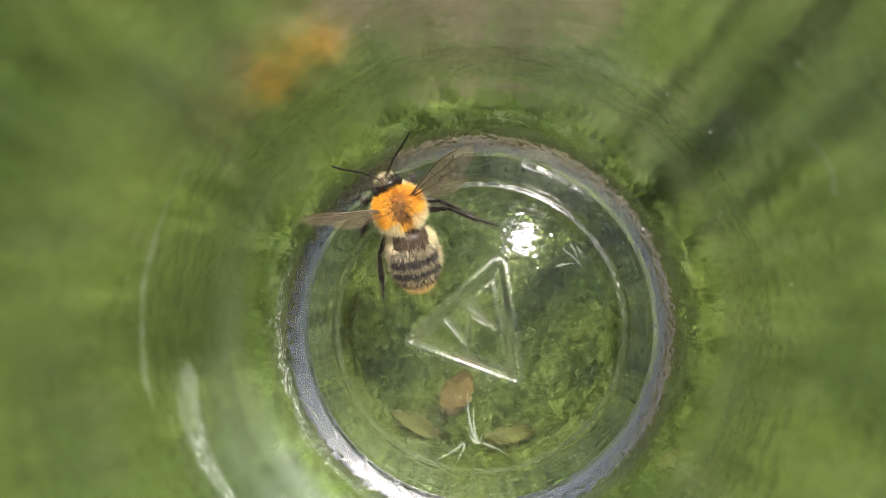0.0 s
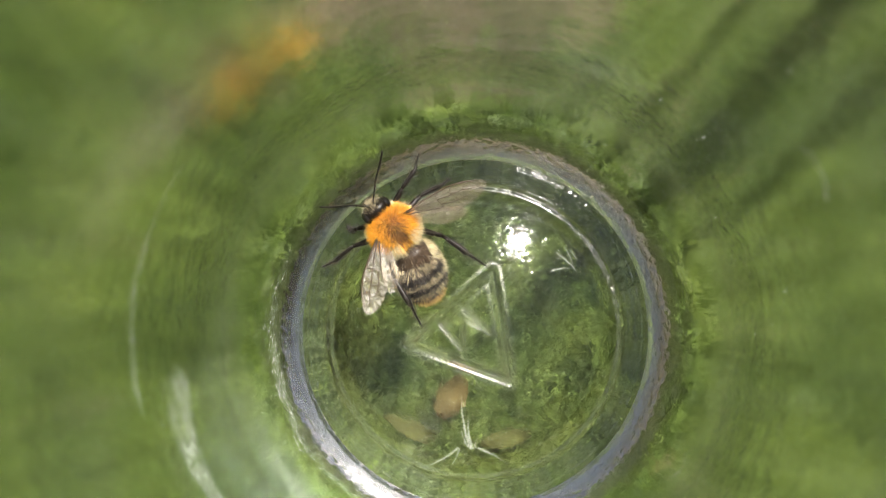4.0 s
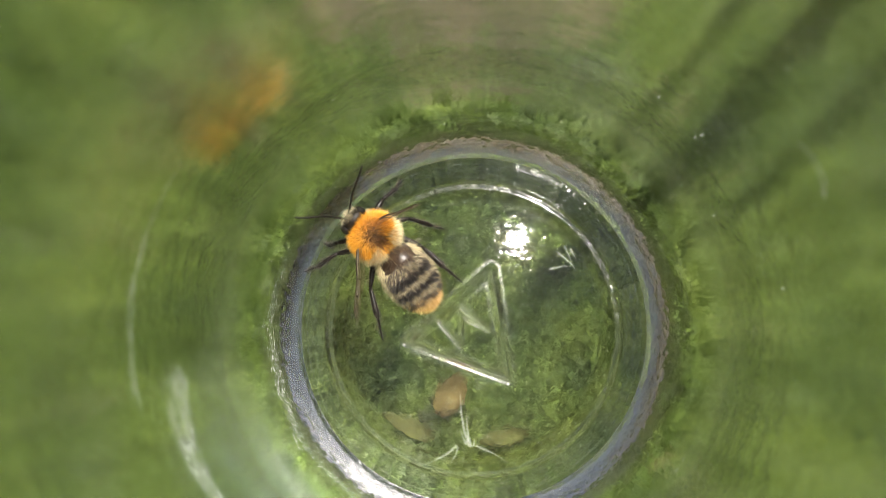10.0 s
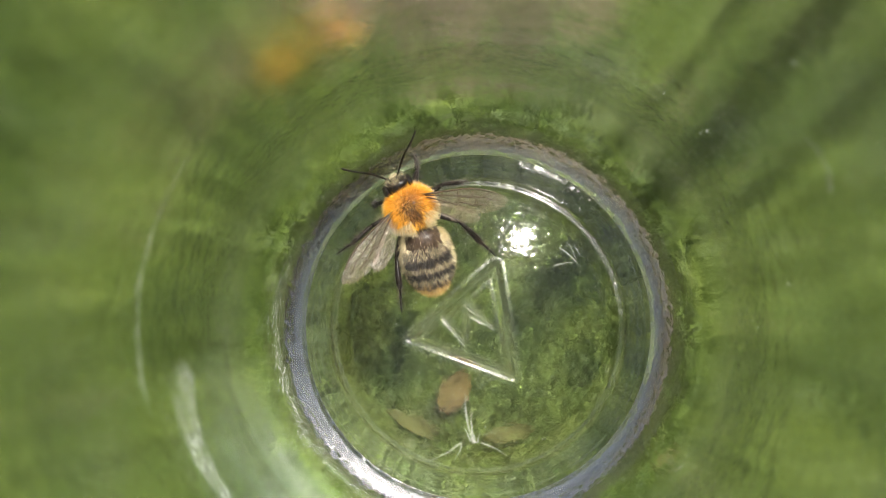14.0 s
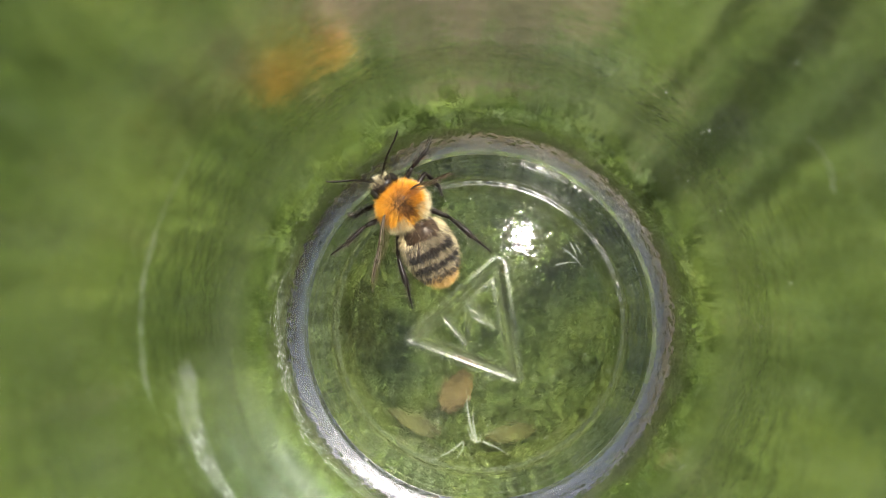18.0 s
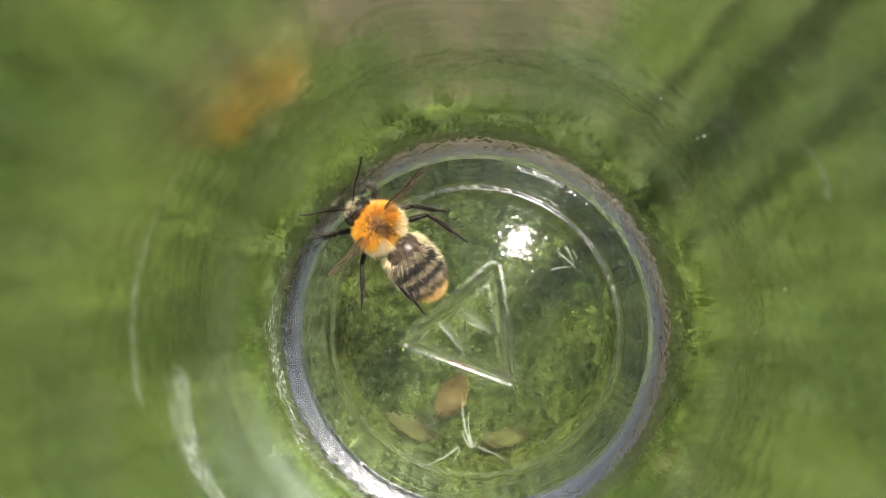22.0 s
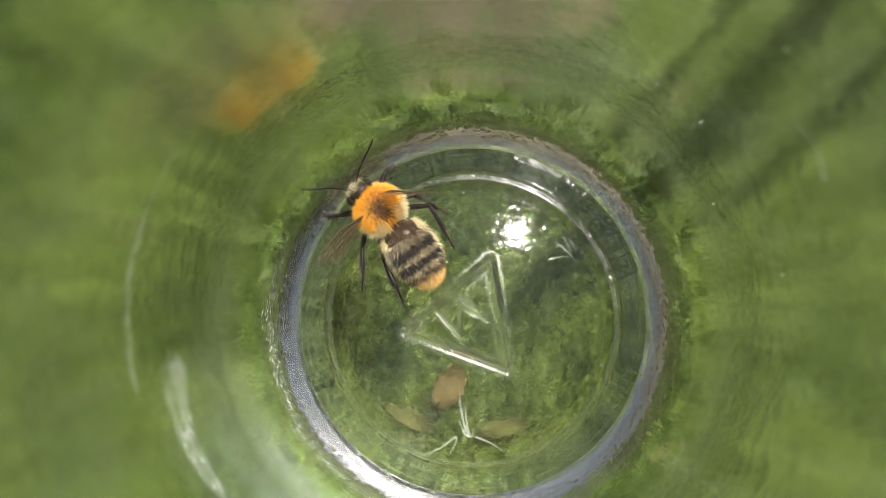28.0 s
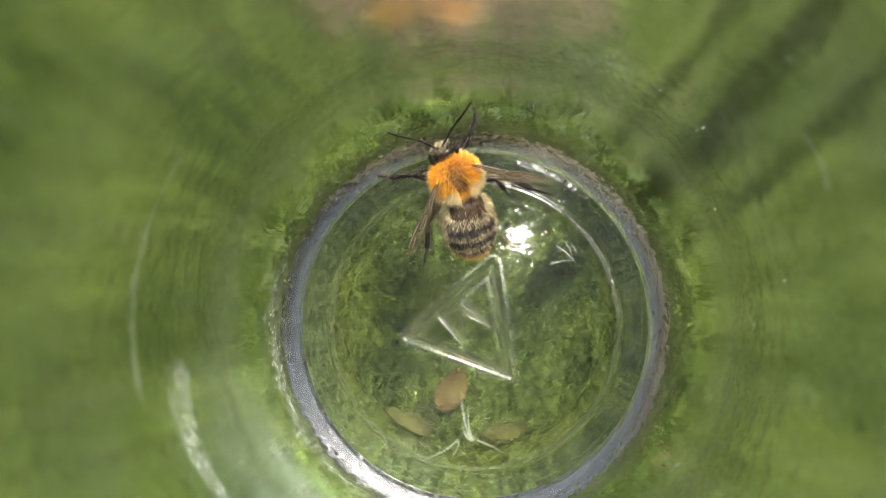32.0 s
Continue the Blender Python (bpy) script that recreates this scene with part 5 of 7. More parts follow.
    walk(wings[1], [
        (0, pose(0.00175, 0.00070, 0.00145, 30.3, -0.0, -70.3)), (0.5, pose(0.00175, 0.00070, 0.00145, 67.3, 35.6, -45.7)), (1, pose(0.00175, 0.00070, 0.00145, 31.1, -0.0, -68.8)),
        (1.25, pose(0.00175, 0.00070, 0.00145, 28.3, -33.3, -107.2)), (1.5, pose(0.00175, 0.00070, 0.00145, 63.0, -57.0, -171.9)), (2, pose(0.00175, 0.00070, 0.00145, 80.3, -38.4, 168.9)),
        (2.5, pose(0.00175, 0.00070, 0.00145, 73.1, -48.3, -174.8)), (2.75, pose(0.00175, 0.00070, 0.00145, 22.1, -34.5, -120.2)), (3, pose(0.00175, 0.00070, 0.00145, 0.9, -0.0, -94.2)),
        (3.5, pose(0.00175, 0.00070, 0.00145, 6.7, -0.0, -109.1)), (5.5, pose(0.00175, 0.00070, 0.00145, 20.9, -0.0, -90.9)), (5.75, pose(0.00175, 0.00070, 0.00145, 24.6, -35.1, -130.9)),
        (6, pose(0.00175, 0.00070, 0.00145, 67.9, -53.3, 159.1)), (6.5, pose(0.00175, 0.00070, 0.00145, 78.0, -41.9, -177.0)), (7, pose(0.00175, 0.00070, 0.00145, 74.2, -47.0, 154.3)),
        (7.5, pose(0.00175, 0.00070, 0.00145, 12.2, -71.0, -141.1)), (8, pose(0.00175, 0.00070, 0.00145, 9.6, -71.2, -129.2)), (8.25, pose(0.00175, 0.00070, 0.00145, 12.2, -10.6, -92.9)),
        (8.5, pose(0.00175, 0.00070, 0.00145, 54.5, 35.0, -44.4)), (8.667, pose(0.00175, 0.00070, 0.00145, 29.6, 6.8, -90.1)), (8.833, pose(0.00175, 0.00070, 0.00145, 30.2, -29.4, -126.6)),
        (9, pose(0.00175, 0.00070, 0.00145, 67.5, -53.7, 171.2)), (9.5, pose(0.00175, 0.00070, 0.00145, 82.7, -33.8, 167.4)), (10, pose(0.00175, 0.00070, 0.00145, 85.7, -26.4, 156.6)),
        (10.5, pose(0.00175, 0.00070, 0.00145, 80.2, -38.5, 173.1)), (11, pose(0.00175, 0.00070, 0.00145, 85.7, -26.4, 167.3)), (11.25, pose(0.00175, 0.00070, 0.00145, 53.8, -21.1, -153.5)),
        (11.5, pose(0.00175, 0.00070, 0.00145, 32.5, -0.0, -123.5)), (12, pose(0.00175, 0.00070, 0.00145, 80.0, -38.7, -162.2)), (12.25, pose(0.00175, 0.00070, 0.00145, 65.8, 0.9, -103.1)),
        (12.5, pose(0.00175, 0.00070, 0.00145, 94.5, 32.8, -40.1)), (12.75, pose(0.00175, 0.00070, 0.00145, 63.0, 1.9, -111.3)), (13, pose(0.00175, 0.00070, 0.00145, 80.7, -37.6, -178.4)),
        (13.5, pose(0.00175, 0.00070, 0.00145, 34.2, -0.0, -116.6)), (14, pose(0.00175, 0.00070, 0.00145, 21.3, -0.0, -118.5)), (14.5, pose(0.00175, 0.00070, 0.00145, 27.0, -0.0, -126.8)),
        (16.5, pose(0.00175, 0.00070, 0.00145, 8.8, -0.0, -137.9)), (17, pose(0.00175, 0.00070, 0.00145, 6.0, -0.0, -134.8)), (17.5, pose(0.00175, 0.00070, 0.00145, 33.0, -0.0, -156.1)),
        (18, pose(0.00175, 0.00070, 0.00145, 85.7, -26.3, 169.7)), (18.5, pose(0.00175, 0.00070, 0.00145, 69.9, -51.5, 168.7)), (19, pose(0.00175, 0.00070, 0.00145, 74.9, -46.1, 156.4)),
        (19.25, pose(0.00175, 0.00070, 0.00145, 32.0, -34.3, -113.2)), (19.5, pose(0.00175, 0.00070, 0.00145, 34.9, -0.0, -52.2)), (19.75, pose(0.00175, 0.00070, 0.00145, 33.1, -34.8, -117.5)),
        (20, pose(0.00175, 0.00070, 0.00145, 77.2, -43.1, 148.1)), (20.5, pose(0.00175, 0.00070, 0.00145, 70.9, -50.5, -175.2)), (21, pose(0.00175, 0.00070, 0.00145, 83.3, -32.5, 165.7)),
        (21.167, pose(0.00175, 0.00070, 0.00145, 63.1, -10.3, -143.7)), (21.333, pose(0.00175, 0.00070, 0.00145, 66.3, 18.6, -100.5)), (21.5, pose(0.00175, 0.00070, 0.00145, 93.1, 35.2, -45.0)),
        (21.75, pose(0.00175, 0.00070, 0.00145, 61.6, 0.6, -108.8)), (22, pose(0.00175, 0.00070, 0.00145, 77.7, -42.5, -168.4)), (22.5, pose(0.00175, 0.00070, 0.00145, 81.0, -37.0, -176.2)),
        (22.75, pose(0.00175, 0.00070, 0.00145, 42.1, -28.1, -126.8)), (23, pose(0.00175, 0.00070, 0.00145, 22.7, -0.0, -94.1)), (23.5, pose(0.00175, 0.00070, 0.00145, 31.7, -0.0, -111.9)),
        (24, pose(0.00175, 0.00070, 0.00145, 27.0, -0.0, -108.4)), (24.5, pose(0.00175, 0.00070, 0.00145, 14.5, -0.0, -114.7)), (25, pose(0.00175, 0.00070, 0.00145, 18.5, -0.0, -108.4)),
        (25.5, pose(0.00175, 0.00070, 0.00145, 33.3, -0.0, -115.3)), (27.5, pose(0.00175, 0.00070, 0.00145, 56.7, 42.7, -67.3)), (27.667, pose(0.00175, 0.00070, 0.00145, 35.9, 12.5, -118.3)),
        (27.833, pose(0.00175, 0.00070, 0.00145, 44.4, -21.6, -159.9)), (28, pose(0.00175, 0.00070, 0.00145, 80.9, -37.2, 140.7)), (28.5, pose(0.00175, 0.00070, 0.00145, 81.0, -37.0, 132.2)),
        (29, pose(0.00175, 0.00070, 0.00145, 84.8, -28.8, 154.4)), (29.25, pose(0.00175, 0.00070, 0.00145, 45.1, -30.8, -131.4)), (29.5, pose(0.00175, 0.00070, 0.00145, 29.2, -0.0, -73.1)),
        (29.75, pose(0.00175, 0.00070, 0.00145, 37.8, -34.1, -133.3)), (30, pose(0.00175, 0.00070, 0.00145, 81.0, -37.0, 143.3)), (30.5, pose(0.00175, 0.00070, 0.00145, 80.2, -38.4, -157.7)),
        (30.75, pose(0.00175, 0.00070, 0.00145, 40.8, -12.8, -88.0)), (31, pose(0.00175, 0.00070, 0.00145, 44.9, 30.3, -35.7)), (31.5, pose(0.00175, 0.00070, 0.00145, 24.3, -0.0, -76.2)),
        (31.75, pose(0.00175, 0.00070, 0.00145, 17.6, -38.0, -111.7)), (32, pose(0.00175, 0.00070, 0.00145, 63.5, -66.8, 172.2)),
    ])
    walk(legs["front", -1][0], [
        (0, pose(-0.00125, 0.00140, -0.00140, -61.0, -1.9, 80.4)), (0.25, pose(-0.00125, 0.00140, -0.00140, -23.6, -9.5, 66.8)), (0.5, pose(-0.00125, 0.00140, -0.00140, 14.6, -7.1, 51.4)),
        (1, pose(-0.00125, 0.00140, -0.00140, -23.9, -5.0, 64.1)), (2, pose(-0.00125, 0.00140, -0.00140, -18.5, -7.3, 50.0)), (3, pose(-0.00125, 0.00140, -0.00140, -24.3, -6.4, 56.1)),
        (3.5, pose(-0.00125, 0.00140, -0.00140, -52.4, -2.7, 76.2)), (6, pose(-0.00125, 0.00140, -0.00140, -14.0, -5.9, 59.0)), (6.5, pose(-0.00125, 0.00140, -0.00140, -5.9, -3.7, 70.9)),
        (7, pose(-0.00125, 0.00140, -0.00140, -8.5, -5.2, 63.0)), (8.5, pose(-0.00125, 0.00140, -0.00140, -6.7, -5.2, 62.9)), (9.5, pose(-0.00125, 0.00140, -0.00140, -21.1, -6.4, 55.7)),
        (10.5, pose(-0.00125, 0.00140, -0.00140, -45.3, -5.4, 61.5)), (10.75, pose(-0.00125, 0.00140, -0.00140, -17.1, -21.6, 5.8)), (11, pose(-0.00125, 0.00140, -0.00140, 12.2, -7.2, -50.7)),
        (11.25, pose(-0.00125, 0.00140, -0.00140, 2.9, -11.2, 3.3)), (11.5, pose(-0.00125, 0.00140, -0.00140, -5.8, -6.2, 57.1)), (12, pose(-0.00125, 0.00140, -0.00140, -43.1, 1.1, 95.3)),
        (13, pose(-0.00125, 0.00140, -0.00140, -44.1, -5.4, 62.0)), (14, pose(-0.00125, 0.00140, -0.00140, -53.3, -2.8, 76.1)), (14.5, pose(-0.00125, 0.00140, -0.00140, -40.6, -4.6, 66.2)),
        (16.5, pose(-0.00125, 0.00140, -0.00140, -50.7, -6.1, 57.8)), (17, pose(-0.00125, 0.00140, -0.00140, -21.8, -5.6, 60.9)), (18, pose(-0.00125, 0.00140, -0.00140, -32.3, -3.9, 70.0)),
        (18.5, pose(-0.00125, 0.00140, -0.00140, -0.9, -5.8, 59.7)), (19, pose(-0.00125, 0.00140, -0.00140, 2.0, -5.5, 61.1)), (20, pose(-0.00125, 0.00140, -0.00140, 1.8, -8.7, 39.9)),
        (21, pose(-0.00125, 0.00140, -0.00140, -26.0, -4.0, 69.7)), (22, pose(-0.00125, 0.00140, -0.00140, -20.7, -7.0, 52.4)), (22.5, pose(-0.00125, 0.00140, -0.00140, -43.7, -1.8, 80.9)),
        (23.5, pose(-0.00125, 0.00140, -0.00140, -47.8, -3.8, 70.6)), (24.25, pose(-0.00125, 0.00140, -0.00140, -43.0, -9.7, 19.6)), (25, pose(-0.00125, 0.00140, -0.00140, -35.3, -9.6, -32.1)),
        (25.25, pose(-0.00125, 0.00140, -0.00140, -40.1, -8.3, 19.6)), (25.5, pose(-0.00125, 0.00140, -0.00140, -42.1, -3.8, 70.7)), (28, pose(-0.00125, 0.00140, -0.00140, -8.9, -6.6, 54.9)),
        (30, pose(-0.00125, 0.00140, -0.00140, -14.8, -4.3, 68.1)), (30.5, pose(-0.00125, 0.00140, -0.00140, -27.5, -4.5, 66.9)), (31.5, pose(-0.00125, 0.00140, -0.00140, -5.5, -6.7, 53.7)),
        (32, pose(-0.00125, 0.00140, -0.00140, -63.3, -0.4, 87.8)),
    ])
    walk(legs["front", -1][1], [
        (0, pose(0.00000, 0.00260, 0.00000, -20.5, 10.9, 0.0)), (0.5, pose(0.00000, 0.00260, 0.00000, -20.5, -29.3, -0.0)), (1, pose(0.00000, 0.00260, 0.00000, -29.9, -1.6, 0.0)),
        (2, pose(0.00000, 0.00260, 0.00000, -32.1, -14.5, -0.0)), (3, pose(0.00000, 0.00260, 0.00000, -32.6, -8.5, 0.0)), (3.5, pose(0.00000, 0.00260, 0.00000, -29.0, 7.8, -0.0)),
        (6, pose(0.00000, 0.00260, 0.00000, -74.5, -7.0, -0.0)), (6.5, pose(0.00000, 0.00260, 0.00000, -89.6, 6.2, 0.0)), (7, pose(0.00000, 0.00260, 0.00000, -75.8, -3.2, 0.0)),
        (8.5, pose(0.00000, 0.00260, 0.00000, -81.4, -3.5, 0.0)), (9.5, pose(0.00000, 0.00260, 0.00000, -32.6, -9.3, -0.0)), (10.5, pose(0.00000, 0.00260, 0.00000, -32.0, -3.3, -0.0)),
        (11, pose(0.00000, 0.00260, 0.00000, -20.5, -44.0, -0.0)), (11.5, pose(0.00000, 0.00260, 0.00000, -66.8, -10.3, 0.0)), (12, pose(0.00000, 0.00260, 0.00000, -33.5, 22.1, 0.0)),
        (13, pose(0.00000, 0.00260, 0.00000, -32.9, -2.9, 0.0)), (14, pose(0.00000, 0.00260, 0.00000, -31.7, 7.7, -0.0)), (14.5, pose(0.00000, 0.00260, 0.00000, -32.8, 0.3, -0.0)),
        (16.5, pose(0.00000, 0.00260, 0.00000, -33.8, -6.0, 0.0)), (17, pose(0.00000, 0.00260, 0.00000, -65.3, -4.5, -0.0)), (18, pose(0.00000, 0.00260, 0.00000, -31.8, 3.5, 0.0)),
        (18.5, pose(0.00000, 0.00260, 0.00000, -55.3, -8.3, -0.0)), (19, pose(0.00000, 0.00260, 0.00000, -69.0, -7.0, 0.0)), (20, pose(0.00000, 0.00260, 0.00000, -30.7, -30.2, -0.0)),
        (21, pose(0.00000, 0.00260, 0.00000, -32.2, 3.4, 0.0)), (22, pose(0.00000, 0.00260, 0.00000, -29.3, -12.1, -0.0)), (22.5, pose(0.00000, 0.00260, 0.00000, -33.3, 11.6, -0.0)),
        (23.5, pose(0.00000, 0.00260, 0.00000, -31.7, 3.7, 0.0)), (25, pose(0.00000, 0.00260, 0.00000, -30.3, -58.7, 0.0)), (25.5, pose(0.00000, 0.00260, 0.00000, -32.0, 3.8, -0.0)),
        (28, pose(0.00000, 0.00260, 0.00000, -53.9, -12.0, -0.0)), (30, pose(0.00000, 0.00260, 0.00000, -57.3, 2.4, 0.0)), (30.5, pose(0.00000, 0.00260, 0.00000, -29.3, 0.9, 0.0)),
        (31.5, pose(0.00000, 0.00260, 0.00000, -31.6, -14.0, -0.0)), (32, pose(0.00000, 0.00260, 0.00000, -20.5, 16.4, 0.0)),
    ])
    walk(legs["middle", -1][0], [
        (0, pose(-0.00160, 0.00000, -0.00160, -49.9, 1.1, 95.5)), (1, pose(-0.00160, 0.00000, -0.00160, -16.6, -0.5, 87.6)), (1.5, pose(-0.00160, 0.00000, -0.00160, 14.8, -7.8, 46.6)),
        (2, pose(-0.00160, 0.00000, -0.00160, 10.6, 0.1, 90.3)), (2.5, pose(-0.00160, 0.00000, -0.00160, 9.8, -8.8, 39.5)), (3, pose(-0.00160, 0.00000, -0.00160, -26.7, -4.8, 65.0)),
        (3.5, pose(-0.00160, 0.00000, -0.00160, -20.0, -3.0, 74.7)), (5.5, pose(-0.00160, 0.00000, -0.00160, 10.8, -8.8, 39.6)), (6.5, pose(-0.00160, 0.00000, -0.00160, 0.1, -0.8, 86.1)),
        (7, pose(-0.00160, 0.00000, -0.00160, -7.4, -4.0, 69.5)), (7.5, pose(-0.00160, 0.00000, -0.00160, -3.6, 3.5, 107.6)), (8, pose(-0.00160, 0.00000, -0.00160, -8.2, -7.2, 51.0)),
        (8.5, pose(-0.00160, 0.00000, -0.00160, -13.3, -2.6, 77.0)), (9, pose(-0.00160, 0.00000, -0.00160, 10.9, 4.7, 114.2)), (9.5, pose(-0.00160, 0.00000, -0.00160, 1.2, 0.1, 90.6)),
        (10, pose(-0.00160, 0.00000, -0.00160, -3.9, -7.3, 50.2)), (10.5, pose(-0.00160, 0.00000, -0.00160, 2.1, -1.5, 82.3)), (11, pose(-0.00160, 0.00000, -0.00160, 14.9, 7.0, 127.6)),
        (11.5, pose(-0.00160, 0.00000, -0.00160, 14.4, -2.6, 77.0)), (12, pose(-0.00160, 0.00000, -0.00160, 8.9, -8.0, 45.6)), (12.5, pose(-0.00160, 0.00000, -0.00160, -12.3, -7.5, 48.8)),
        (13, pose(-0.00160, 0.00000, -0.00160, 15.2, 5.1, 116.4)), (13.5, pose(-0.00160, 0.00000, -0.00160, -3.4, -7.1, 51.4)), (14, pose(-0.00160, 0.00000, -0.00160, 13.2, -1.3, 83.7)),
        (14.5, pose(-0.00160, 0.00000, -0.00160, -0.8, -6.4, 55.7)), (16.5, pose(-0.00160, 0.00000, -0.00160, 11.6, -4.7, 65.6)), (17, pose(-0.00160, 0.00000, -0.00160, -13.0, -5.8, 59.6)),
        (17.5, pose(-0.00160, 0.00000, -0.00160, 9.5, -9.4, 34.5)), (18, pose(-0.00160, 0.00000, -0.00160, 11.3, -3.7, 71.4)), (18.5, pose(-0.00160, 0.00000, -0.00160, 10.4, 3.9, 110.1)),
        (19, pose(-0.00160, 0.00000, -0.00160, -10.6, -6.1, 57.7)), (19.5, pose(-0.00160, 0.00000, -0.00160, -34.6, -0.9, 85.4)), (20, pose(-0.00160, 0.00000, -0.00160, 11.0, -0.3, 88.4)),
        (20.5, pose(-0.00160, 0.00000, -0.00160, 18.5, -9.0, 37.2)), (21, pose(-0.00160, 0.00000, -0.00160, 3.6, -1.6, 82.0)), (21.5, pose(-0.00160, 0.00000, -0.00160, 14.2, -8.0, 45.1)),
        (22, pose(-0.00160, 0.00000, -0.00160, 13.3, 4.2, 111.4)), (22.5, pose(-0.00160, 0.00000, -0.00160, -10.2, -6.1, 57.6)), (23, pose(-0.00160, 0.00000, -0.00160, 10.9, -9.1, 37.0)),
        (23.5, pose(-0.00160, 0.00000, -0.00160, -18.3, -5.1, 63.5)), (24, pose(-0.00160, 0.00000, -0.00160, 7.5, -8.4, 42.7)), (24.5, pose(-0.00160, 0.00000, -0.00160, -17.6, -4.4, 67.2)),
        (25, pose(-0.00160, 0.00000, -0.00160, -14.3, -3.8, 70.8)), (25.5, pose(-0.00160, 0.00000, -0.00160, -1.8, 1.4, 97.0)), (27.5, pose(-0.00160, 0.00000, -0.00160, 11.5, -6.9, 52.7)),
        (28, pose(-0.00160, 0.00000, -0.00160, 11.2, 5.1, 116.5)), (28.5, pose(-0.00160, 0.00000, -0.00160, 13.8, -7.3, 50.2)), (29, pose(-0.00160, 0.00000, -0.00160, 16.6, -7.2, 50.6)),
        (29.5, pose(-0.00160, 0.00000, -0.00160, -7.2, -8.1, 44.4)), (30, pose(-0.00160, 0.00000, -0.00160, 8.8, 2.3, 101.4)), (30.5, pose(-0.00160, 0.00000, -0.00160, -15.2, -1.8, 81.0)),
        (31, pose(-0.00160, 0.00000, -0.00160, -10.2, -0.1, 89.5)), (31.5, pose(-0.00160, 0.00000, -0.00160, -13.9, -1.1, 84.4)), (32, pose(-0.00160, 0.00000, -0.00160, -15.3, -6.9, 52.6)),
    ])
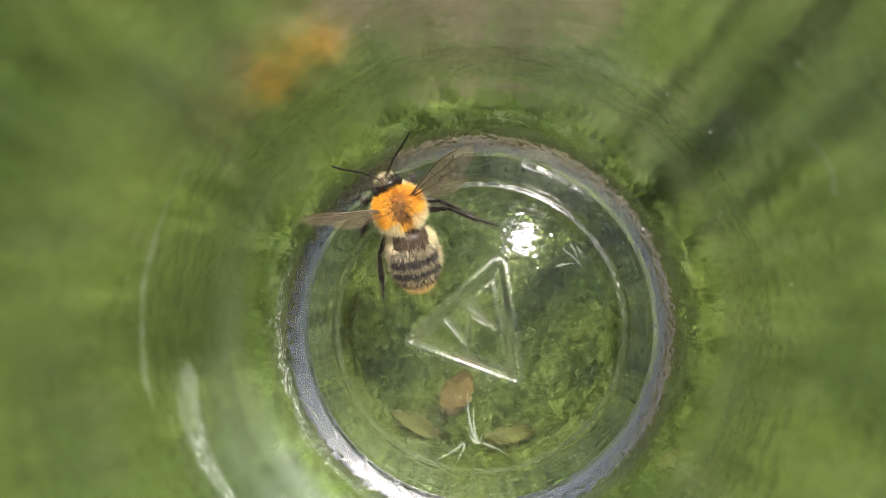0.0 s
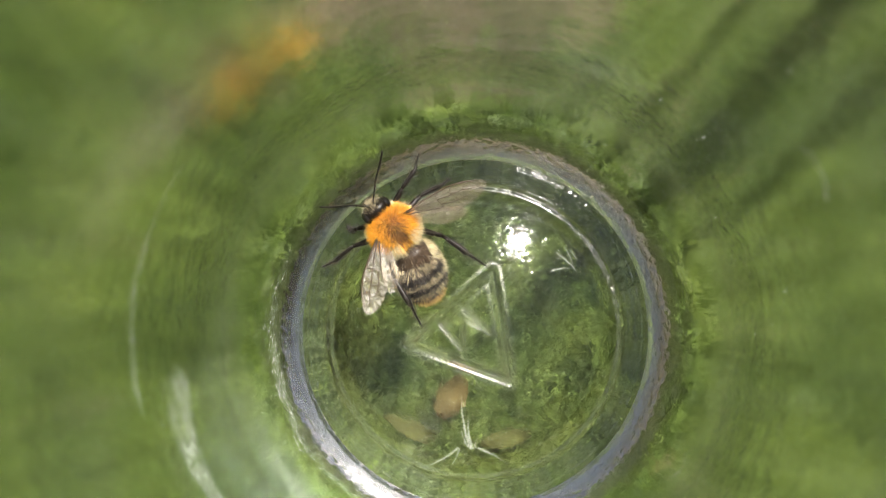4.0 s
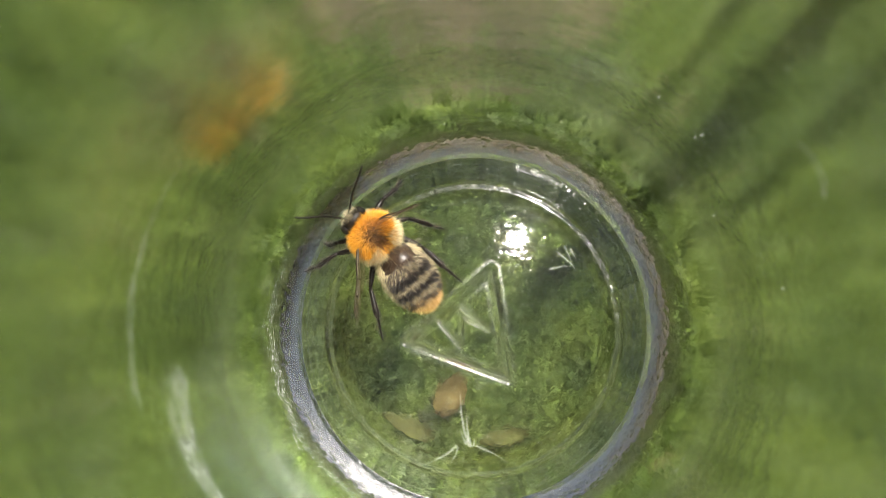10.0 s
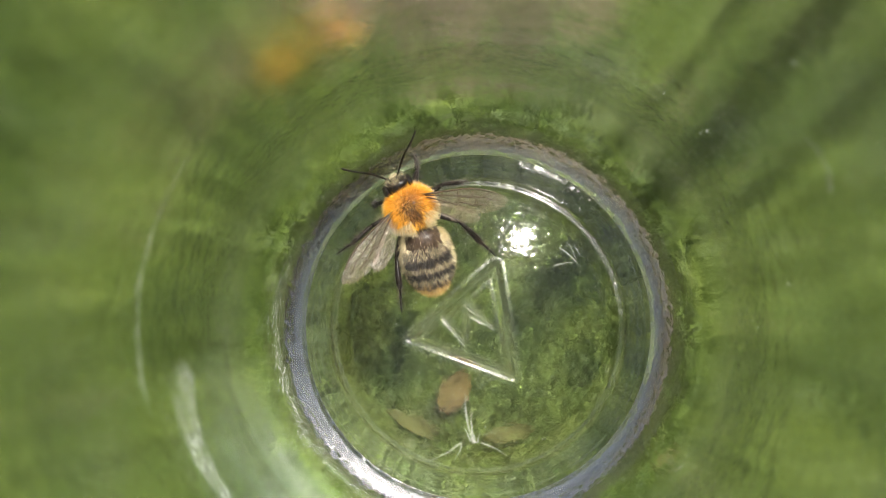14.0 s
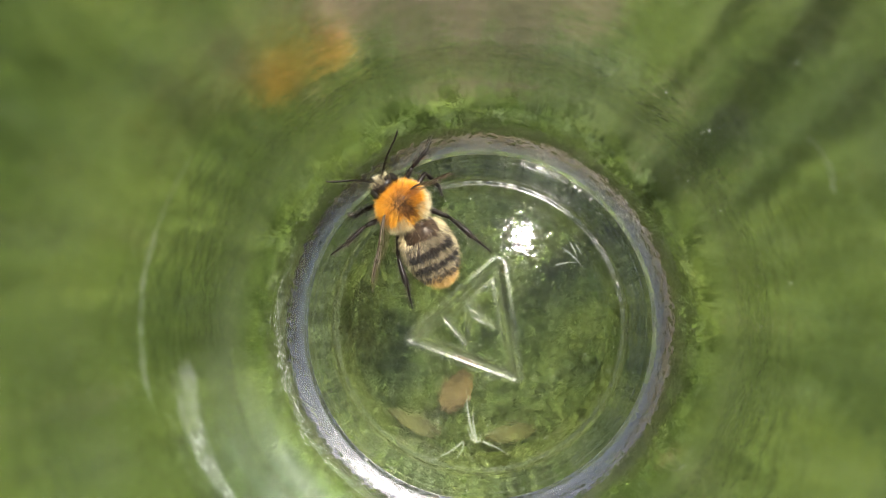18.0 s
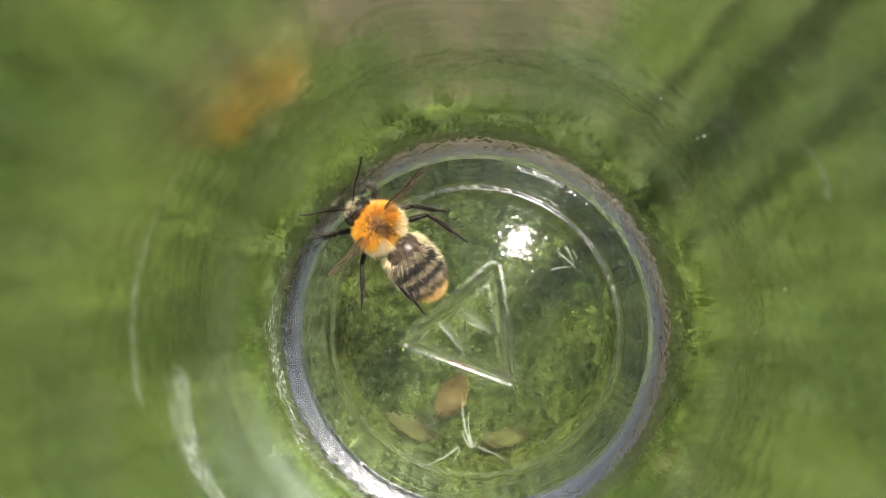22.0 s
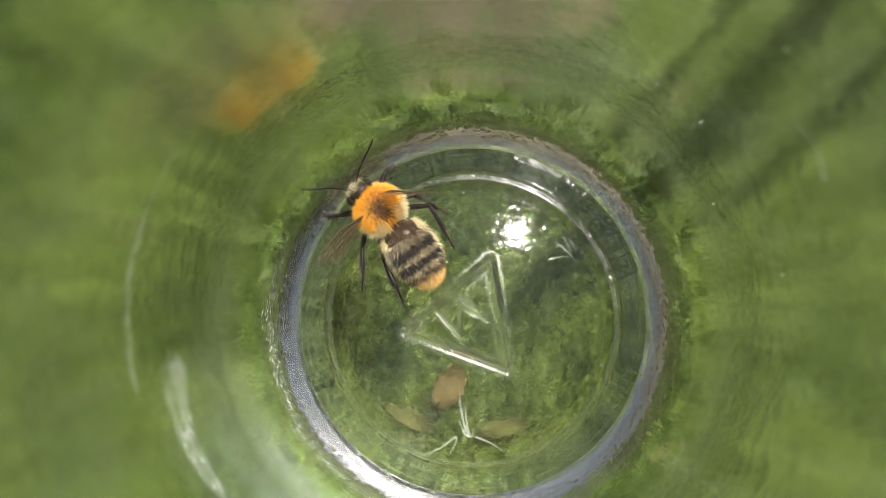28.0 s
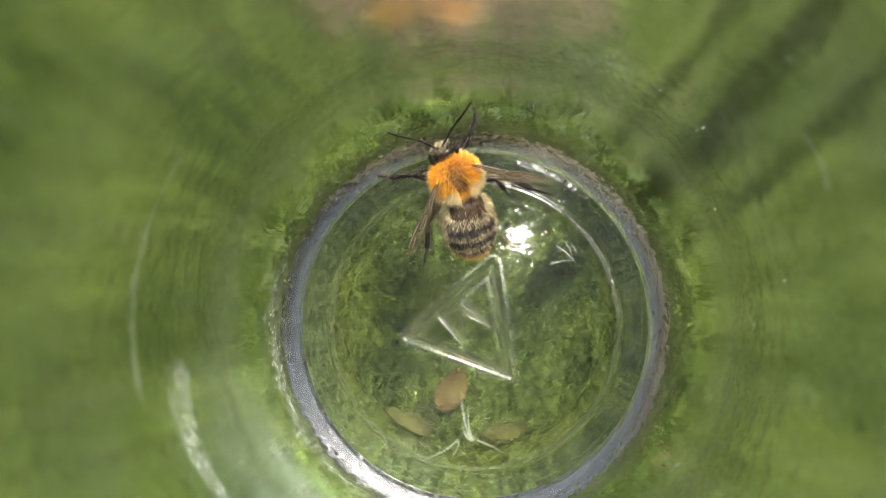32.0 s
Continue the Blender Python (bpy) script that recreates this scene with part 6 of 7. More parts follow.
    walk(legs["middle", -1][1], [
        (0, pose(0.00000, 0.00300, 0.00000, -25.9, 53.4, -0.0)), (1, pose(0.00000, 0.00300, 0.00000, -30.4, 46.9, -0.0)), (1.5, pose(0.00000, 0.00300, 0.00000, -20.5, 49.2, 0.0)),
        (2, pose(0.00000, 0.00300, 0.00000, -29.3, 51.6, -0.0)), (2.5, pose(0.00000, 0.00300, 0.00000, -20.5, 39.3, 0.0)), (3, pose(0.00000, 0.00300, 0.00000, -31.2, 38.8, 0.0)),
        (3.5, pose(0.00000, 0.00300, 0.00000, -31.5, 43.5, -0.0)), (5.5, pose(0.00000, 0.00300, 0.00000, -20.5, 40.2, 0.0)), (6.5, pose(0.00000, 0.00300, 0.00000, -29.3, 49.2, 0.0)),
        (7, pose(0.00000, 0.00300, 0.00000, -29.3, 44.8, 0.0)), (7.5, pose(0.00000, 0.00300, 0.00000, -49.0, 47.1, 0.0)), (8, pose(0.00000, 0.00300, 0.00000, -31.0, 36.5, 0.0)),
        (8.5, pose(0.00000, 0.00300, 0.00000, -31.3, 45.2, 0.0)), (9, pose(0.00000, 0.00300, 0.00000, -20.5, 45.7, -0.0)), (9.5, pose(0.00000, 0.00300, 0.00000, -30.9, 49.3, -0.0)),
        (10, pose(0.00000, 0.00300, 0.00000, -31.4, 37.9, 0.0)), (10.5, pose(0.00000, 0.00300, 0.00000, -29.9, 49.7, 0.0)), (11, pose(0.00000, 0.00300, 0.00000, -20.5, 40.4, -0.0)),
        (11.5, pose(0.00000, 0.00300, 0.00000, -25.4, 54.7, -0.0)), (12, pose(0.00000, 0.00300, 0.00000, -20.5, 43.1, 0.0)), (12.5, pose(0.00000, 0.00300, 0.00000, -31.5, 33.6, 0.0)),
        (13, pose(0.00000, 0.00300, 0.00000, -20.5, 45.1, -0.0)), (13.5, pose(0.00000, 0.00300, 0.00000, -31.0, 38.8, -0.0)), (14, pose(0.00000, 0.00300, 0.00000, -20.5, 53.5, 0.0)),
        (14.5, pose(0.00000, 0.00300, 0.00000, -29.5, 42.3, -0.0)), (16.5, pose(0.00000, 0.00300, 0.00000, -20.5, 52.8, 0.0)), (17, pose(0.00000, 0.00300, 0.00000, -30.2, 39.3, 0.0)),
        (17.5, pose(0.00000, 0.00300, 0.00000, -21.2, 34.3, 0.0)), (18, pose(0.00000, 0.00300, 0.00000, -20.5, 53.1, 0.0)), (18.5, pose(0.00000, 0.00300, 0.00000, -20.5, 46.9, -0.0)),
        (19, pose(0.00000, 0.00300, 0.00000, -46.6, 39.2, -0.0)), (19.5, pose(0.00000, 0.00300, 0.00000, -30.0, 46.5, -0.0)), (20, pose(0.00000, 0.00300, 0.00000, -20.5, 52.0, -0.0)),
        (20.5, pose(0.00000, 0.00300, 0.00000, -29.0, 46.7, -0.0)), (21, pose(0.00000, 0.00300, 0.00000, -30.4, 50.1, 0.0)), (21.5, pose(0.00000, 0.00300, 0.00000, -20.5, 47.7, -0.0)),
        (22, pose(0.00000, 0.00300, 0.00000, -20.5, 46.7, 0.0)), (22.5, pose(0.00000, 0.00300, 0.00000, -29.3, 39.3, -0.0)), (23, pose(0.00000, 0.00300, 0.00000, -29.5, 38.1, -0.0)),
        (23.5, pose(0.00000, 0.00300, 0.00000, -31.5, 39.6, 0.0)), (24, pose(0.00000, 0.00300, 0.00000, -20.5, 40.0, -0.0)), (24.5, pose(0.00000, 0.00300, 0.00000, -30.6, 41.3, 0.0)),
        (25, pose(0.00000, 0.00300, 0.00000, -32.3, 43.3, 0.0)), (25.5, pose(0.00000, 0.00300, 0.00000, -29.5, 48.4, 0.0)), (27.5, pose(0.00000, 0.00300, 0.00000, -20.5, 49.1, 0.0)),
        (28, pose(0.00000, 0.00300, 0.00000, -20.5, 44.9, 0.0)), (28.5, pose(0.00000, 0.00300, 0.00000, -20.5, 50.1, 0.0)), (29, pose(0.00000, 0.00300, 0.00000, -27.8, 53.1, 0.0)),
        (29.5, pose(0.00000, 0.00300, 0.00000, -31.4, 32.6, 0.0)), (30, pose(0.00000, 0.00300, 0.00000, -20.5, 49.1, -0.0)), (30.5, pose(0.00000, 0.00300, 0.00000, -30.2, 45.8, -0.0)),
        (31, pose(0.00000, 0.00300, 0.00000, -29.1, 47.6, 0.0)), (31.5, pose(0.00000, 0.00300, 0.00000, -30.4, 46.6, 0.0)), (32, pose(0.00000, 0.00300, 0.00000, -31.3, 34.9, -0.0)),
    ])
    walk(legs["hind", -1][0], [
        (0, pose(-0.00150, -0.00140, -0.00160, -3.1, 7.5, 131.2)), (0.5, pose(-0.00150, -0.00140, -0.00160, 10.5, 8.6, 138.9)), (1, pose(-0.00150, -0.00140, -0.00160, -9.3, 3.7, 109.1)),
        (1.5, pose(-0.00150, -0.00140, -0.00160, 11.2, 6.0, 121.9)), (2, pose(-0.00150, -0.00140, -0.00160, 13.2, 7.5, 131.1)), (2.5, pose(-0.00150, -0.00140, -0.00160, 21.0, 8.5, 138.4)),
        (3, pose(-0.00150, -0.00140, -0.00160, 15.3, 8.7, 139.7)), (3.5, pose(-0.00150, -0.00140, -0.00160, 24.6, 9.8, 149.4)), (5.5, pose(-0.00150, -0.00140, -0.00160, 18.9, 9.4, 146.2)),
        (6, pose(-0.00150, -0.00140, -0.00160, 10.6, 8.7, 140.1)), (6.5, pose(-0.00150, -0.00140, -0.00160, 8.3, 3.4, 107.2)), (7, pose(-0.00150, -0.00140, -0.00160, 11.1, 9.3, 145.4)),
        (7.5, pose(-0.00150, -0.00140, -0.00160, 10.2, 8.1, 135.5)), (8, pose(-0.00150, -0.00140, -0.00160, 10.1, 7.8, 133.0)), (8.5, pose(-0.00150, -0.00140, -0.00160, 10.1, 9.2, 143.7)),
        (9, pose(-0.00150, -0.00140, -0.00160, 9.5, 9.1, 143.3)), (9.5, pose(-0.00150, -0.00140, -0.00160, 19.5, 8.8, 141.0)), (10, pose(-0.00150, -0.00140, -0.00160, 13.2, 5.9, 120.9)),
        (10.5, pose(-0.00150, -0.00140, -0.00160, 12.0, 8.7, 140.2)), (11, pose(-0.00150, -0.00140, -0.00160, 16.5, 10.4, 156.3)), (11.5, pose(-0.00150, -0.00140, -0.00160, 10.8, 10.2, 154.2)),
        (12, pose(-0.00150, -0.00140, -0.00160, 5.8, 3.4, 107.4)), (12.5, pose(-0.00150, -0.00140, -0.00160, 15.8, 8.0, 134.8)), (13, pose(-0.00150, -0.00140, -0.00160, 16.4, 8.8, 141.1)),
        (13.5, pose(-0.00150, -0.00140, -0.00160, 17.4, 8.6, 138.8)), (14, pose(-0.00150, -0.00140, -0.00160, 17.2, 8.7, 139.8)), (14.5, pose(-0.00150, -0.00140, -0.00160, 16.8, 8.2, 136.4)),
        (16.5, pose(-0.00150, -0.00140, -0.00160, 14.7, 8.5, 138.5)), (17, pose(-0.00150, -0.00140, -0.00160, 12.3, 8.9, 141.3)), (17.5, pose(-0.00150, -0.00140, -0.00160, 20.2, 9.3, 144.9)),
        (18, pose(-0.00150, -0.00140, -0.00160, 13.9, 8.3, 136.8)), (18.5, pose(-0.00150, -0.00140, -0.00160, 10.5, 9.4, 146.1)), (19, pose(-0.00150, -0.00140, -0.00160, 10.3, 7.8, 133.6)),
        (19.5, pose(-0.00150, -0.00140, -0.00160, -6.8, 2.7, 103.5)), (20, pose(-0.00150, -0.00140, -0.00160, 10.8, 6.8, 126.6)), (20.5, pose(-0.00150, -0.00140, -0.00160, 13.5, 6.2, 123.0)),
        (21, pose(-0.00150, -0.00140, -0.00160, 16.7, 8.1, 135.2)), (21.5, pose(-0.00150, -0.00140, -0.00160, 13.0, 9.8, 150.2)), (22, pose(-0.00150, -0.00140, -0.00160, 15.4, 9.9, 151.0)),
        (22.5, pose(-0.00150, -0.00140, -0.00160, 17.1, 2.8, 103.9)), (23, pose(-0.00150, -0.00140, -0.00160, 14.3, 8.2, 136.2)), (23.5, pose(-0.00150, -0.00140, -0.00160, 21.1, 9.6, 147.9)),
        (24, pose(-0.00150, -0.00140, -0.00160, 24.6, 9.4, 145.7)), (24.5, pose(-0.00150, -0.00140, -0.00160, 20.7, 9.0, 142.1)), (25, pose(-0.00150, -0.00140, -0.00160, 22.4, 10.3, 155.7)),
        (25.5, pose(-0.00150, -0.00140, -0.00160, 21.8, 9.4, 145.5)), (27.5, pose(-0.00150, -0.00140, -0.00160, 8.7, 4.6, 113.5)), (28, pose(-0.00150, -0.00140, -0.00160, 9.4, 8.7, 139.6)),
        (28.5, pose(-0.00150, -0.00140, -0.00160, 9.1, 6.6, 125.4)), (29, pose(-0.00150, -0.00140, -0.00160, 9.8, 5.1, 116.7)), (29.5, pose(-0.00150, -0.00140, -0.00160, 15.9, 9.1, 142.8)),
        (30, pose(-0.00150, -0.00140, -0.00160, 9.8, 4.5, 113.1)), (30.5, pose(-0.00150, -0.00140, -0.00160, 17.9, 9.7, 148.6)), (31, pose(-0.00150, -0.00140, -0.00160, -4.1, 4.7, 114.2)),
        (31.5, pose(-0.00150, -0.00140, -0.00160, 7.4, 8.4, 137.8)), (32, pose(-0.00150, -0.00140, -0.00160, -5.4, 6.1, 122.2)),
    ])
    walk(legs["hind", -1][1], [
        (0, pose(0.00000, 0.00360, 0.00000, -30.4, 51.1, -0.0)), (0.5, pose(0.00000, 0.00360, 0.00000, -20.5, 54.4, 0.0)), (1, pose(0.00000, 0.00360, 0.00000, -41.0, 44.2, -0.0)),
        (1.5, pose(0.00000, 0.00360, 0.00000, -20.5, 56.7, -0.0)), (2, pose(0.00000, 0.00360, 0.00000, -20.5, 56.6, -0.0)), (2.5, pose(0.00000, 0.00360, 0.00000, -20.5, 58.1, -0.0)),
        (3, pose(0.00000, 0.00360, 0.00000, -20.5, 55.7, 0.0)), (3.5, pose(0.00000, 0.00360, 0.00000, -25.1, 55.4, -0.0)), (5.5, pose(0.00000, 0.00360, 0.00000, -20.5, 55.0, 0.0)),
        (6, pose(0.00000, 0.00360, 0.00000, -20.5, 54.2, -0.0)), (6.5, pose(0.00000, 0.00360, 0.00000, -47.3, 54.1, 0.0)), (7, pose(0.00000, 0.00360, 0.00000, -20.5, 53.4, -0.0)),
        (7.5, pose(0.00000, 0.00360, 0.00000, -20.5, 54.8, 0.0)), (8, pose(0.00000, 0.00360, 0.00000, -20.5, 55.1, 0.0)), (8.5, pose(0.00000, 0.00360, 0.00000, -20.5, 53.5, 0.0)),
        (9, pose(0.00000, 0.00360, 0.00000, -20.5, 53.4, -0.0)), (9.5, pose(0.00000, 0.00360, 0.00000, -20.5, 56.7, 0.0)), (10, pose(0.00000, 0.00360, 0.00000, -24.6, 57.9, 0.0)),
        (10.5, pose(0.00000, 0.00360, 0.00000, -29.3, 54.6, 0.0)), (11, pose(0.00000, 0.00360, 0.00000, -20.5, 51.5, 0.0)), (11.5, pose(0.00000, 0.00360, 0.00000, -20.5, 51.5, 0.0)),
        (12, pose(0.00000, 0.00360, 0.00000, -29.2, 52.3, -0.0)), (12.5, pose(0.00000, 0.00360, 0.00000, -20.5, 57.0, 0.0)), (13, pose(0.00000, 0.00360, 0.00000, -20.5, 55.7, 0.0)),
        (13.5, pose(0.00000, 0.00360, 0.00000, -20.5, 56.6, 0.0)), (14, pose(0.00000, 0.00360, 0.00000, -20.5, 56.3, -0.0)), (14.5, pose(0.00000, 0.00360, 0.00000, -20.5, 57.0, -0.0)),
        (16.5, pose(0.00000, 0.00360, 0.00000, -20.5, 55.7, -0.0)), (17, pose(0.00000, 0.00360, 0.00000, -20.5, 54.4, 0.0)), (17.5, pose(0.00000, 0.00360, 0.00000, -20.5, 55.7, 0.0)),
        (18, pose(0.00000, 0.00360, 0.00000, -20.5, 55.8, -0.0)), (18.5, pose(0.00000, 0.00360, 0.00000, -20.5, 53.1, 0.0)), (19, pose(0.00000, 0.00360, 0.00000, -20.5, 55.1, 0.0)),
        (19.5, pose(0.00000, 0.00360, 0.00000, -30.9, 43.0, 0.0)), (20, pose(0.00000, 0.00360, 0.00000, -20.5, 56.1, 0.0)), (20.5, pose(0.00000, 0.00360, 0.00000, -20.5, 57.9, -0.0)),
        (21, pose(0.00000, 0.00360, 0.00000, -20.5, 57.2, 0.0)), (21.5, pose(0.00000, 0.00360, 0.00000, -20.5, 52.7, -0.0)), (22, pose(0.00000, 0.00360, 0.00000, -20.5, 52.9, 0.0)),
        (22.5, pose(0.00000, 0.00360, 0.00000, -29.0, 62.3, 0.0)), (23, pose(0.00000, 0.00360, 0.00000, -20.5, 56.1, 0.0)), (23.5, pose(0.00000, 0.00360, 0.00000, -20.5, 55.0, 0.0)),
        (24, pose(0.00000, 0.00360, 0.00000, -20.5, 56.8, -0.0)), (24.5, pose(0.00000, 0.00360, 0.00000, -20.5, 56.8, 0.0)), (25, pose(0.00000, 0.00360, 0.00000, -20.5, 52.5, 0.0)),
        (25.5, pose(0.00000, 0.00360, 0.00000, -20.5, 56.0, 0.0)), (27.5, pose(0.00000, 0.00360, 0.00000, -20.5, 55.1, -0.0)), (28, pose(0.00000, 0.00360, 0.00000, -20.5, 54.0, 0.0)),
        (28.5, pose(0.00000, 0.00360, 0.00000, -20.5, 55.4, 0.0)), (29, pose(0.00000, 0.00360, 0.00000, -20.5, 56.0, 0.0)), (29.5, pose(0.00000, 0.00360, 0.00000, -20.5, 55.1, 0.0)),
        (30, pose(0.00000, 0.00360, 0.00000, -24.5, 55.9, 0.0)), (30.5, pose(0.00000, 0.00360, 0.00000, -20.5, 54.0, -0.0)), (31, pose(0.00000, 0.00360, 0.00000, -36.2, 48.1, 0.0)),
        (31.5, pose(0.00000, 0.00360, 0.00000, -29.4, 53.7, 0.0)), (32, pose(0.00000, 0.00360, 0.00000, -29.9, 49.4, -0.0)),
    ])
    walk(legs["front", 1][0], [
        (0, pose(0.00125, 0.00140, -0.00140, -61.7, 1.7, -81.4)), (0.5, pose(0.00125, 0.00140, -0.00140, -2.1, 5.8, -59.4)), (1, pose(0.00125, 0.00140, -0.00140, -46.1, 2.1, -79.2)),
        (1.5, pose(0.00125, 0.00140, -0.00140, 1.1, 6.3, -56.4)), (2.5, pose(0.00125, 0.00140, -0.00140, -49.4, 5.2, -63.1)), (3, pose(0.00125, 0.00140, -0.00140, -30.2, 2.3, -78.4)),
        (3.5, pose(0.00125, 0.00140, -0.00140, 15.7, 3.4, -72.8)), (5.5, pose(0.00125, 0.00140, -0.00140, -17.4, 7.1, -51.3)), (6, pose(0.00125, 0.00140, -0.00140, 20.1, 4.0, -69.6)),
        (6.5, pose(0.00125, 0.00140, -0.00140, -11.5, 6.8, -53.3)), (7.5, pose(0.00125, 0.00140, -0.00140, 9.8, 6.9, -52.8)), (8, pose(0.00125, 0.00140, -0.00140, -5.5, 1.7, -81.4)),
        (8.5, pose(0.00125, 0.00140, -0.00140, -5.1, 6.4, -55.7)), (9, pose(0.00125, 0.00140, -0.00140, -9.0, 2.4, -77.7)), (9.5, pose(0.00125, 0.00140, -0.00140, -13.5, -1.7, -98.3)),
        (10, pose(0.00125, 0.00140, -0.00140, -9.5, 1.3, -83.6)), (11, pose(0.00125, 0.00140, -0.00140, -8.1, 4.0, -69.4)), (11.5, pose(0.00125, 0.00140, -0.00140, -20.3, 2.2, -78.8)),
        (12, pose(0.00125, 0.00140, -0.00140, -23.3, 4.2, -68.3)), (12.5, pose(0.00125, 0.00140, -0.00140, -32.4, 0.1, -89.6)), (13, pose(0.00125, 0.00140, -0.00140, 15.0, 6.1, -57.9)),
        (14, pose(0.00125, 0.00140, -0.00140, -36.9, 7.5, -49.0)), (14.5, pose(0.00125, 0.00140, -0.00140, 16.8, 5.4, -61.7)), (16.5, pose(0.00125, 0.00140, -0.00140, 17.2, 2.1, -79.6)),
        (17, pose(0.00125, 0.00140, -0.00140, 18.8, 5.1, -63.5)), (17.5, pose(0.00125, 0.00140, -0.00140, -24.4, 7.1, -51.7)), (18, pose(0.00125, 0.00140, -0.00140, 18.6, 3.9, -69.9)),
        (18.5, pose(0.00125, 0.00140, -0.00140, 17.3, 5.9, -59.1)), (19.5, pose(0.00125, 0.00140, -0.00140, -22.5, -5.4, -118.4)), (20, pose(0.00125, 0.00140, -0.00140, -13.6, 3.6, -71.6)),
        (20.5, pose(0.00125, 0.00140, -0.00140, -4.5, -2.5, -102.5)), (21, pose(0.00125, 0.00140, -0.00140, -32.9, 4.7, -65.5)), (21.5, pose(0.00125, 0.00140, -0.00140, -23.3, 6.3, -56.2)),
        (22.5, pose(0.00125, 0.00140, -0.00140, -50.4, 3.6, -71.4)), (23.5, pose(0.00125, 0.00140, -0.00140, 13.9, -0.4, -91.8)), (24, pose(0.00125, 0.00140, -0.00140, -6.1, -1.5, -97.7)),
        (24.5, pose(0.00125, 0.00140, -0.00140, -5.9, 3.1, -74.5)), (25, pose(0.00125, 0.00140, -0.00140, 13.1, 4.0, -69.3)), (25.5, pose(0.00125, 0.00140, -0.00140, 2.1, 2.9, -75.2)),
        (28.5, pose(0.00125, 0.00140, -0.00140, 0.2, 3.7, -71.2)), (29, pose(0.00125, 0.00140, -0.00140, 14.3, -1.8, -99.0)), (30, pose(0.00125, 0.00140, -0.00140, 18.6, 5.6, -60.5)),
        (32, pose(0.00125, 0.00140, -0.00140, -10.7, 6.1, -57.5)),
    ])
    walk(legs["front", 1][1], [
        (0, pose(0.00000, 0.00260, 0.00000, -20.5, -11.6, 0.0)), (0.5, pose(0.00000, 0.00260, 0.00000, -81.5, 8.3, -0.0)), (1, pose(0.00000, 0.00260, 0.00000, -32.7, -10.3, -0.0)),
        (1.5, pose(0.00000, 0.00260, 0.00000, -81.8, 13.0, -0.0)), (2.5, pose(0.00000, 0.00260, 0.00000, -30.2, 2.1, 0.0)), (3, pose(0.00000, 0.00260, 0.00000, -30.9, -10.7, -0.0)),
        (3.5, pose(0.00000, 0.00260, 0.00000, -20.5, -18.4, 0.0)), (5.5, pose(0.00000, 0.00260, 0.00000, -31.1, 13.6, 0.0)), (6, pose(0.00000, 0.00260, 0.00000, -20.5, -13.6, -0.0)),
        (6.5, pose(0.00000, 0.00260, 0.00000, -30.9, 13.0, 0.0)), (7.5, pose(0.00000, 0.00260, 0.00000, -60.8, 22.6, -0.0)), (8, pose(0.00000, 0.00260, 0.00000, -30.2, -18.7, 0.0)),
        (8.5, pose(0.00000, 0.00260, 0.00000, -48.6, 12.0, 0.0)), (9, pose(0.00000, 0.00260, 0.00000, -31.0, -13.4, -0.0)), (9.5, pose(0.00000, 0.00260, 0.00000, -32.9, -30.1, -0.0)),
        (10, pose(0.00000, 0.00260, 0.00000, -31.0, -19.4, -0.0)), (11, pose(0.00000, 0.00260, 0.00000, -29.5, -4.2, -0.0)), (11.5, pose(0.00000, 0.00260, 0.00000, -31.2, -12.2, -0.0)),
        (12, pose(0.00000, 0.00260, 0.00000, -30.0, -2.2, -0.0)), (12.5, pose(0.00000, 0.00260, 0.00000, -32.5, -19.2, -0.0)), (13, pose(0.00000, 0.00260, 0.00000, -21.2, 18.7, -0.0)),
        (14, pose(0.00000, 0.00260, 0.00000, -31.6, 13.1, -0.0)), (14.5, pose(0.00000, 0.00260, 0.00000, -29.1, 11.4, 0.0)), (16.5, pose(0.00000, 0.00260, 0.00000, -20.5, -35.4, 0.0)),
        (17, pose(0.00000, 0.00260, 0.00000, -20.5, 7.5, 0.0)), (17.5, pose(0.00000, 0.00260, 0.00000, -29.4, 12.2, 0.0)), (18, pose(0.00000, 0.00260, 0.00000, -20.5, -13.2, 0.0)),
        (18.5, pose(0.00000, 0.00260, 0.00000, -62.4, 18.2, 0.0)), (19.5, pose(0.00000, 0.00260, 0.00000, -30.0, -38.3, -0.0)), (20, pose(0.00000, 0.00260, 0.00000, -33.1, -6.1, -0.0)),
        (20.5, pose(0.00000, 0.00260, 0.00000, -29.8, -36.7, -0.0)), (21, pose(0.00000, 0.00260, 0.00000, -29.0, 0.3, -0.0)), (21.5, pose(0.00000, 0.00260, 0.00000, -50.1, 8.6, -0.0)),
        (22.5, pose(0.00000, 0.00260, 0.00000, -31.6, -4.2, -0.0)), (23.5, pose(0.00000, 0.00260, 0.00000, -29.1, -45.2, 0.0)), (24, pose(0.00000, 0.00260, 0.00000, -31.3, -32.9, 0.0)),
        (24.5, pose(0.00000, 0.00260, 0.00000, -30.4, -10.5, -0.0)), (25, pose(0.00000, 0.00260, 0.00000, -20.5, -8.0, -0.0)), (25.5, pose(0.00000, 0.00260, 0.00000, -29.3, -13.9, 0.0)),
        (28.5, pose(0.00000, 0.00260, 0.00000, -72.8, -7.6, -0.0)), (29, pose(0.00000, 0.00260, 0.00000, -23.5, -50.1, -0.0)), (29.5, pose(0.00000, 0.00260, 0.00000, -56.9, -16.8, 9.7)),
        (30, pose(0.00000, 0.00260, 0.00000, -84.6, 16.1, -0.0)), (32, pose(0.00000, 0.00260, 0.00000, -31.9, 9.0, -0.0)),
    ])
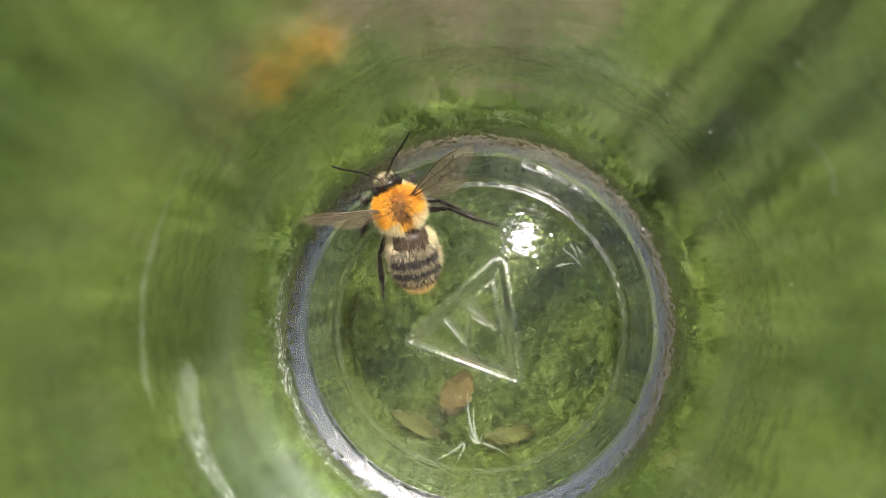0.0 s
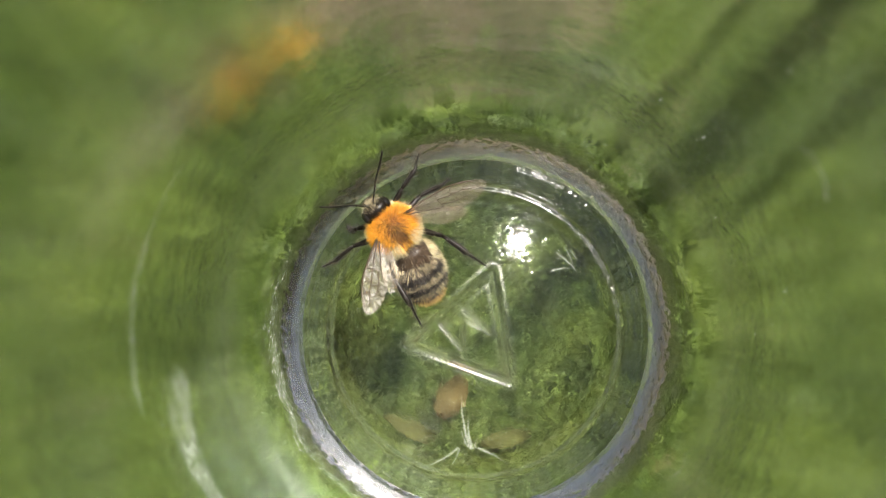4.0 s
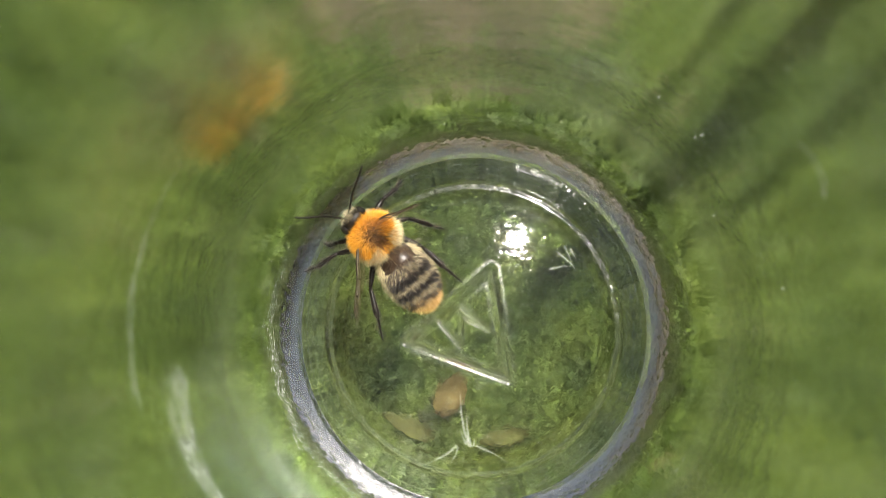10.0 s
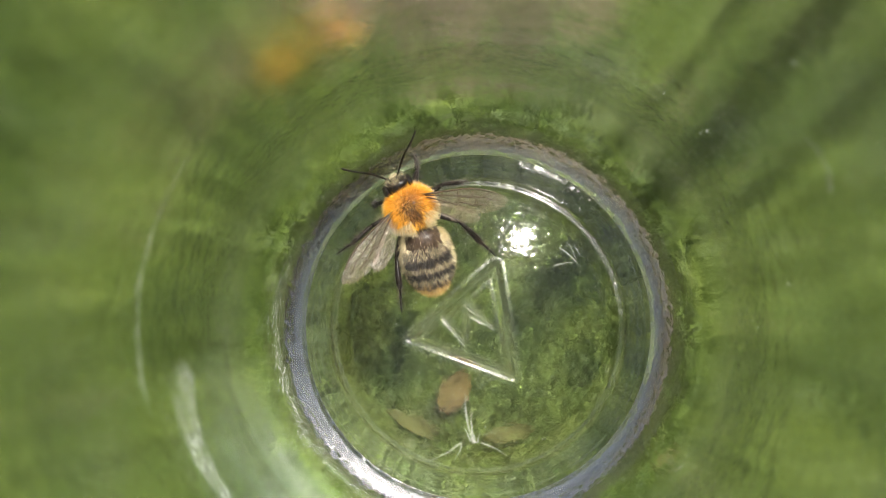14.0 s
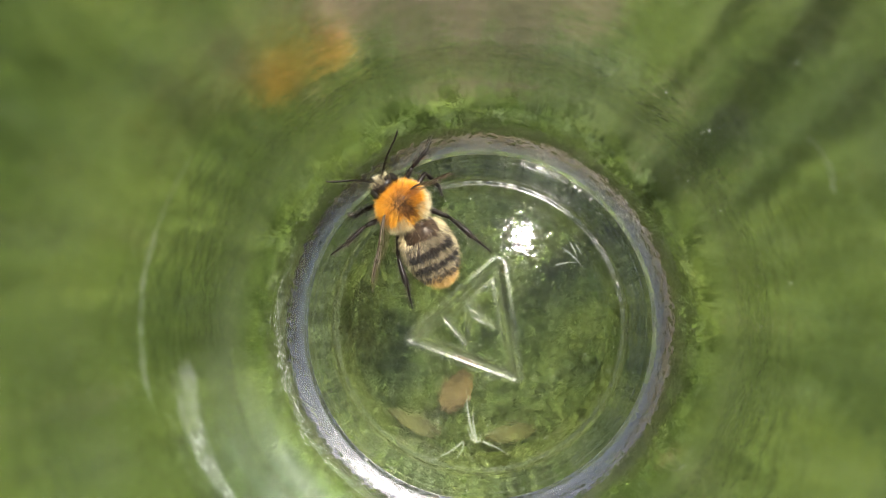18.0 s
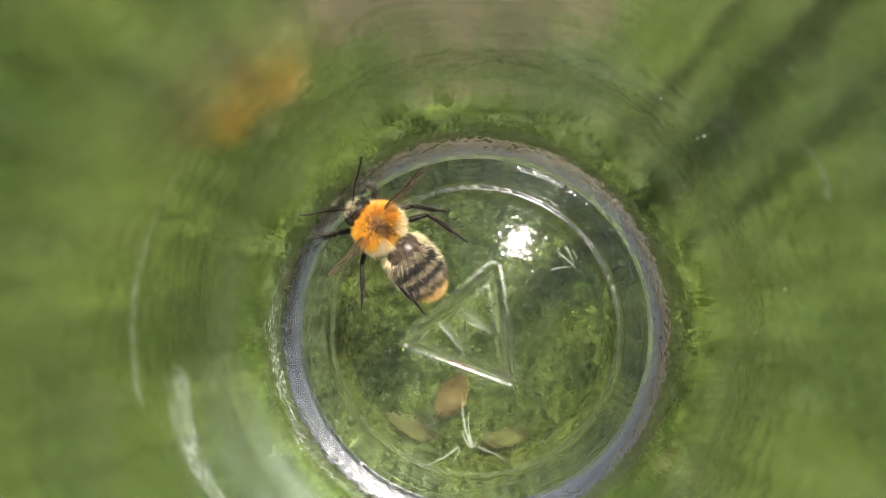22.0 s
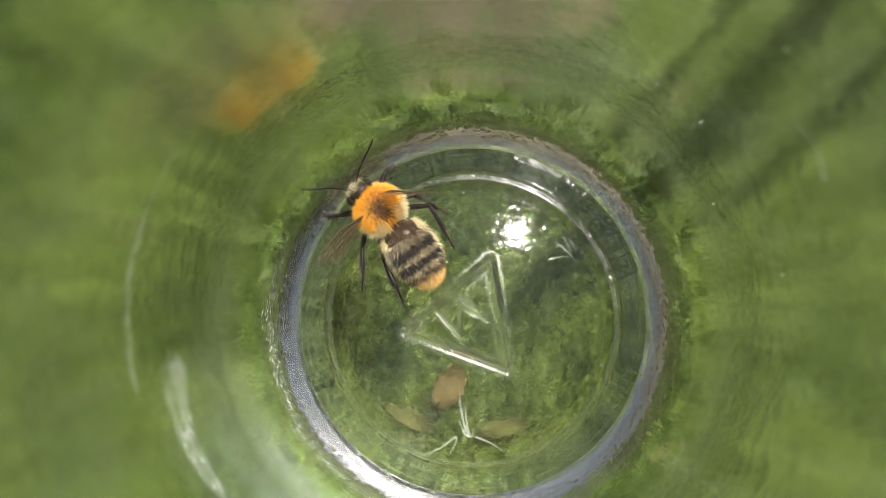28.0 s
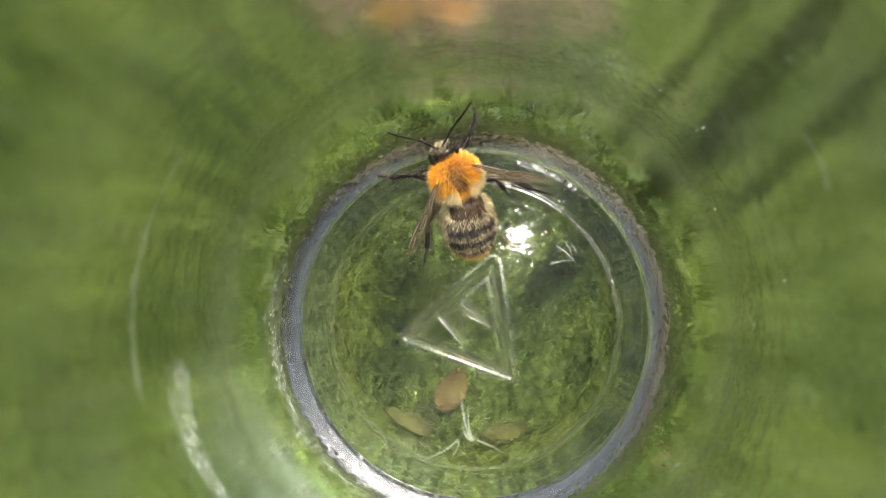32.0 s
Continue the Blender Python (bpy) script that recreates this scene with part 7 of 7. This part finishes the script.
    walk(legs["middle", 1][0], [
        (0, pose(0.00160, 0.00000, -0.00160, 4.9, -5.7, -119.7)), (1.5, pose(0.00160, 0.00000, -0.00160, 14.5, -4.9, -115.7)), (2, pose(0.00160, 0.00000, -0.00160, -23.7, -0.3, -91.7)),
        (2.5, pose(0.00160, 0.00000, -0.00160, -10.5, 1.2, -84.1)), (6.5, pose(0.00160, 0.00000, -0.00160, -12.7, -0.5, -92.7)), (7, pose(0.00160, 0.00000, -0.00160, -1.3, -2.0, -100.1)),
        (8.5, pose(0.00160, 0.00000, -0.00160, 0.9, -0.5, -92.6)), (10.5, pose(0.00160, 0.00000, -0.00160, -9.5, -7.8, -133.0)), (13.5, pose(0.00160, 0.00000, -0.00160, -26.6, -0.2, -90.8)),
        (17.5, pose(0.00160, 0.00000, -0.00160, -38.9, 4.3, -67.7)), (18.5, pose(0.00160, 0.00000, -0.00160, 3.7, 1.2, -84.0)), (19, pose(0.00160, 0.00000, -0.00160, -1.7, 3.1, -74.5)),
        (19.5, pose(0.00160, 0.00000, -0.00160, -2.9, -4.9, -115.4)), (21.5, pose(0.00160, 0.00000, -0.00160, -19.7, 0.6, -86.9)), (22, pose(0.00160, 0.00000, -0.00160, -8.0, -6.3, -123.3)),
        (22.5, pose(0.00160, 0.00000, -0.00160, -7.0, -3.5, -107.8)), (24.5, pose(0.00160, 0.00000, -0.00160, 20.7, -7.6, -131.5)), (25, pose(0.00160, 0.00000, -0.00160, 24.6, -9.3, -145.3)),
        (27.5, pose(0.00160, 0.00000, -0.00160, 16.3, -10.9, -164.5)), (28.5, pose(0.00160, 0.00000, -0.00160, -2.4, -0.5, -92.6)), (29.5, pose(0.00160, 0.00000, -0.00160, -31.6, 2.4, -78.0)),
        (30, pose(0.00160, 0.00000, -0.00160, -10.2, 2.7, -76.5)), (30.5, pose(0.00160, 0.00000, -0.00160, -31.4, -0.7, -93.7)), (31, pose(0.00160, 0.00000, -0.00160, -8.2, -3.2, -106.3)),
        (32, pose(0.00160, 0.00000, -0.00160, -15.5, -7.6, -131.9)),
    ])
    walk(legs["middle", 1][1], [
        (0, pose(0.00000, 0.00300, 0.00000, -29.6, -44.0, 0.0)), (1.5, pose(0.00000, 0.00300, 0.00000, -20.5, -45.3, 0.0)), (2, pose(0.00000, 0.00300, 0.00000, -29.2, -47.5, 0.0)),
        (2.5, pose(0.00000, 0.00300, 0.00000, -29.5, -47.0, 0.0)), (6.5, pose(0.00000, 0.00300, 0.00000, -37.6, -47.6, -0.0)), (7, pose(0.00000, 0.00300, 0.00000, -59.3, -48.2, -0.0)),
        (8.5, pose(0.00000, 0.00300, 0.00000, -68.3, -49.1, 0.0)), (10.5, pose(0.00000, 0.00300, 0.00000, -29.9, -42.7, 0.0)), (13.5, pose(0.00000, 0.00300, 0.00000, -30.2, -47.4, 0.0)),
        (17.5, pose(0.00000, 0.00300, 0.00000, -56.7, -39.2, -0.0)), (18.5, pose(0.00000, 0.00300, 0.00000, -113.5, -50.1, -0.0)), (19, pose(0.00000, 0.00300, 0.00000, -94.7, -47.7, 0.0)),
        (19.5, pose(0.00000, 0.00300, 0.00000, -30.7, -45.7, 0.0)), (21.5, pose(0.00000, 0.00300, 0.00000, -34.3, -46.6, -0.0)), (22, pose(0.00000, 0.00300, 0.00000, -31.1, -44.8, 0.0)),
        (22.5, pose(0.00000, 0.00300, 0.00000, -30.4, -47.2, 0.0)), (24.5, pose(0.00000, 0.00300, 0.00000, -20.5, -38.4, -0.0)), (25, pose(0.00000, 0.00300, 0.00000, -20.5, -30.7, 0.0)),
        (27.5, pose(0.00000, 0.00300, 0.00000, -20.5, -19.5, -0.0)), (28.5, pose(0.00000, 0.00300, 0.00000, -71.5, -48.6, 0.0)), (29.5, pose(0.00000, 0.00300, 0.00000, -60.6, -43.8, 0.0)),
        (30, pose(0.00000, 0.00300, 0.00000, -33.6, -45.7, -0.0)), (30.5, pose(0.00000, 0.00300, 0.00000, -42.6, -48.5, 0.0)), (31, pose(0.00000, 0.00300, 0.00000, -29.1, -47.5, -0.0)),
        (32, pose(0.00000, 0.00300, 0.00000, -31.0, -45.2, 0.0)),
    ])
    walk(legs["hind", 1][0], [
        (0, pose(0.00150, -0.00140, -0.00160, 17.8, -4.2, -111.7)), (0.5, pose(0.00150, -0.00140, -0.00160, 6.1, -10.1, -153.3)), (1, pose(0.00150, -0.00140, -0.00160, 7.4, -5.7, -119.9)),
        (2, pose(0.00150, -0.00140, -0.00160, 16.1, -10.1, -153.1)), (2.5, pose(0.00150, -0.00140, -0.00160, 20.9, -9.3, -144.6)), (3, pose(0.00150, -0.00140, -0.00160, 17.8, -10.8, -163.1)),
        (3.5, pose(0.00150, -0.00140, -0.00160, 24.6, -10.0, -152.2)), (5.5, pose(0.00150, -0.00140, -0.00160, 1.6, -9.4, -145.4)), (6, pose(0.00150, -0.00140, -0.00160, 12.2, -11.0, -167.1)),
        (6.5, pose(0.00150, -0.00140, -0.00160, 12.2, -11.0, -166.2)), (7, pose(0.00150, -0.00140, -0.00160, 8.0, -2.0, -100.3)), (7.5, pose(0.00150, -0.00140, -0.00160, 9.9, -9.8, -149.7)),
        (8, pose(0.00150, -0.00140, -0.00160, 10.6, -11.2, -171.0)), (8.5, pose(0.00150, -0.00140, -0.00160, 13.5, -5.6, -119.4)), (9, pose(0.00150, -0.00140, -0.00160, 11.8, -10.8, -162.2)),
        (9.5, pose(0.00150, -0.00140, -0.00160, -1.0, -6.9, -127.3)), (10, pose(0.00150, -0.00140, -0.00160, 14.1, -11.1, -168.6)), (10.5, pose(0.00150, -0.00140, -0.00160, 3.9, -5.3, -117.6)),
        (11, pose(0.00150, -0.00140, -0.00160, 10.0, -3.4, -107.4)), (11.5, pose(0.00150, -0.00140, -0.00160, 6.6, -10.2, -153.5)), (12, pose(0.00150, -0.00140, -0.00160, 24.2, -10.3, -155.5)),
        (12.5, pose(0.00150, -0.00140, -0.00160, 18.1, -10.7, -160.6)), (13, pose(0.00150, -0.00140, -0.00160, 18.4, -10.9, -164.5)), (13.5, pose(0.00150, -0.00140, -0.00160, 4.2, -8.8, -140.6)),
        (14, pose(0.00150, -0.00140, -0.00160, 5.7, -8.4, -137.2)), (14.5, pose(0.00150, -0.00140, -0.00160, 17.9, -9.8, -149.3)), (16.5, pose(0.00150, -0.00140, -0.00160, 17.0, -10.2, -153.9)),
        (17, pose(0.00150, -0.00140, -0.00160, 13.7, -10.1, -153.3)), (18, pose(0.00150, -0.00140, -0.00160, 16.5, -10.5, -157.5)), (18.5, pose(0.00150, -0.00140, -0.00160, 12.0, -10.6, -159.0)),
        (19, pose(0.00150, -0.00140, -0.00160, 16.5, -6.0, -121.8)), (20.5, pose(0.00150, -0.00140, -0.00160, 14.5, -11.1, -168.1)), (21, pose(0.00150, -0.00140, -0.00160, 4.3, -7.8, -133.0)),
        (21.5, pose(0.00150, -0.00140, -0.00160, 13.9, -10.8, -162.3)), (22, pose(0.00150, -0.00140, -0.00160, 5.7, -7.1, -128.7)), (22.5, pose(0.00150, -0.00140, -0.00160, 19.2, -10.7, -160.8)),
        (23, pose(0.00150, -0.00140, -0.00160, 15.8, -11.0, -166.6)), (23.5, pose(0.00150, -0.00140, -0.00160, 22.5, -10.9, -164.1)), (24, pose(0.00150, -0.00140, -0.00160, 26.2, -10.6, -159.1)),
        (24.5, pose(0.00150, -0.00140, -0.00160, 9.7, -6.7, -125.9)), (25.5, pose(0.00150, -0.00140, -0.00160, 22.8, -10.0, -152.2)), (28, pose(0.00150, -0.00140, -0.00160, 15.6, -8.3, -136.8)),
        (29, pose(0.00150, -0.00140, -0.00160, 19.6, -2.4, -102.2)), (29.5, pose(0.00150, -0.00140, -0.00160, 7.4, 0.9, -85.7)), (29.75, pose(0.00150, -0.00140, -0.00160, 8.4, -6.1, -124.4)),
        (30, pose(0.00150, -0.00140, -0.00160, 13.6, -10.9, -163.7)), (30.5, pose(0.00150, -0.00140, -0.00160, 19.8, -11.2, -171.4)), (30.75, pose(0.00150, -0.00140, -0.00160, 7.3, -9.5, -130.6)),
        (31, pose(0.00150, -0.00140, -0.00160, -1.0, -0.3, -91.3)), (31.25, pose(0.00150, -0.00140, -0.00160, 4.7, -8.8, -133.5)), (31.5, pose(0.00150, -0.00140, -0.00160, 14.8, -11.3, -177.0)),
        (32, pose(0.00150, -0.00140, -0.00160, 6.9, -4.7, -114.2)),
    ])
    walk(legs["hind", 1][1], [
        (0, pose(0.00000, 0.00360, 0.00000, -29.2, -62.4, 0.0)), (0.5, pose(0.00000, 0.00360, 0.00000, -34.1, -51.4, 0.0)), (1, pose(0.00000, 0.00360, 0.00000, -30.4, -54.6, 0.0)),
        (2, pose(0.00000, 0.00360, 0.00000, -20.5, -52.4, -0.0)), (2.5, pose(0.00000, 0.00360, 0.00000, -20.5, -56.0, 0.0)), (3, pose(0.00000, 0.00360, 0.00000, -20.5, -49.5, 0.0)),
        (3.5, pose(0.00000, 0.00360, 0.00000, -20.5, -54.3, 0.0)), (5.5, pose(0.00000, 0.00360, 0.00000, -32.7, -51.9, 0.0)), (6, pose(0.00000, 0.00360, 0.00000, -20.5, -48.3, 0.0)),
        (6.5, pose(0.00000, 0.00360, 0.00000, -20.5, -48.6, -0.0)), (7, pose(0.00000, 0.00360, 0.00000, -60.2, -52.1, 0.0)), (7.5, pose(0.00000, 0.00360, 0.00000, -20.5, -52.4, 0.0)),
        (8, pose(0.00000, 0.00360, 0.00000, -20.5, -47.4, -0.0)), (8.5, pose(0.00000, 0.00360, 0.00000, -29.1, -58.3, 0.0)), (9, pose(0.00000, 0.00360, 0.00000, -24.1, -49.7, 0.0)),
        (9.5, pose(0.00000, 0.00360, 0.00000, -34.9, -51.4, -0.0)), (10, pose(0.00000, 0.00360, 0.00000, -20.5, -47.8, -0.0)), (10.5, pose(0.00000, 0.00360, 0.00000, -30.3, -52.6, 0.0)),
        (11, pose(0.00000, 0.00360, 0.00000, -81.7, -55.5, 0.0)), (11.5, pose(0.00000, 0.00360, 0.00000, -31.3, -51.4, 0.0)), (12, pose(0.00000, 0.00360, 0.00000, -20.5, -53.0, 0.0)),
        (12.5, pose(0.00000, 0.00360, 0.00000, -20.5, -50.3, -0.0)), (13, pose(0.00000, 0.00360, 0.00000, -20.5, -49.1, 0.0)), (13.5, pose(0.00000, 0.00360, 0.00000, -42.1, -52.7, 0.0)),
        (14, pose(0.00000, 0.00360, 0.00000, -29.7, -53.3, 0.0)), (14.5, pose(0.00000, 0.00360, 0.00000, -20.5, -53.8, -0.0)), (16.5, pose(0.00000, 0.00360, 0.00000, -20.5, -52.3, -0.0)),
        (17, pose(0.00000, 0.00360, 0.00000, -20.5, -52.1, -0.0)), (18, pose(0.00000, 0.00360, 0.00000, -20.5, -51.2, -0.0)), (18.5, pose(0.00000, 0.00360, 0.00000, -27.4, -50.5, 0.0)),
        (19, pose(0.00000, 0.00360, 0.00000, -87.1, -59.9, 0.0)), (20.5, pose(0.00000, 0.00360, 0.00000, -20.5, -47.9, -0.0)), (21, pose(0.00000, 0.00360, 0.00000, -29.7, -53.2, -0.0)),
        (21.5, pose(0.00000, 0.00360, 0.00000, -20.5, -49.6, 0.0)), (22, pose(0.00000, 0.00360, 0.00000, -54.1, -53.8, 0.0)), (22.5, pose(0.00000, 0.00360, 0.00000, -20.5, -50.3, -0.0)),
        (23, pose(0.00000, 0.00360, 0.00000, -20.5, -48.3, 0.0)), (23.5, pose(0.00000, 0.00360, 0.00000, -20.5, -49.4, -0.0)), (24, pose(0.00000, 0.00360, 0.00000, -20.5, -51.8, 0.0)),
        (24.5, pose(0.00000, 0.00360, 0.00000, -65.2, -55.6, -0.0)), (25.5, pose(0.00000, 0.00360, 0.00000, -20.5, -53.9, -0.0)), (28, pose(0.00000, 0.00360, 0.00000, -70.7, -56.4, 0.0)),
        (29, pose(0.00000, 0.00360, 0.00000, -108.8, -65.2, 0.0)), (29.5, pose(0.00000, 0.00360, 0.00000, -94.5, -42.9, 0.0)), (30, pose(0.00000, 0.00360, 0.00000, -29.0, -49.2, 0.0)),
        (30.5, pose(0.00000, 0.00360, 0.00000, -21.0, -46.6, 0.0)), (31, pose(0.00000, 0.00360, 0.00000, -92.2, -39.5, 0.0)), (31.5, pose(0.00000, 0.00360, 0.00000, -20.5, -44.9, 0.0)),
        (32, pose(0.00000, 0.00360, 0.00000, -29.6, -54.1, -0.0)),
    ])


motions()
